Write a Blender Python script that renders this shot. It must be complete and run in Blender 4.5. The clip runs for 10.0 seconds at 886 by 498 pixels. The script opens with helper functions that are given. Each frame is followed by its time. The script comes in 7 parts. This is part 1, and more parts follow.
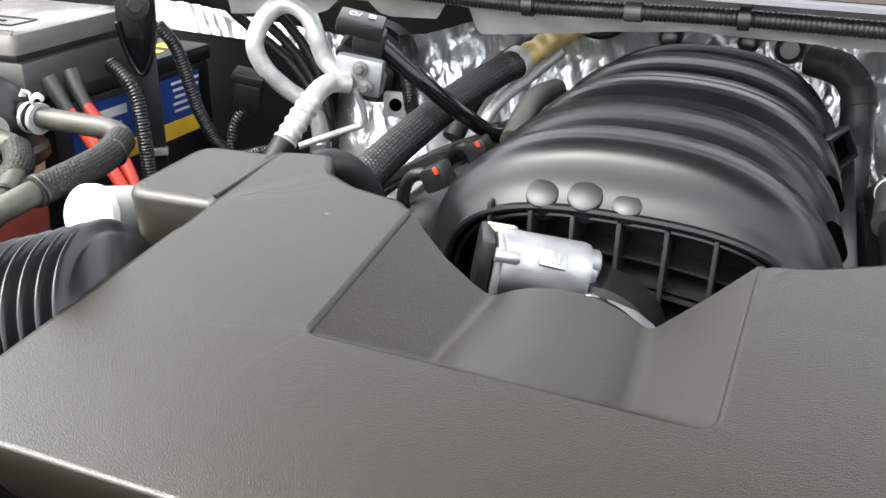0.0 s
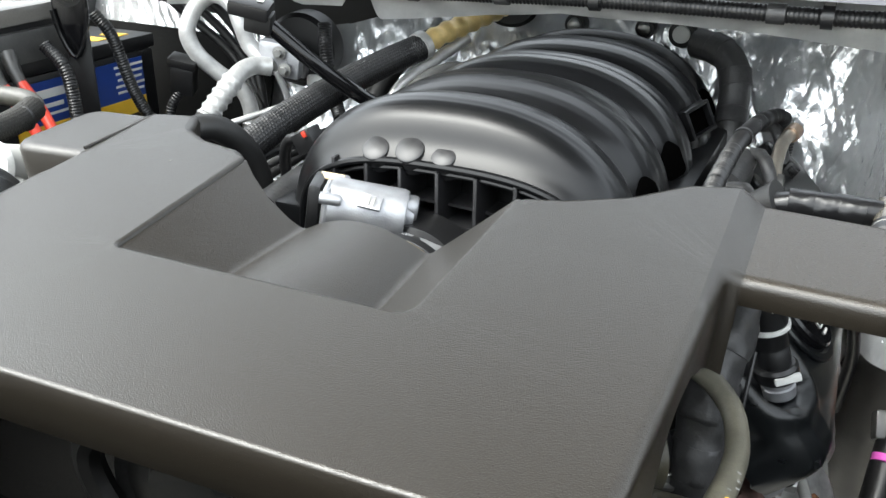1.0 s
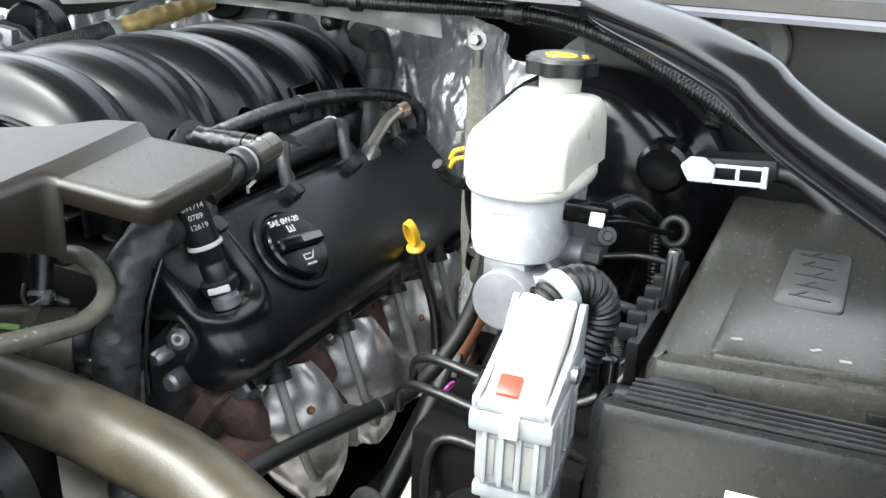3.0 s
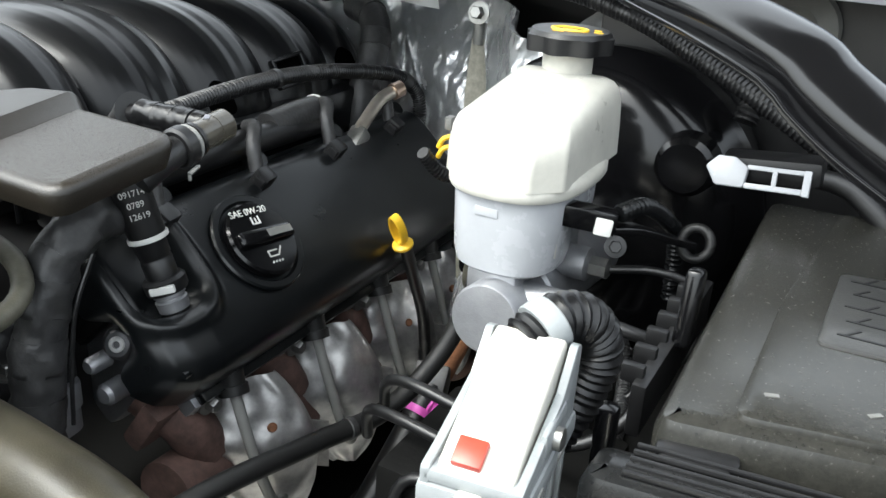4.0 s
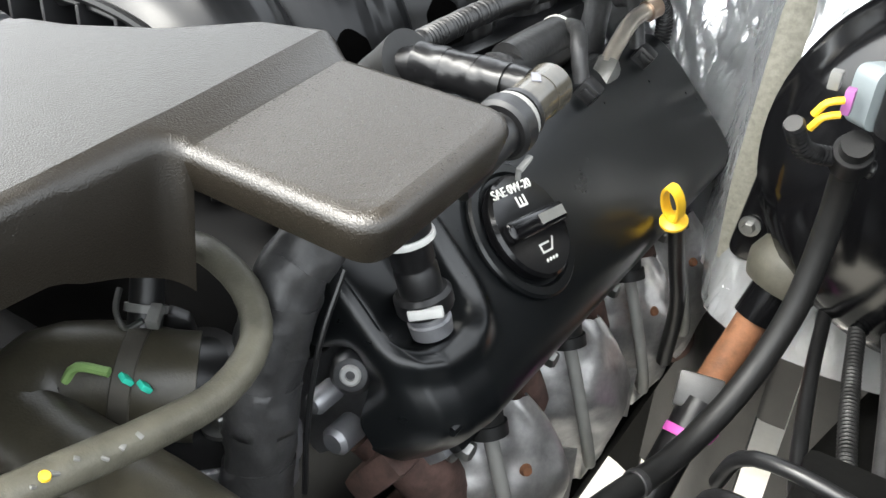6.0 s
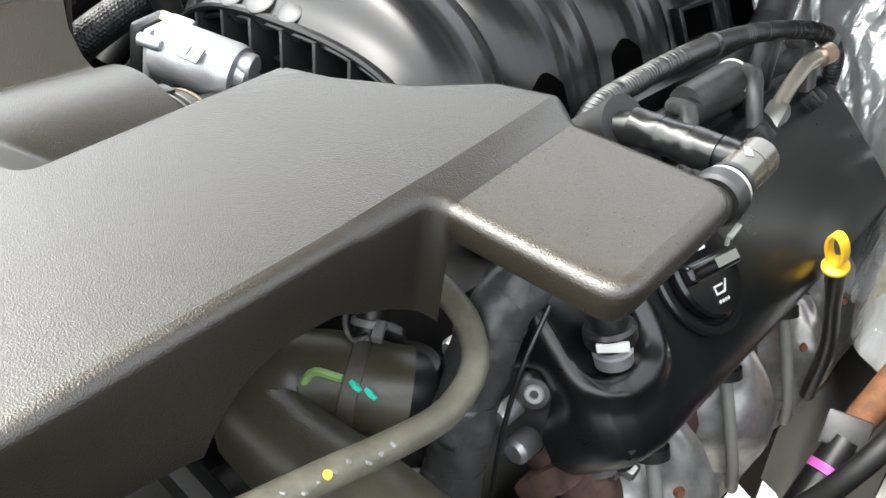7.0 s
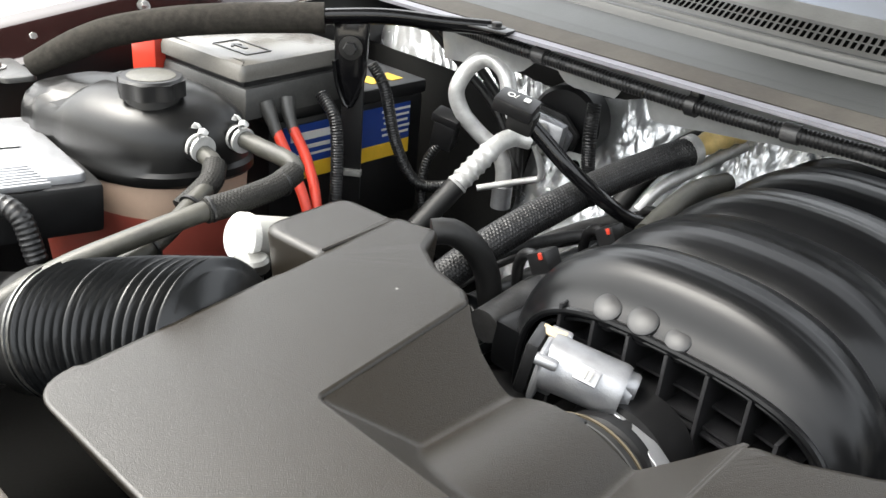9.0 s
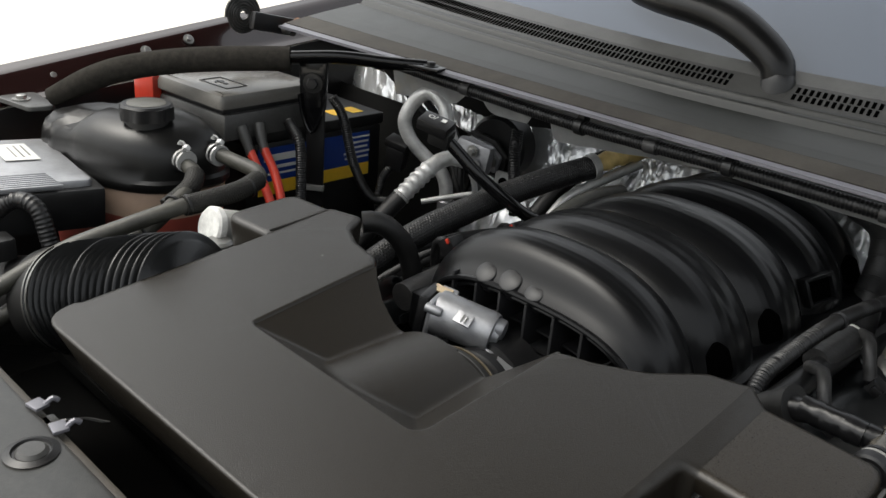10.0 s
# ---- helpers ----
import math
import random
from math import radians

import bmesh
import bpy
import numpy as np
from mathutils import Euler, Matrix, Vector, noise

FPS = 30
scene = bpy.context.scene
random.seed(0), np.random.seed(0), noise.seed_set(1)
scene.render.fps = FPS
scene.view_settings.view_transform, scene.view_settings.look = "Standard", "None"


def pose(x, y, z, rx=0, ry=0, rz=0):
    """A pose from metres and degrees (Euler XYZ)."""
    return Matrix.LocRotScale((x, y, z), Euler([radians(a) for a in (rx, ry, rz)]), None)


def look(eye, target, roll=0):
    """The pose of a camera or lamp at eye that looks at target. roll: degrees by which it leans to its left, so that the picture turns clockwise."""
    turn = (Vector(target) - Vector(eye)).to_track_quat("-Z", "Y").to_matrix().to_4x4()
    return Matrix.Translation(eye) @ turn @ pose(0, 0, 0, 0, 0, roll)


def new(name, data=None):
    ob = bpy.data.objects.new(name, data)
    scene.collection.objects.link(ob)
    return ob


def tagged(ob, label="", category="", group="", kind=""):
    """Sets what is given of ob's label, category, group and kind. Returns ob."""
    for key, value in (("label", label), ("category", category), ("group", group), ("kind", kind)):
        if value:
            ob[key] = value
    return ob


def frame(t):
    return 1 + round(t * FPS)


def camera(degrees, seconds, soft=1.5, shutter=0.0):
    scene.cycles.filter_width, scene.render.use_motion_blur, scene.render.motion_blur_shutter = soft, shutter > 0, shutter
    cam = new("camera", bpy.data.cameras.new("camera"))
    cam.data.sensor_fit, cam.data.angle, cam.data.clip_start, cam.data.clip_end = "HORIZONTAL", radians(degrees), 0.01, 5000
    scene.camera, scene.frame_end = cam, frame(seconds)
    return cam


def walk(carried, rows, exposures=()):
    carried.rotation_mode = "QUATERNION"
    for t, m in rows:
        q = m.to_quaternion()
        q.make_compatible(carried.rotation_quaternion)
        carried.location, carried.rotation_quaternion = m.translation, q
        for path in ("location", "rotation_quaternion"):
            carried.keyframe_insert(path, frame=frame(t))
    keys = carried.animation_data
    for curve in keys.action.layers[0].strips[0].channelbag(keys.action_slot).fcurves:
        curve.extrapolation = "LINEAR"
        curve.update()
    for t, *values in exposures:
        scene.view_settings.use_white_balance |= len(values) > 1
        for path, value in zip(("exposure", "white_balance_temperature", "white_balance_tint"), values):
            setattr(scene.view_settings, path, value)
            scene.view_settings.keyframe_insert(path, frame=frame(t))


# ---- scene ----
cam = camera(53.5, 10.0)
PATH = [
    (0, (0.109, -0.549, 1.322), (-0.574, 1.137, 0.491), 1.4),
    (0.5, (0.176, -0.552, 1.312), (-0.547, 1.118, 0.484), 0.9),
    (1, (0.285, -0.577, 1.316), (-0.48, 1.082, 0.502), 0.6),
    (1.5, (0.406, -0.594, 1.33), (-0.351, 1.077, 0.534), 1.1),
    (2, (0.561, -0.581, 1.319), (-0.215, 1.091, 0.543), 1.4),
    (2.5, (0.69, -0.548, 1.32), (-0.088, 1.131, 0.562), 1.6),
    (2.7, (0.73, -0.536, 1.315), (-0.058, 1.141, 0.561), 1.6),
    (3.8, (0.751, -0.433, 1.266), (-0.098, 1.199, 0.483), 2.9),
    (4, (0.721, -0.409, 1.273), (-0.116, 1.227, 0.483), 3.5),
    (4.5, (0.625, -0.323, 1.27), (-0.247, 1.269, 0.429), 2.8),
    (5, (0.564, -0.273, 1.222), (-0.301, 1.274, 0.296), 2.4),
    (5.2, (0.54, -0.279, 1.228), (-0.3, 1.251, 0.252), 2.8),
    (6.3, (0.473, -0.323, 1.251), (-0.441, 1.128, 0.221), 5.0),
    (6.5, (0.471, -0.332, 1.262), (-0.505, 1.075, 0.229), 4.4),
    (7, (0.451, -0.368, 1.287), (-0.599, 0.963, 0.226), 4.4),
    (7.5, (0.42, -0.413, 1.326), (-0.687, 0.865, 0.257), 4.4),
    (8, (0.353, -0.458, 1.385), (-0.786, 0.803, 0.329), 4.2),
    (8.5, (0.278, -0.48, 1.417), (-0.876, 0.816, 0.422), 4.8),
    (9, (0.242, -0.499, 1.423), (-0.953, 0.833, 0.531), 5.2),
    (9.5, (0.283, -0.526, 1.429), (-0.962, 0.796, 0.59), 5.0),
    (10, (0.449, -0.582, 1.451), (-0.811, 0.76, 0.668), 4.8),
]
walk(cam, [(t, look(eye, target, roll)) for t, eye, target, roll in PATH],
     exposures=[(0.0, 3.1, 6550, 6), (1.5, 2.92, 6350, 4), (2.5, 3.15, 6350, 4), (3.8, 2.75, 6350, 4), (4.5, 2.4, 6350, 5), (5.2, 2.6, 6400, 6), (6.5, 3.55, 6600, 6), (7.0, 3.5, 6600, 6), (7.5, 3.0, 6650, 6), (8.5, 2.86, 6700, 7), (9.0, 2.74, 6700, 7), (9.5, 2.25, 6700, 7), (10.0, 1.2, 6700, 7)])


# ---- light ----
world = bpy.data.worlds.new("sky")
scene.world = world
world.use_nodes = True
wn = world.node_tree.nodes
sky = wn.new("ShaderNodeTexSky")
sky.sky_type = "NISHITA"
sky.sun_disc = False
sky.sun_elevation, sky.sun_rotation = radians(63), radians(230)
sky.air_density, sky.dust_density, sky.ozone_density = 1.0, 6.0, 1.0
haze = wn.new("ShaderNodeHueSaturation")
haze.inputs["Saturation"].default_value = 0.25
wn["Background"].inputs["Strength"].default_value = 0.15
world.node_tree.links.new(sky.outputs["Color"], haze.inputs["Color"])
world.node_tree.links.new(haze.outputs["Color"], wn["Background"].inputs["Color"])
sun = new("sun", bpy.data.lights.new("sun", "SUN"))
sun.data.energy, sun.data.angle, sun.data.color = 0.28, radians(45.0), (1.0, 0.99, 0.95)
sun.matrix_world = look((-0.58, -0.49, 1.50), (0, 0, 0))
scene.view_settings.exposure = 2.5


# ---- materials ----
def mat(name, base, rough=0.5, metal=0.0, var=0.15, scale=40.0, bump=0.0, bscale=600.0, spec=0.5, rvar=0.08, dust=0.0, coat=0.0, sheen=0.0):
    m = bpy.data.materials.new(name)
    m.use_nodes = True
    nt = m.node_tree
    N, L = nt.nodes, nt.links
    b = N["Principled BSDF"]
    b.inputs["Metallic"].default_value = metal
    b.inputs["Specular IOR Level"].default_value = spec
    b.inputs["Coat Weight"].default_value = coat
    b.inputs["Sheen Weight"].default_value = sheen
    b.inputs["Sheen Roughness"].default_value = 0.35
    b.inputs["Sheen Tint"].default_value = (1.0, 0.96, 0.88, 1)
    co = N.new("ShaderNodeTexCoord")
    n1 = N.new("ShaderNodeTexNoise")
    n1.inputs["Scale"].default_value = scale
    n1.inputs["Detail"].default_value = 6
    n1.inputs["Roughness"].default_value = 0.65
    L.new(co.outputs["Object"], n1.inputs["Vector"])
    ramp = N.new("ShaderNodeValToRGB")
    ramp.color_ramp.elements[0].position, ramp.color_ramp.elements[1].position = 0.3, 0.72
    lo, hi = [max(0.0, c * (1 - var)) for c in base], [min(1.0, c * (1 + var)) for c in base]
    ramp.color_ramp.elements[0].color, ramp.color_ramp.elements[1].color = (*lo, 1), (*hi, 1)
    L.new(n1.outputs["Fac"], ramp.inputs["Fac"])
    colour = ramp.outputs["Color"]
    if dust:
        n3 = N.new("ShaderNodeTexNoise")
        n3.inputs["Scale"].default_value = scale * 0.35
        n3.inputs["Detail"].default_value = 9
        n3.inputs["Roughness"].default_value = 0.75
        L.new(co.outputs["Object"], n3.inputs["Vector"])
        r3 = N.new("ShaderNodeMapRange")
        r3.inputs["From Min"].default_value, r3.inputs["From Max"].default_value = 0.42, 0.75
        r3.inputs["To Max"].default_value = dust
        L.new(n3.outputs["Fac"], r3.inputs["Value"])
        mix = N.new("ShaderNodeMix")
        mix.data_type = "RGBA"
        L.new(r3.outputs["Result"], mix.inputs["Factor"])
        L.new(colour, mix.inputs["A"])
        mix.inputs["B"].default_value = (0.29, 0.275, 0.235, 1)
        colour = mix.outputs["Result"]
    L.new(colour, b.inputs["Base Color"])
    mr = N.new("ShaderNodeMapRange")
    mr.inputs["To Min"].default_value, mr.inputs["To Max"].default_value = max(0.02, rough - rvar), min(1.0, rough + rvar)
    L.new(n1.outputs["Fac"], mr.inputs["Value"])
    L.new(mr.outputs["Result"], b.inputs["Roughness"])
    if bump:
        n2 = N.new("ShaderNodeTexNoise")
        n2.inputs["Scale"].default_value = bscale
        n2.inputs["Detail"].default_value = 3
        L.new(co.outputs["Object"], n2.inputs["Vector"])
        bp = N.new("ShaderNodeBump")
        bp.inputs["Strength"].default_value = bump
        bp.inputs["Distance"].default_value = 0.0006
        L.new(n2.outputs["Fac"], bp.inputs["Height"])
        L.new(bp.outputs["Normal"], b.inputs["Normal"])
    return m


def foil_material():
    """Aluminium foil: long sharp creases, small facets and a dull film over the metal."""
    m = mat("crinkled_foil", (0.80, 0.81, 0.82), 0.25, 0.70, 0.08, 25, rvar=0.08)
    N, L = m.node_tree.nodes, m.node_tree.links
    co = N.new("ShaderNodeTexCoord")
    total = None
    for turn, stretch, scale, weight, kind in (((0.3, 0.45, 0.2), (1.0, 1.0, 0.18), 17, 0.9, "crease"), ((0.1, -0.5, 0.4), (1.0, 1.0, 0.20), 46, 0.65, "crease"), ((0.7, 0.3, 0.1), (1, 1, 0.5), 80, 0.24, "crease"), ((0.5, 0.2, 0.9), (1, 1, 1), 130, 0.04, "facet")):
        mp = N.new("ShaderNodeMapping")
        mp.inputs["Rotation"].default_value, mp.inputs["Scale"].default_value = turn, stretch
        L.new(co.outputs["Object"], mp.inputs["Vector"])
        if kind == "crease":
            n = N.new("ShaderNodeTexNoise")
            n.inputs["Detail"].default_value, n.inputs["Distortion"].default_value = 1.5, 0.8
            sub = N.new("ShaderNodeMath")
            sub.operation = "SUBTRACT"
            sub.inputs[1].default_value = 0.5
            L.new(n.outputs["Fac"], sub.inputs[0])
            fold = N.new("ShaderNodeMath")
            fold.operation = "ABSOLUTE"
            L.new(sub.outputs["Value"], fold.inputs[0])
            out = fold.outputs["Value"]
        else:
            n = N.new("ShaderNodeTexVoronoi")
            out = n.outputs["Distance"]
        n.inputs["Scale"].default_value = scale
        L.new(mp.outputs["Vector"], n.inputs["Vector"])
        mul = N.new("ShaderNodeMath")
        mul.operation = "MULTIPLY_ADD"
        mul.inputs[1].default_value, mul.inputs[2].default_value = weight, 0.0
        L.new(out, mul.inputs[0])
        if total:
            L.new(total, mul.inputs[2])
        total = mul.outputs["Value"]
    bp = N.new("ShaderNodeBump")
    bp.inputs["Strength"].default_value, bp.inputs["Distance"].default_value = 0.7, 0.006
    L.new(total, bp.inputs["Height"])
    L.new(bp.outputs["Normal"], N["Principled BSDF"].inputs["Normal"])
    return m


def glass_material():
    m = bpy.data.materials.new("windscreen_glass")
    m.use_nodes = True
    b = m.node_tree.nodes["Principled BSDF"]
    b.inputs["Base Color"].default_value = (0.085, 0.105, 0.14, 1)
    b.inputs["Roughness"].default_value = 0.05
    return m


M_COVER = mat("textured_black_plastic", (0.0118, 0.0098, 0.0072), 0.285, 0, 0.35, 1100, 0.52, 1400, spec=0.52, rvar=0.03)
M_EAR = mat("lit_ear_plastic", (0.0185, 0.0150, 0.0108), 0.28, 0, 0.2, 1100, 0.52, 1400, spec=0.52, rvar=0.03)
M_MANI = mat("satin_black_nylon", (0.0042, 0.0044, 0.0049), 0.29, 0, 0.3, 25, 0.02, 700, spec=0.29, rvar=0.02)
M_LUG = mat("dull_black_nylon", (0.013, 0.013, 0.014), 0.42, 0, 0.2, 60)
M_VC = mat("black_valve_cover_plastic", (0.0045, 0.0052, 0.0058), 0.28, 0, 0.2, 25, 0.06, 900, spec=0.42, rvar=0.02)
M_BLK = mat("black_plastic", (0.0075, 0.0075, 0.008), 0.38, 0, 0.25, 60, 0.1, 500)
M_RUB = mat("black_rubber", (0.0095, 0.0095, 0.0095), 0.5, 0, 0.3, 60, 0.15, 400, spec=0.4)
M_RUBG = mat("dusty_rubber_hose", (0.078, 0.074, 0.056), 0.45, 0, 0.35, 60, 0.4, 900, dust=0.10, spec=0.45)
M_HOSE = mat("aged_grey_hose", (0.036, 0.035, 0.029), 0.45, 0, 0.4, 60, 0.4, 900, dust=0.08, spec=0.45)
M_GLOSSB = mat("gloss_black_paint", (0.004, 0.004, 0.0045), 0.15, 0, 0.2, 20, 0.03, 90, rvar=0.05, spec=0.4)
M_ALU = mat("cast_aluminium", (0.36, 0.365, 0.38), 0.48, 0.85, 0.15, 50, 0.35, 900)
M_TUBE = mat("dull_aluminium_tube", (0.56, 0.56, 0.55), 0.42, 0.5, 0.2, 60, 0.15, 400)
M_STEEL = mat("zinc_plated_steel", (0.30, 0.30, 0.29), 0.42, 1.0, 0.2, 60, 0.2, 500)
M_FOIL = foil_material()
M_WHITE = mat("translucent_white_plastic", (0.48, 0.47, 0.425), 0.30, 0, 0.12, 45, 0.08, 300, dust=0.10)
M_CLEAR = mat("frosted_clear_plastic", (0.24, 0.255, 0.26), 0.3, 0, 0.12, 60, 0.1, 300)
M_RED = mat("red_plastic", (0.46, 0.040, 0.022), 0.35, 0, 0.15, 30)
M_PEACH = mat("yellowed_tank_plastic", (0.40, 0.29, 0.22), 0.35, 0, 0.15, 12, 0.05, 300)
M_COOL = mat("tank_with_red_coolant", (0.26, 0.055, 0.04), 0.35, 0, 0.15, 12, 0.05, 300)
M_YEL = mat("yellow_plastic", (0.78, 0.48, 0.03), 0.4, 0, 0.08, 40)
M_BLUE = mat("blue_label", (0.010, 0.04, 0.22), 0.35, 0, 0.1, 30)
M_BRASS = mat("yellow_chromate_pipe", (0.78, 0.58, 0.24), 0.4, 0.25, 0.25, 40, 0.2, 400)
M_RUST = mat("rusty_iron", (0.105, 0.062, 0.052), 0.8, 0.1, 0.5, 60, 0.6, 300)
M_RUSTO = mat("orange_rust_steel", (0.22, 0.095, 0.045), 0.75, 0.1, 0.4, 80, 0.5, 400)
M_SHIELD = mat("heat_shield_steel", (0.40, 0.395, 0.39), 0.42, 0.72, 0.3, 60, 0.25, 120)
M_GRILLE = mat("grey_cowl_plastic", (0.0115, 0.0128, 0.0112), 0.42, 0, 0.25, 20, 0.2, 500, dust=0.03)
M_GREYP = mat("grey_plastic", (0.034, 0.034, 0.033), 0.34, 0, 0.2, 260, 0.2, 900, dust=0.06)
M_LIP = mat("grey_painted_flange", (0.16, 0.16, 0.18), 0.42, 0.3, 0.15, 30, 0.1, 300)
M_PAINT = mat("dark_car_paint", (0.010, 0.003, 0.003), 0.12, 0, 0.1, 10, rvar=0.03, coat=1.0)
M_CONC = mat("pale_concrete", (0.55, 0.52, 0.46), 0.9, 0, 0.18, 6, 0.5, 120)
M_TEXT = mat("white_ink", (0.6, 0.6, 0.58), 0.5, 0, 0.05, 40)
M_PINK = mat("pink_paint", (0.75, 0.12, 0.55), 0.5, 0, 0.1, 40)
M_CREAM = mat("cream_label", (0.46, 0.36, 0.23), 0.5, 0, 0.1, 60)
M_TAPE = mat("cloth_loom_tape", (0.027, 0.027, 0.028), 0.45, 0, 0.4, 90, 0.6, 300, dust=0.05)
M_BOOT = mat("grey_silicone", (0.2, 0.2, 0.19), 0.55, 0, 0.1, 40)
M_SLAT = mat("pale_grey_grille_plastic", (0.15, 0.15, 0.142), 0.5, 0, 0.15, 30, 0.2, 500)
M_BONNET = mat("bonnet_liner", (0.024, 0.0225, 0.021), 0.85, 0, 0.2, 8, 0.3, 200)
M_BELLOWS = mat("glossy_ribbed_rubber", (0.006, 0.0065, 0.007), 0.24, 0, 0.3, 40, 0.1, 500, spec=0.38)
M_BRAID = mat("woven_sleeve", (0.014, 0.0135, 0.012), 0.6, 0, 0.6, 300, 1.0, 420, spec=0.3)
M_GLASS = glass_material()
# Matt black that stands in for the dark inside openings.
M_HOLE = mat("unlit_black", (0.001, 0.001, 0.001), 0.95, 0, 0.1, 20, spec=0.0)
# Near-black for deep parts: the bay's shade is put into this colour.
M_DEEP = mat("deep_bay_black", (0.0025, 0.0025, 0.0023), 0.8, 0, 0.5, 30, 0.5, 200, spec=0.15)
M_GREEN = mat("green_paint", (0.05, 0.7, 0.5), 0.5, 0, 0.1, 40)


# ---- mesh helpers ----
def finish(bm, name, material, angle=38):
    bmesh.ops.recalc_face_normals(bm, faces=bm.faces)
    me = bpy.data.meshes.new(name)
    bm.to_mesh(me)
    bm.free()
    me.materials.append(material)
    me.shade_smooth()
    me.set_sharp_from_angle(angle=radians(angle))
    return me


BASE = {}


def part(name, bm, material, parent, label="", angle=38):
    """Links a bmesh, given in world places, as one mesh under a thing or a part."""
    bm.transform(BASE[parent.name].inverted())
    ob = new(name, finish(bm, name, material, angle))
    ob.parent = parent
    BASE[ob.name] = BASE[parent.name]
    if label:
        ob["label"] = label
    return ob


def thing(name, label, category, at=(0, 0, 0), group="", kind=""):
    e = new(name)
    e.empty_display_size = 0.02
    m = at if isinstance(at, Matrix) else Matrix.Translation(at)
    e.matrix_basis = m
    BASE[e.name] = m
    return tagged(e, label, category, group, kind)


def single(name, bm, material, label, category, kind="", group="", angle=38):
    """A thing of one mesh, its origin at the middle of its underside."""
    cs = [v.co for v in bm.verts]
    m = Matrix.Translation(((min(c.x for c in cs) + max(c.x for c in cs)) / 2, (min(c.y for c in cs) + max(c.y for c in cs)) / 2, min(c.z for c in cs)))
    bm.transform(m.inverted())
    ob = new(name, finish(bm, name, material, angle))
    ob.matrix_basis = m
    BASE[ob.name] = m
    return tagged(ob, label, category, group, kind)


def box(sx, sy, sz, at=None, bev=0.003, seg=2, taper=1.0):
    bm = bmesh.new()
    bmesh.ops.create_cube(bm, size=1)
    for v in bm.verts:
        k = taper if v.co.z > 0 else 1.0
        v.co = Vector((v.co.x * sx * k, v.co.y * sy * k, v.co.z * sz))
    if bev:
        bmesh.ops.bevel(bm, geom=bm.edges[:], offset=bev, segments=seg, affect="EDGES", profile=0.6)
    if at is not None:
        bm.transform(at if isinstance(at, Matrix) else Matrix.Translation(at))
    return bm


def join(*bms):
    out = bmesh.new()
    for b in bms:
        me = bpy.data.meshes.new("tmp")
        b.to_mesh(me)
        b.free()
        out.from_mesh(me)
        bpy.data.meshes.remove(me)
    return out


def spline(points, step=0.008, closed=False):
    """A Catmull-Rom line through the points, evenly stepped."""
    P = [Vector(p) for p in points]
    if len(P) == 2:
        n = max(2, int((P[1] - P[0]).length / step))
        return [P[0].lerp(P[1], k / n) for k in range(n + 1)]
    out = []
    n = len(P)
    for i in range(n if closed else n - 1):
        p1, p2 = P[i], P[(i + 1) % n]
        p0 = P[i - 1] if i or closed else p1 * 2 - p2
        p3 = P[(i + 2) % n] if i + 2 < n or closed else p2 * 2 - p1
        k = max(2, int((p2 - p1).length / step))
        for j in range(k):
            t = j / k
            out.append(0.5 * (2 * p1 + (p2 - p0) * t + (2 * p0 - 5 * p1 + 4 * p2 - p3) * t * t + (3 * p1 - p0 - 3 * p2 + p3) * t ** 3))
    if not closed:
        out.append(P[-1])
    return out


def tube(points, r, seg=14, step=0.008, ribs=0.0, depth=0.0, radii=None, flat=1.0, caps=True, crest=0.65):
    """A tube along a smooth line; ribs: pitch of corrugations of the given depth; radii: a list of radii along it."""
    line = spline(points, step if not ribs else min(step, ribs / 4))
    bm = bmesh.new()
    up = None
    rings, run = [], 0.0
    for i, p in enumerate(line):
        d = (line[min(i + 1, len(line) - 1)] - line[max(i - 1, 0)]).normalized()
        if up is None:
            up = d.orthogonal().normalized()
        up = (up - d * up.dot(d)).normalized()
        side = d.cross(up)
        if i:
            run += (p - line[i - 1]).length
        rr = r
        if radii:
            f = i / (len(line) - 1) * (len(radii) - 1)
            a = min(int(f), len(radii) - 2)
            rr = radii[a] + (radii[a + 1] - radii[a]) * (f - a)
        if ribs:
            rr -= depth * (0.5 + 0.5 * math.cos(2 * math.pi * run / ribs)) ** crest
        rings.append([bm.verts.new(p + (up * math.cos(a) + side * math.sin(a) * flat) * rr) for a in (2 * math.pi * k / seg for k in range(seg))])
    for a, b in zip(rings, rings[1:]):
        for k in range(seg):
            bm.faces.new((a[k], a[(k + 1) % seg], b[(k + 1) % seg], b[k]))
    if caps:
        bm.faces.new(rings[0])
        bm.faces.new(rings[-1])
    return bm


def lathe(profile, seg=32, at=None, sx=1.0, sy=1.0):
    """A turned shape from (radius, height) pairs about z."""
    bm = bmesh.new()
    rings = []
    for r, z in profile:
        if r < 1e-6:
            rings.append([bm.verts.new((0, 0, z))])
        else:
            rings.append([bm.verts.new((r * sx * math.cos(a), r * sy * math.sin(a), z)) for a in (2 * math.pi * k / seg for k in range(seg))])
    for a, b in zip(rings, rings[1:]):
        if len(a) == 1 and len(b) == 1:
            continue
        for k in range(seg):
            if len(a) == 1:
                bm.faces.new((a[0], b[k], b[(k + 1) % seg]))
            elif len(b) == 1:
                bm.faces.new((a[k], a[(k + 1) % seg], b[0]))
            else:
                bm.faces.new((a[k], a[(k + 1) % seg], b[(k + 1) % seg], b[k]))
    for ring in (rings[0], rings[-1]):
        if len(ring) > 1:
            bm.faces.new(ring)
    if at is not None:
        bm.transform(at if isinstance(at, Matrix) else Matrix.Translation(at))
    return bm


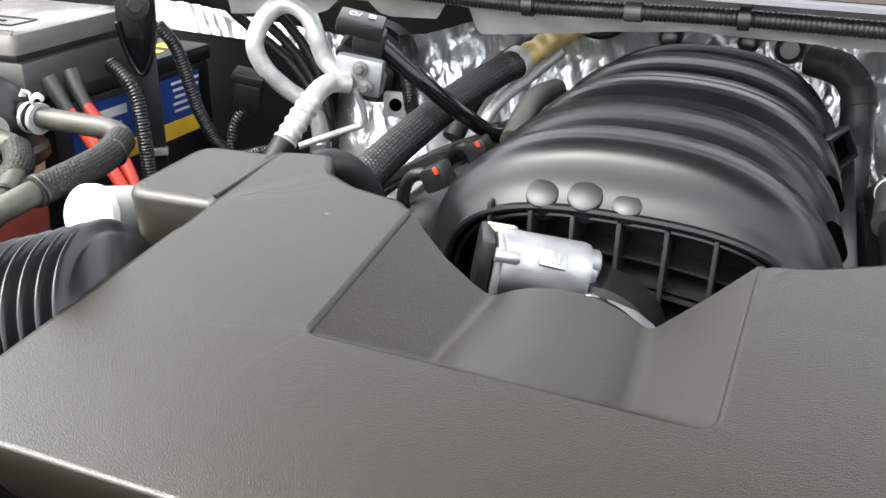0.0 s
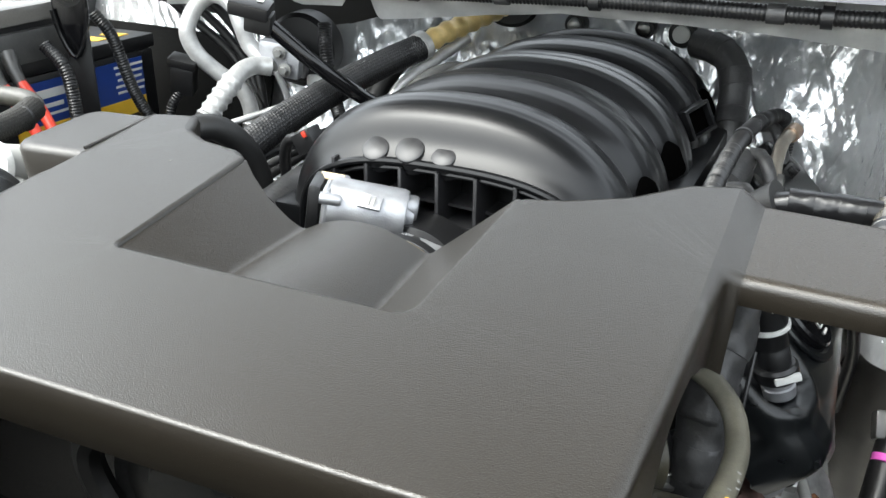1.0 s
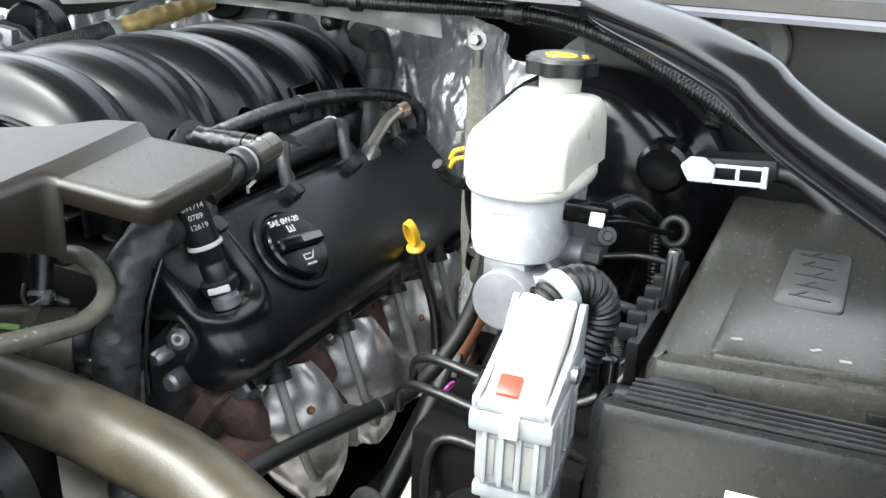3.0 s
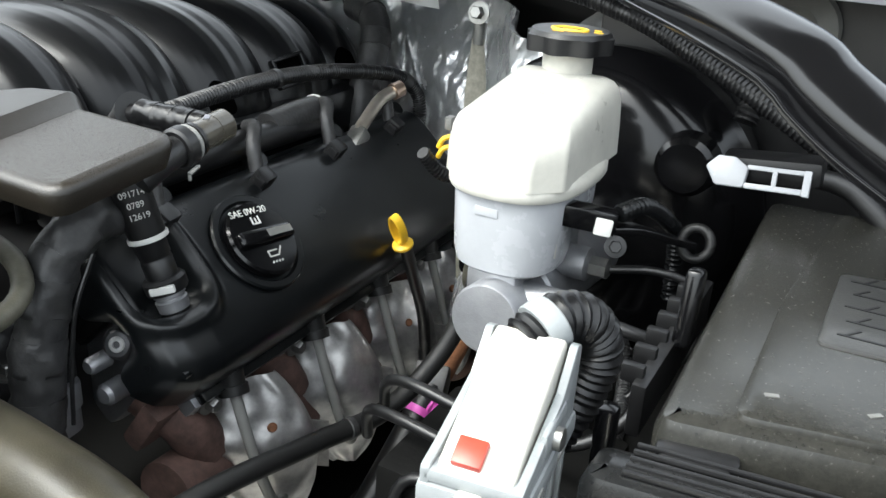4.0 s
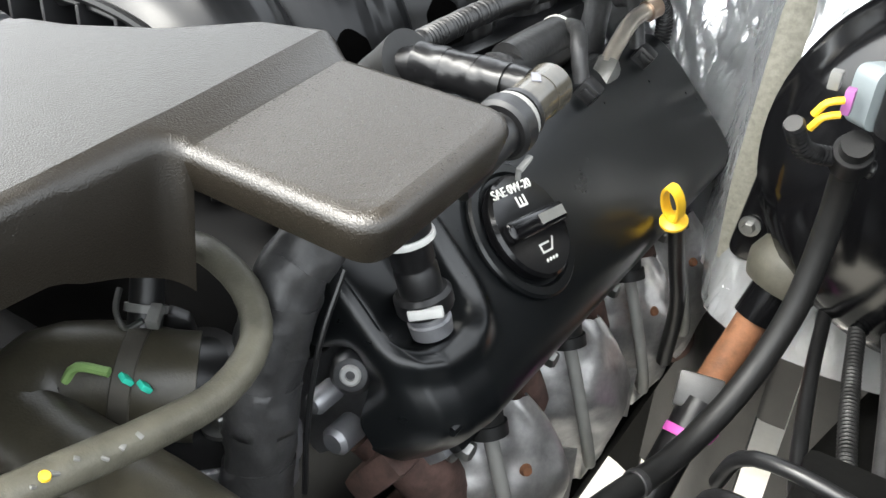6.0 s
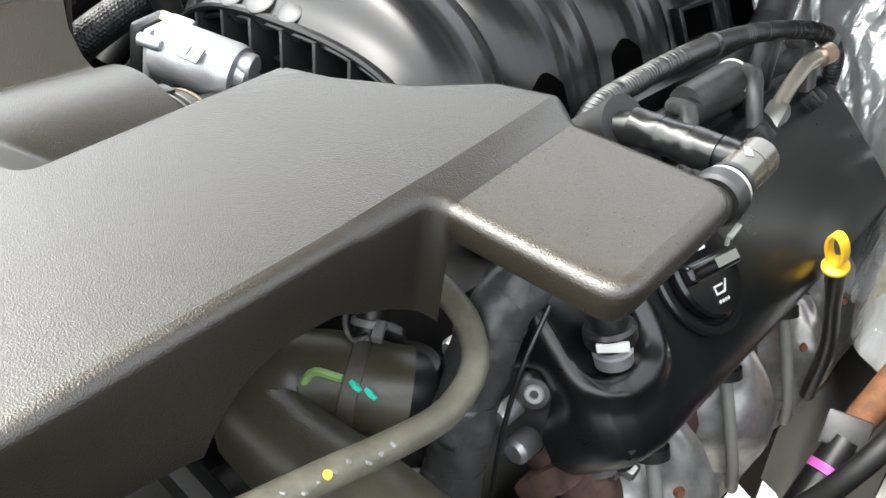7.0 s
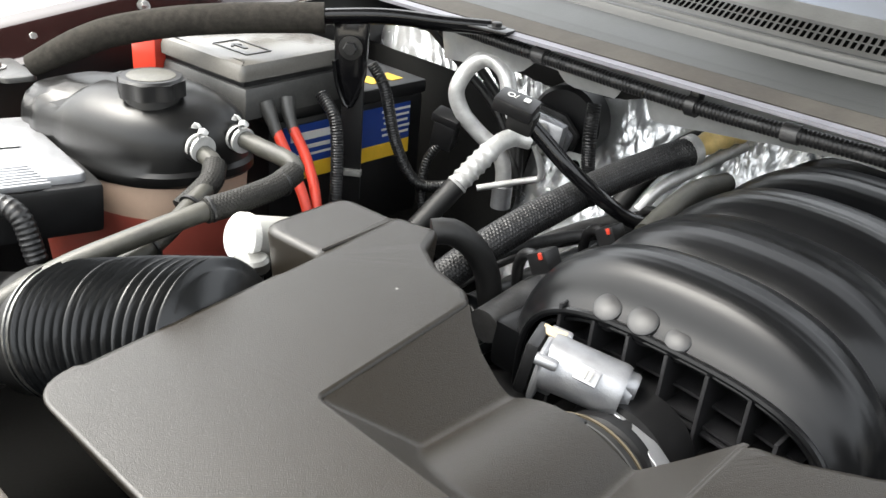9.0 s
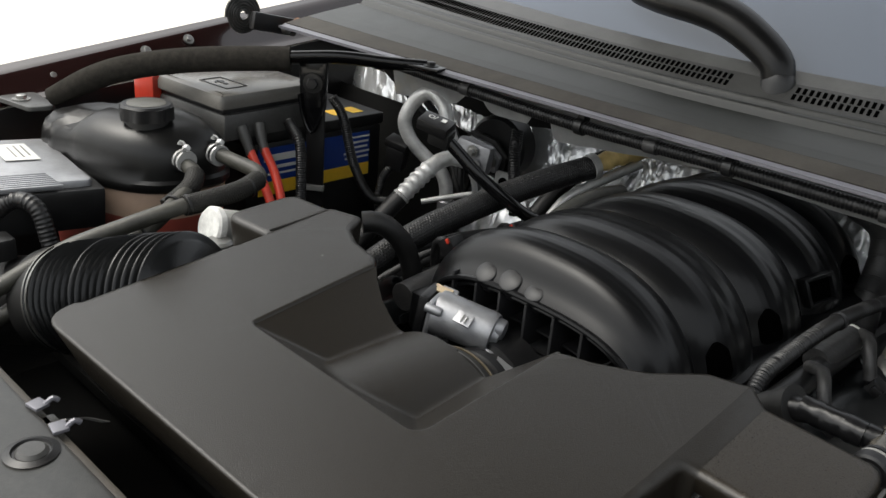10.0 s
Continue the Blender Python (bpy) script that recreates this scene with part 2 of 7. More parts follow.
def along(p, q):
    """The pose at p whose z axis points to q."""
    d = Vector(q) - Vector(p)
    return Matrix.Translation(p) @ d.to_track_quat("Z", "Y").to_matrix().to_4x4()


def rounded(points, radii, n=6):
    """A closed outline in the plane with its corners rounded."""
    P = [Vector((*p, 0)) for p in points]
    out = []
    for i, p in enumerate(P):
        a, b = P[i - 1] - p, P[(i + 1) % len(P)] - p
        r = radii[i] if isinstance(radii, (list, tuple)) else radii
        if r < 1e-5:
            out.append((p.x, p.y))
            continue
        ang = a.angle(b)
        t = min(r / max(math.tan(ang / 2), 1e-3), a.length * 0.48, b.length * 0.48)
        s, e = p + a.normalized() * t, p + b.normalized() * t
        for k in range(n + 1):
            f = k / n
            q = s * (1 - f) ** 2 + p * 2 * f * (1 - f) + e * f * f
            out.append((q.x, q.y))
    return out


def dense(outline, step):
    out = []
    for i, (x, y) in enumerate(outline):
        u, v = outline[(i + 1) % len(outline)]
        k = max(1, int(math.hypot(u - x, v - y) / step))
        out += [(x + (u - x) * j / k, y + (v - y) * j / k) for j in range(k)]
    return out


def inset(outline, d):
    """The outline (counter-clockwise) moved inwards by d."""
    out = []
    n = len(outline)
    for i in range(n):
        a, b = outline[i - 1], outline[(i + 1) % n]
        tx, ty = b[0] - a[0], b[1] - a[1]
        l = math.hypot(tx, ty) or 1
        out.append((outline[i][0] - ty / l * d, outline[i][1] + tx / l * d))
    return out


def slab(outline, z0, z1, bev=0.004, lower=0.0, at=None, height=None):
    """A plate of the outline from z0 up to z1 with a rounded upper rim. height(x, y): added to z."""
    h = height or (lambda x, y: 0.0)
    bm = bmesh.new()
    steps = [(lower, z0), (0, z1 - bev), (bev * 0.3, z1 - bev * 0.3), (bev, z1)]
    rings = [[bm.verts.new((x, y, z + h(x, y))) for x, y in inset(outline, d)] for d, z in steps]
    n = len(outline)
    for a, b in zip(rings, rings[1:]):
        for k in range(n):
            bm.faces.new((a[k], a[(k + 1) % n], b[(k + 1) % n], b[k]))
    for ring in (rings[0], rings[-1]):
        es = [e for e in (bm.edges.get((ring[k], ring[(k + 1) % n])) for k in range(n)) if e]
        bmesh.ops.triangle_fill(bm, edges=es, use_beauty=True)
    if at is not None:
        bm.transform(at if isinstance(at, Matrix) else Matrix.Translation(at))
    return bm


def sheet(nu, nv, fn, thick=0.0):
    """A grid surface fn(u, v) with u and v from 0 to 1; thick gives it depth along its normals."""
    bm = bmesh.new()
    g = [[bm.verts.new(fn(i / nu, j / nv)) for j in range(nv + 1)] for i in range(nu + 1)]
    for i in range(nu):
        for j in range(nv):
            bm.faces.new((g[i][j], g[i + 1][j], g[i + 1][j + 1], g[i][j + 1]))
    if thick:
        bmesh.ops.recalc_face_normals(bm, faces=bm.faces)
        bmesh.ops.solidify(bm, geom=bm.faces[:], thickness=thick)
    return bm


def bolt(at, r=0.006, h=0.006):
    return join(lathe([(0, 0), (r * 1.7, 0), (r * 1.7, h * 0.25), (r * 1.05, h * 0.3)], 20, at), lathe([(r, h * 0.2), (r, h * 0.9), (r * 0.85, h), (0, h)], 6, at))


def lettering(words, size, material, at, parent, name="lettering", depth=0.0004):
    cu = bpy.data.curves.new("text", "FONT")
    cu.body, cu.size, cu.extrude, cu.align_x, cu.align_y = words, size, depth, "CENTER", "CENTER"
    tmp = bpy.data.objects.new("text", cu)
    me = bpy.data.meshes.new_from_object(tmp)
    bpy.data.objects.remove(tmp)
    bpy.data.curves.remove(cu)
    me.transform(BASE[parent.name].inverted() @ at)
    me.materials.append(material)
    ob = new(name, me)
    ob.parent = parent
    BASE[ob.name] = BASE[parent.name]
    return ob


def lerp1(x, xs, ys):
    return float(np.interp(x, xs, ys))


def beam(points, w, h, bev=0.003, step=0.01):
    """A bar of rounded rectangular section, w across and h high, along a smooth line."""
    line = spline(points, step)
    sec = rounded([(-w / 2, -h / 2), (w / 2, -h / 2), (w / 2, h / 2), (-w / 2, h / 2)], bev, 4)
    bm = bmesh.new()
    rings = []
    for i, p in enumerate(line):
        d = (line[min(i + 1, len(line) - 1)] - line[max(i - 1, 0)]).normalized()
        side = d.cross(Vector((0, 0, 1))).normalized()
        up = side.cross(d)
        rings.append([bm.verts.new(p + side * x + up * y) for x, y in sec])
    n = len(sec)
    for a, c in zip(rings, rings[1:]):
        for k in range(n):
            bm.faces.new((a[k], a[(k + 1) % n], c[(k + 1) % n], c[k]))
    bm.faces.new(rings[0])
    bm.faces.new(rings[-1])
    return bm


def wrinkle(bm, amp, scale, seed=0.0):
    """Pushes the surface in and out unevenly, as loosely wound tape or dented sheet is."""
    bm.normal_update()
    shift = [(v, v.normal * amp * (noise.noise(v.co * scale + Vector((seed, seed, 0))) + 0.5 * noise.noise(v.co * scale * 2.3))) for v in bm.verts]
    for v, d in shift:
        v.co += d
    return bm


def band_ring(centre, wide, tall, out, a, h, thick, depth, n=28):
    """A flat band bent into an oval loop: half width a along wide, half height h along tall, depth along out."""
    bm = bmesh.new()
    rings = []
    for k in range(n):
        q = 2 * math.pi * k / n
        c, sn = math.cos(q), math.sin(q)
        rings.append([bm.verts.new(centre + wide * (a - d) * c + tall * (h - d) * sn + out * e) for d, e in ((0, -depth / 2), (0, depth / 2), (thick, depth / 2), (thick, -depth / 2))])
    for k in range(n):
        p, q = rings[k], rings[(k + 1) % n]
        for m in range(4):
            bm.faces.new((p[m], p[(m + 1) % 4], q[(m + 1) % 4], q[m]))
    bmesh.ops.bevel(bm, geom=[e for e in bm.edges if abs((e.verts[0].co - e.verts[1].co).dot(out)) < 1e-6], offset=0.0007, segments=2, affect="EDGES")
    return bm


def braided(points, r, step=0.0010, strands=28, pitch=0.026, depth=0.0006):
    """A hose in a woven sleeve: two crossing sets of slanting strands."""
    seg = strands * 4
    bm = tube(points, r, seg, step)
    bm.normal_update()
    run, last = 0.0, None
    verts = list(bm.verts)
    for i in range(0, len(verts) - seg + 1, seg):
        ring = verts[i:i + seg]
        mid = sum((v.co for v in ring), Vector()) / seg
        run += (mid - last).length if last else 0.0
        last = mid
        for k, v in enumerate(ring):
            a, b = strands * 2 * math.pi * k / seg * 0.5, 2 * math.pi * run / pitch * strands * 0.25
            v.co += (v.co - mid).normalized() * depth * (max(math.sin(a + b), math.sin(a - b)) - 0.6)
    return bm


def hose(name, label, points, r, material=M_RUB, bands=(), **k):
    """A hose; with bands (share of its length, width, material, name, extra radius) it is a thing of several parts."""
    if not bands:
        return single(name, tube(points, r, **k), material, label, name.split("_")[-1])
    t = thing(name, label, name.split("_")[-1], points[-1])
    part("tube", tube(points, r, **k), material, t)
    line = spline(points, 0.004)
    for share, width, mt, what, extra in bands:
        i = min(max(int(share * (len(line) - 1)), 1), len(line) - 2)
        q, e = r + extra, width / 2
        sq = k["flat"] if "flat" in k else 1.0
        part(what, lathe([(q - 0.003, -e), (q - 0.0005, -e), (q, -e + 0.0006), (q, e - 0.0006), (q - 0.0005, e), (q - 0.003, e)], 24, along(line[i], line[i + 1])), mt, t)
    return t


# ---- the place ----
single("ground", box(60, 60, 0.1, (0, 0, -0.05), 0), M_CONC, "pale sunlit concrete driveway under the car", "ground", "structure")


def wall_line(points, z0, z1, wrinkle, nz=40, step=0.012, lean=0.0, seed=0.0, back=0.0, folds=0.0):
    """An upright crinkled sheet along a line in plan; z1(x) is its upper edge."""
    line = spline([(x, y, 0) for x, y in points], step)
    n = len(line) - 1

    def fn(u, v):
        p = line[round(u * n)]
        z = z0 + (z1(p.x) - z0) * v
        k = noise.noise((p.x * 9 + seed, z * 11, p.y * 9)) * 0.6 + noise.noise((p.x * 45, z * 10 + seed, p.y * 45)) * 0.3 + noise.noise((p.x * 20, z * 45, p.y * 20)) * 0.15
        if folds:
            h = step * u * n
            k += folds * (abs(noise.noise((h * 60 + z * 32, z * 9 - h * 5, 7))) + 0.5 * abs(noise.noise((h * 120 - z * 55, z * 20 + h * 9, 3))))
        return (p.x, p.y - back + lean * (z - z0) + wrinkle * k, z)

    return sheet(n, nz, fn, 0.004)


firewall = thing("wall_firewall", "firewall lined with crinkled silver foil insulation", "firewall", (0, 0.56, 0.5), kind="structure")
part("foil_liner", wall_line([(-0.80, 0.46), (-0.62, 0.46), (-0.45, 0.45), (-0.34, 0.46), (-0.24, 0.50), (-0.12, 0.545), (0.10, 0.565), (0.22, 0.56), (0.30, 0.53), (0.335, 0.48), (0.355, 0.425), (0.39, 0.395), (0.45, 0.380), (0.50, 0.380), (0.60, 0.378)], 0.84,
     lambda x: lerp1(x, [-0.8, -0.7, -0.53, -0.42, -0.33, -0.2, 0.1, 0.14, 0.24, 0.32, 0.375, 0.42, 0.443, 0.464, 0.50, 0.60], [1.12, 1.12, 1.105, 1.10, 1.11, 1.15, 1.158, 1.152, 1.147, 1.136, 1.125, 1.124, 1.150, 1.168, 1.158, 1.11]), 0.013, 130, 0.0035, lean=0.32, back=0.085, folds=0.32), M_FOIL, firewall, "crinkled silver foil", 60)
# Near-black sheets put the shade of the low and left firewall into colour.
part("lower_panel", wall_line([(-0.80, 0.49), (-0.34, 0.49), (-0.24, 0.53), (0.10, 0.595), (0.22, 0.59), (0.28, 0.565)], 0.405, lambda x: 0.90, 0.004, 10), M_DEEP, firewall, "near-black firewall sheet")
part("dark_firewall_sheet", wall_line([(-0.80, 0.46), (-0.62, 0.46), (-0.50, 0.452), (-0.425, 0.452)], 0.84, lambda x: lerp1(x, [-0.8, -0.50, -0.44, -0.425], [1.09, 1.085, 1.075, 1.05]), 0.005, 30, lean=0.32, back=0.108), M_DEEP, firewall, "near-black firewall sheet")
primed = mat("grey_primed_steel", (0.030, 0.030, 0.031), 0.5, 0.2, 0.3, 14, 0.3, 120, dust=0.08)
for line, low in (([(0.28, 0.560), (0.32, 0.535), (0.365, 0.43), (0.414, 0.404)], 0.45), ([(0.415, 0.4035), (0.42, 0.40), (0.440, 0.401)], 0.700), ([(0.441, 0.401), (0.9, 0.405)], 0.45)):
    part("footwell_panel", wall_line(line, low, lambda x: 0.90, 0.004, 14), primed, firewall, "grey primed steel panel")
part("upper_panel", wall_line([(-0.85, 0.60), (0.9, 0.60)], 0.80, lambda x: 1.24, 0.0, 4, 0.1), M_BLK, firewall)


def cowl_rear(x):
    return 0.36 + 0.17 * min(1.0, abs(x + 0.02) / 0.75) ** 1.6


def cowl_section(a):
    """(share of depth, height) across the cowl panel from its lip to the windscreen."""
    return lerp1(a, [0, 0.04, 0.06, 0.3, 0.32, 0.60, 0.615, 0.63, 0.65, 0.68, 0.695, 0.715, 0.735, 0.755, 0.77, 0.80, 1.0, 1.15], [1.213, 1.213, 1.217, 1.228, 1.229, 1.240, 1.2385, 1.2435, 1.2485, 1.2495, 1.2445, 1.2445, 1.2525, 1.2555, 1.2540, 1.255, 1.272, 1.284])


single("underbody", join(box(1.6, 2.2, 0.04, (0, 2.20, 0.42), 0.01), box(0.03, 3.2, 0.24, (-0.86, 1.40, 0.40), 0.01), box(0.03, 3.2, 0.24, (0.86, 1.40, 0.40), 0.01)), M_DEEP, "dark floor pan of the car behind the engine bay", "underbody", "structure")
cowl = thing("cowl_panel", "dusty dark grey plastic cowl panel with louvred air intake below the windscreen", "cowl", (0, 0.3, 1.2), kind="structure")
def cowl_strip(a, b, n=6, lift=0.0):
    return sheet(70, n, lambda u, v: (-0.72 + 1.5 * u, 0.243 + (cowl_rear(-0.72 + 1.5 * u) - 0.243) * (a + (b - a) * v), cowl_section(a + (b - a) * v) + lift), 0.004)
part("lip", cowl_strip(0.0, 0.05, 2), M_LIP, cowl, "pale grey painted metal flange")
part("seal_strip", cowl_strip(0.055, 0.215, 3), mat("brownish_foam_strip", (0.030, 0.026, 0.021), 0.8, 0, 0.25, 30, 0.4, 300, dust=0.1), cowl, "brown dusty foam seal")
part("panel", cowl_strip(0.217, 0.80, 72), M_GRILLE, cowl)
part("rear_border", cowl_strip(1.002, 1.14, 3), mat("grey_border_plastic", (0.085, 0.085, 0.082), 0.45, 0, 0.2, 30, 0.2, 500), cowl, "pale grey border along the windscreen")

def flange_low(x):
    """Lower edge of the silver flange that hangs behind the wiring loom, with its two notches."""
    return lerp1(x, [-0.50, -0.39, -0.375, -0.360, -0.325, -0.312, -0.300, -0.247, -0.238, -0.212, -0.204, -0.198, -0.15, -0.066, 0.01, 0.20, 0.34], [1.146, 1.155, 1.160, 1.174, 1.174, 1.163, 1.160, 1.162, 1.178, 1.176, 1.156, 1.151, 1.156, 1.166, 1.173, 1.170, 1.160])
part("hanging_flange", sheet(240, 8, lambda u, v: (-0.50 + 0.84 * u, 0.300 - 0.012 * (1 - v) + 0.003 * noise.noise((u * 30, v * 3, 4)), 1.206 + (flange_low(-0.50 + 0.84 * u) - 1.206) * v), 0.0015), mat("dull_silver_flange", (0.42, 0.43, 0.43), 0.42, 0.6, 0.15, 30, 0.2, 200), cowl, "dull silver metal flange")
# windscreen
single("window_windscreen", sheet(30, 8, lambda u, v: (-0.80 + 1.6 * u, cowl_rear(-0.80 + 1.6 * u) + 0.01 + 0.40 * v, 1.262 + 0.224 * v), 0.006), M_GLASS, "tinted blue windscreen above the cowl", "windscreen", "structure")

# body sides, front carrier and bonnet
def flange_z(y):
    """Height of the fender's inner flange along the car."""
    return 1.114 + 0.105 * (y + 0.162)


def fender(sx):
    def fn(u, v):
        y = -0.85 + 1.55 * u
        crest = 1.157 + 0.135 * (y + 0.139)
        return (sx * lerp1(v, [0, 0.18, 0.36, 0.50, 0.70, 1], [0.790, 0.802, 0.832, 0.850, 0.900, 0.985]), y,
                lerp1(v, [0, 0.18, 0.36, 0.50, 0.70, 1], [flange_z(y), flange_z(y) + 0.006, crest - 0.006, crest, crest - 0.022, crest - 0.150]))
    return sheet(24, 24, fn, 0.003)
single("fender", fender(-1), M_PAINT, "glossy dark red painted fender with rolled flange", "fender", "structure")
single("fender", fender(1), M_PAINT, "glossy dark red painted fender with rolled flange", "fender", "structure")
for sx in (-1, 1):
    single("inner_wing", sheet(20, 12, lambda u, v: (sx * (0.80 - 0.012 * v + 0.003 * math.sin(u * 40)), -0.85 + 1.5 * u, 0.35 + (flange_z(-0.85 + 1.5 * u) - 0.352) * v), 0.003), M_BLK, "black painted inner wing of the engine bay", "inner wing", "structure")
for y in (-0.145, -0.075, 0.070, 0.143):
    t = thing("fender_bolt", "small hexagon bolt in the fender flange", "bolt", (-0.822, y, 1.155 + 0.175 * y), "fender bolts")
    part("washer", lathe([(0, 0), (0.0085, 0), (0.0085, 0.0015), (0, 0.0015)], 20, Matrix.Translation((-0.822, y, 1.1535 + 0.175 * y)) @ pose(0, 0, 0, 0, 50, 0)), M_GREYP, t)
    part("head", bolt(Matrix.Translation((-0.821, y, 1.1545 + 0.175 * y)) @ pose(0, 0, 0, 0, 50, 0), 0.005, 0.006), M_STEEL, t)
def bonnet_at(u, v, lift=0.0):
    return (-0.90 + 1.80 * u, 0.500 - 0.94 * v - 0.08 * v * v - lift, 1.785 + 0.76 * v - 0.02 * math.cos(u * 6.28) - lift)


hood = thing("bonnet", "raised bonnet with grey felt underside", "bonnet", (0, 0.6, 1.4), kind="structure")
part("panel", sheet(24, 20, bonnet_at, 0.03), M_BONNET, hood, "grey felt liner")
shroud = thing("radiator_shroud", "grey plastic radiator cover panel along the front", "shroud", (0, -0.5, 0.9), kind="structure")
part("top_panel", slab(dense(rounded([(-0.72, -0.70), (0.72, -0.70), (0.72, -0.405), (0.16, -0.377), (-0.26, -0.381), (-0.72, -0.42)], 0.01), 0.03), 1.02, 1.055, 0.006), M_GREYP, shroud)
part("rear_lip", slab(dense(rounded([(0.72, -0.407), (0.16, -0.379), (-0.26, -0.383), (-0.72, -0.422), (-0.72, -0.414), (-0.26, -0.3745), (0.16, -0.3705), (0.72, -0.398)][::-1], 0.002), 0.03), 1.030, 1.049, 0.002), mat("brown_lip", (0.040, 0.034, 0.027), 0.6, 0, 0.3, 60, 0.3, 400), shroud, "brown rear lip")
part("radiator_core", box(1.3, 0.05, 0.6, (0, -0.44, 0.70), 0.004), M_BLK, shroud)

# ---- air duct cover over the front of the engine ----
def cover_z(x, y):
    return 1.1265 + 0.108 * y


def cover():
    t = thing("air_duct_cover", "textured black plastic air duct cover with side ears and notch", "engine cover", (0.01, -0.18, 1.05))
    A, B, C, D = (-0.0940, -0.2225), (0.1015, -0.2230), (0.1058, -0.0768), (-0.0990, -0.0870)
    pts = [(-0.228, -0.341), (0.236, -0.334), (0.245, -0.1145), (0.341, -0.1185), (0.341, -0.024), (0.252, -0.019), (0.238, -0.011), (0.203, -0.020), (0.172, -0.050), (0.135, -0.069),
           C, B, A, D, (-0.109, -0.0755), (-0.147, -0.068), (-0.173, -0.054), (-0.186, -0.028), (-0.225, -0.036), (-0.290, -0.040), (-0.299, -0.122), (-0.227, -0.117)]
    rad = [0.028, 0.030, 0.010, 0.016, 0.018, 0.012, 0.010, 0.02, 0.03, 0.03, 0.012, 0.012, 0.005, 0.012, 0.02, 0.02, 0.016, 0.008, 0.02, 0.022, 0.016, 0.006]
    # the outline runs counter-clockwise seen from above
    out = dense(rounded(pts, rad, 7), 0.006)
    def open_edge(x, y):
        """True on the sides of the notch, which run down into its floor."""
        return -0.1005 < x < 0.1070 and -0.2245 < y < -0.0775
    bm = bmesh.new()
    def ring(d, drop):
        unit = inset(out, 1.0)
        soft = [0.45 if open_edge(x, y) else (0.35 if y < -0.31 else 1.0) for x, y in out]
        return [bm.verts.new((x + (i - x) * d * s, y + (j - y) * d * s, cover_z(x, y) + drop * s)) for (x, y), (i, j), s in zip(out, unit, soft)]
    rings = [ring(0.007, 0.0), ring(0.0035, -0.0008), ring(0.0012, -0.0028), ring(0.0, -0.006)]
    deep = []
    for x, y in inset(out, 0.004):
        z = cover_z(x, y) - 0.052
        if x > 0.20:
            z = cover_z(x, y) - lerp1(y, [-0.34, -0.31, -0.277, -0.240, -0.233, -0.225, -0.212, -0.194, -0.167, -0.138, -0.111, -0.07], [0.045, 0.047, 0.057, 0.064, 0.066, 0.054, 0.0425, 0.037, 0.039, 0.051, 0.067, 0.055])
        if x > 0.25:
            z = cover_z(x, y) - 0.019
        if x < -0.23 and y > -0.13:
            z = cover_z(x, y) - 0.05
        k = min(max((-0.300 - y) / 0.025, 0.0), 1.0)
        y, z = y + 0.020 * k, z * (1 - k) + (cover_z(x, y) - 0.056) * k
        deep.append(bm.verts.new((x, y, z)))
    n = len(out)
    for k in range(n):
        q = (k + 1) % n
        for a, b in zip(rings, rings[1:]):
            bm.faces.new((a[k], a[q], b[q], b[k]))
        if not (open_edge(*out[k]) and open_edge(*out[q])):
            bm.faces.new((rings[-1][k], rings[-1][q], deep[q], deep[k]))
    es = [bm.edges.get((rings[0][k], rings[0][(k + 1) % n])) for k in range(n)]
    bmesh.ops.triangle_fill(bm, edges=es, use_beauty=True)
    # the ears lie a little lower than the middle, past a sloping step
    for x in (-0.232, -0.220, 0.236, 0.253):
        bmesh.ops.bisect_plane(bm, geom=bm.verts[:] + bm.edges[:] + bm.faces[:], plane_co=(x, 0, 0), plane_no=(1, 0, 0))
    for v in bm.verts:
        if v.co.y > -0.16:
            v.co.z -= lerp1(v.co.x, [-0.232, -0.220, 0.236, 0.253], [0.003, 0, 0, 0.0070])
    shell = part("top_shell", bm, M_COVER, t, angle=50)
    # one ear's top is painted lighter to stand for the sky it reflects
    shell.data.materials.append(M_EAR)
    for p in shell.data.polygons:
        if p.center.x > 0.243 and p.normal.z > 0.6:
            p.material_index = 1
        if p.normal.z > 0.985:
            p.use_smooth = False

    # the sunk notch: three sloping sides and the arch of the duct
    def notch(u, v):
        f = Vector((A[0] - 0.003, A[1] - 0.003, 0)).lerp(Vector((B[0] + 0.003, B[1] - 0.003, 0)), u)
        g = Vector((D[0] - 0.003, D[1], 0)).lerp(Vector((C[0] + 0.003, C[1], 0)), u)
        g.y = lerp1(g.x, [-0.099, -0.088, -0.070, -0.050, -0.02, 0.04, 0.06, 0.085, 0.106], [-0.086, -0.094, -0.103, -0.107, -0.106, -0.105, -0.102, -0.090, -0.076])
        p = f.lerp(g, v)
        x, y = p.x, p.y
        top = cover_z(x, y) - 0.0026
        left = top - 0.56 * max(0.0, x - lerp1(y, [-0.2225, -0.087], [-0.094, -0.099]))
        front = top - 0.76 * max(0.0, y + 0.2227)
        right = top - 0.73 * max(0.0, lerp1(y, [-0.223, -0.077], [0.1015, 0.1058]) - x)
        dx = min(abs(x - 0.007), 0.08)
        z = 1.0925 - (0.0800 - math.sqrt(0.0800 ** 2 - dx * dx))
        for other, k in ((left, 0.0060), (right, 0.0060), (front, 0.0030)):
            z = max(z, other) + max(k - abs(z - other), 0.0) ** 2 / (4 * k)
        return (x, y, min(z, top))
    part("notch_floor", sheet(120, 80, notch, 0.0025), M_COVER, t, angle=70)
    part("seam", tube([(-0.228, -0.113, cover_z(0, -0.113) - 0.0012), (-0.223, -0.040, cover_z(0, -0.040) - 0.0012)], 0.0013, 8), M_COVER, t)
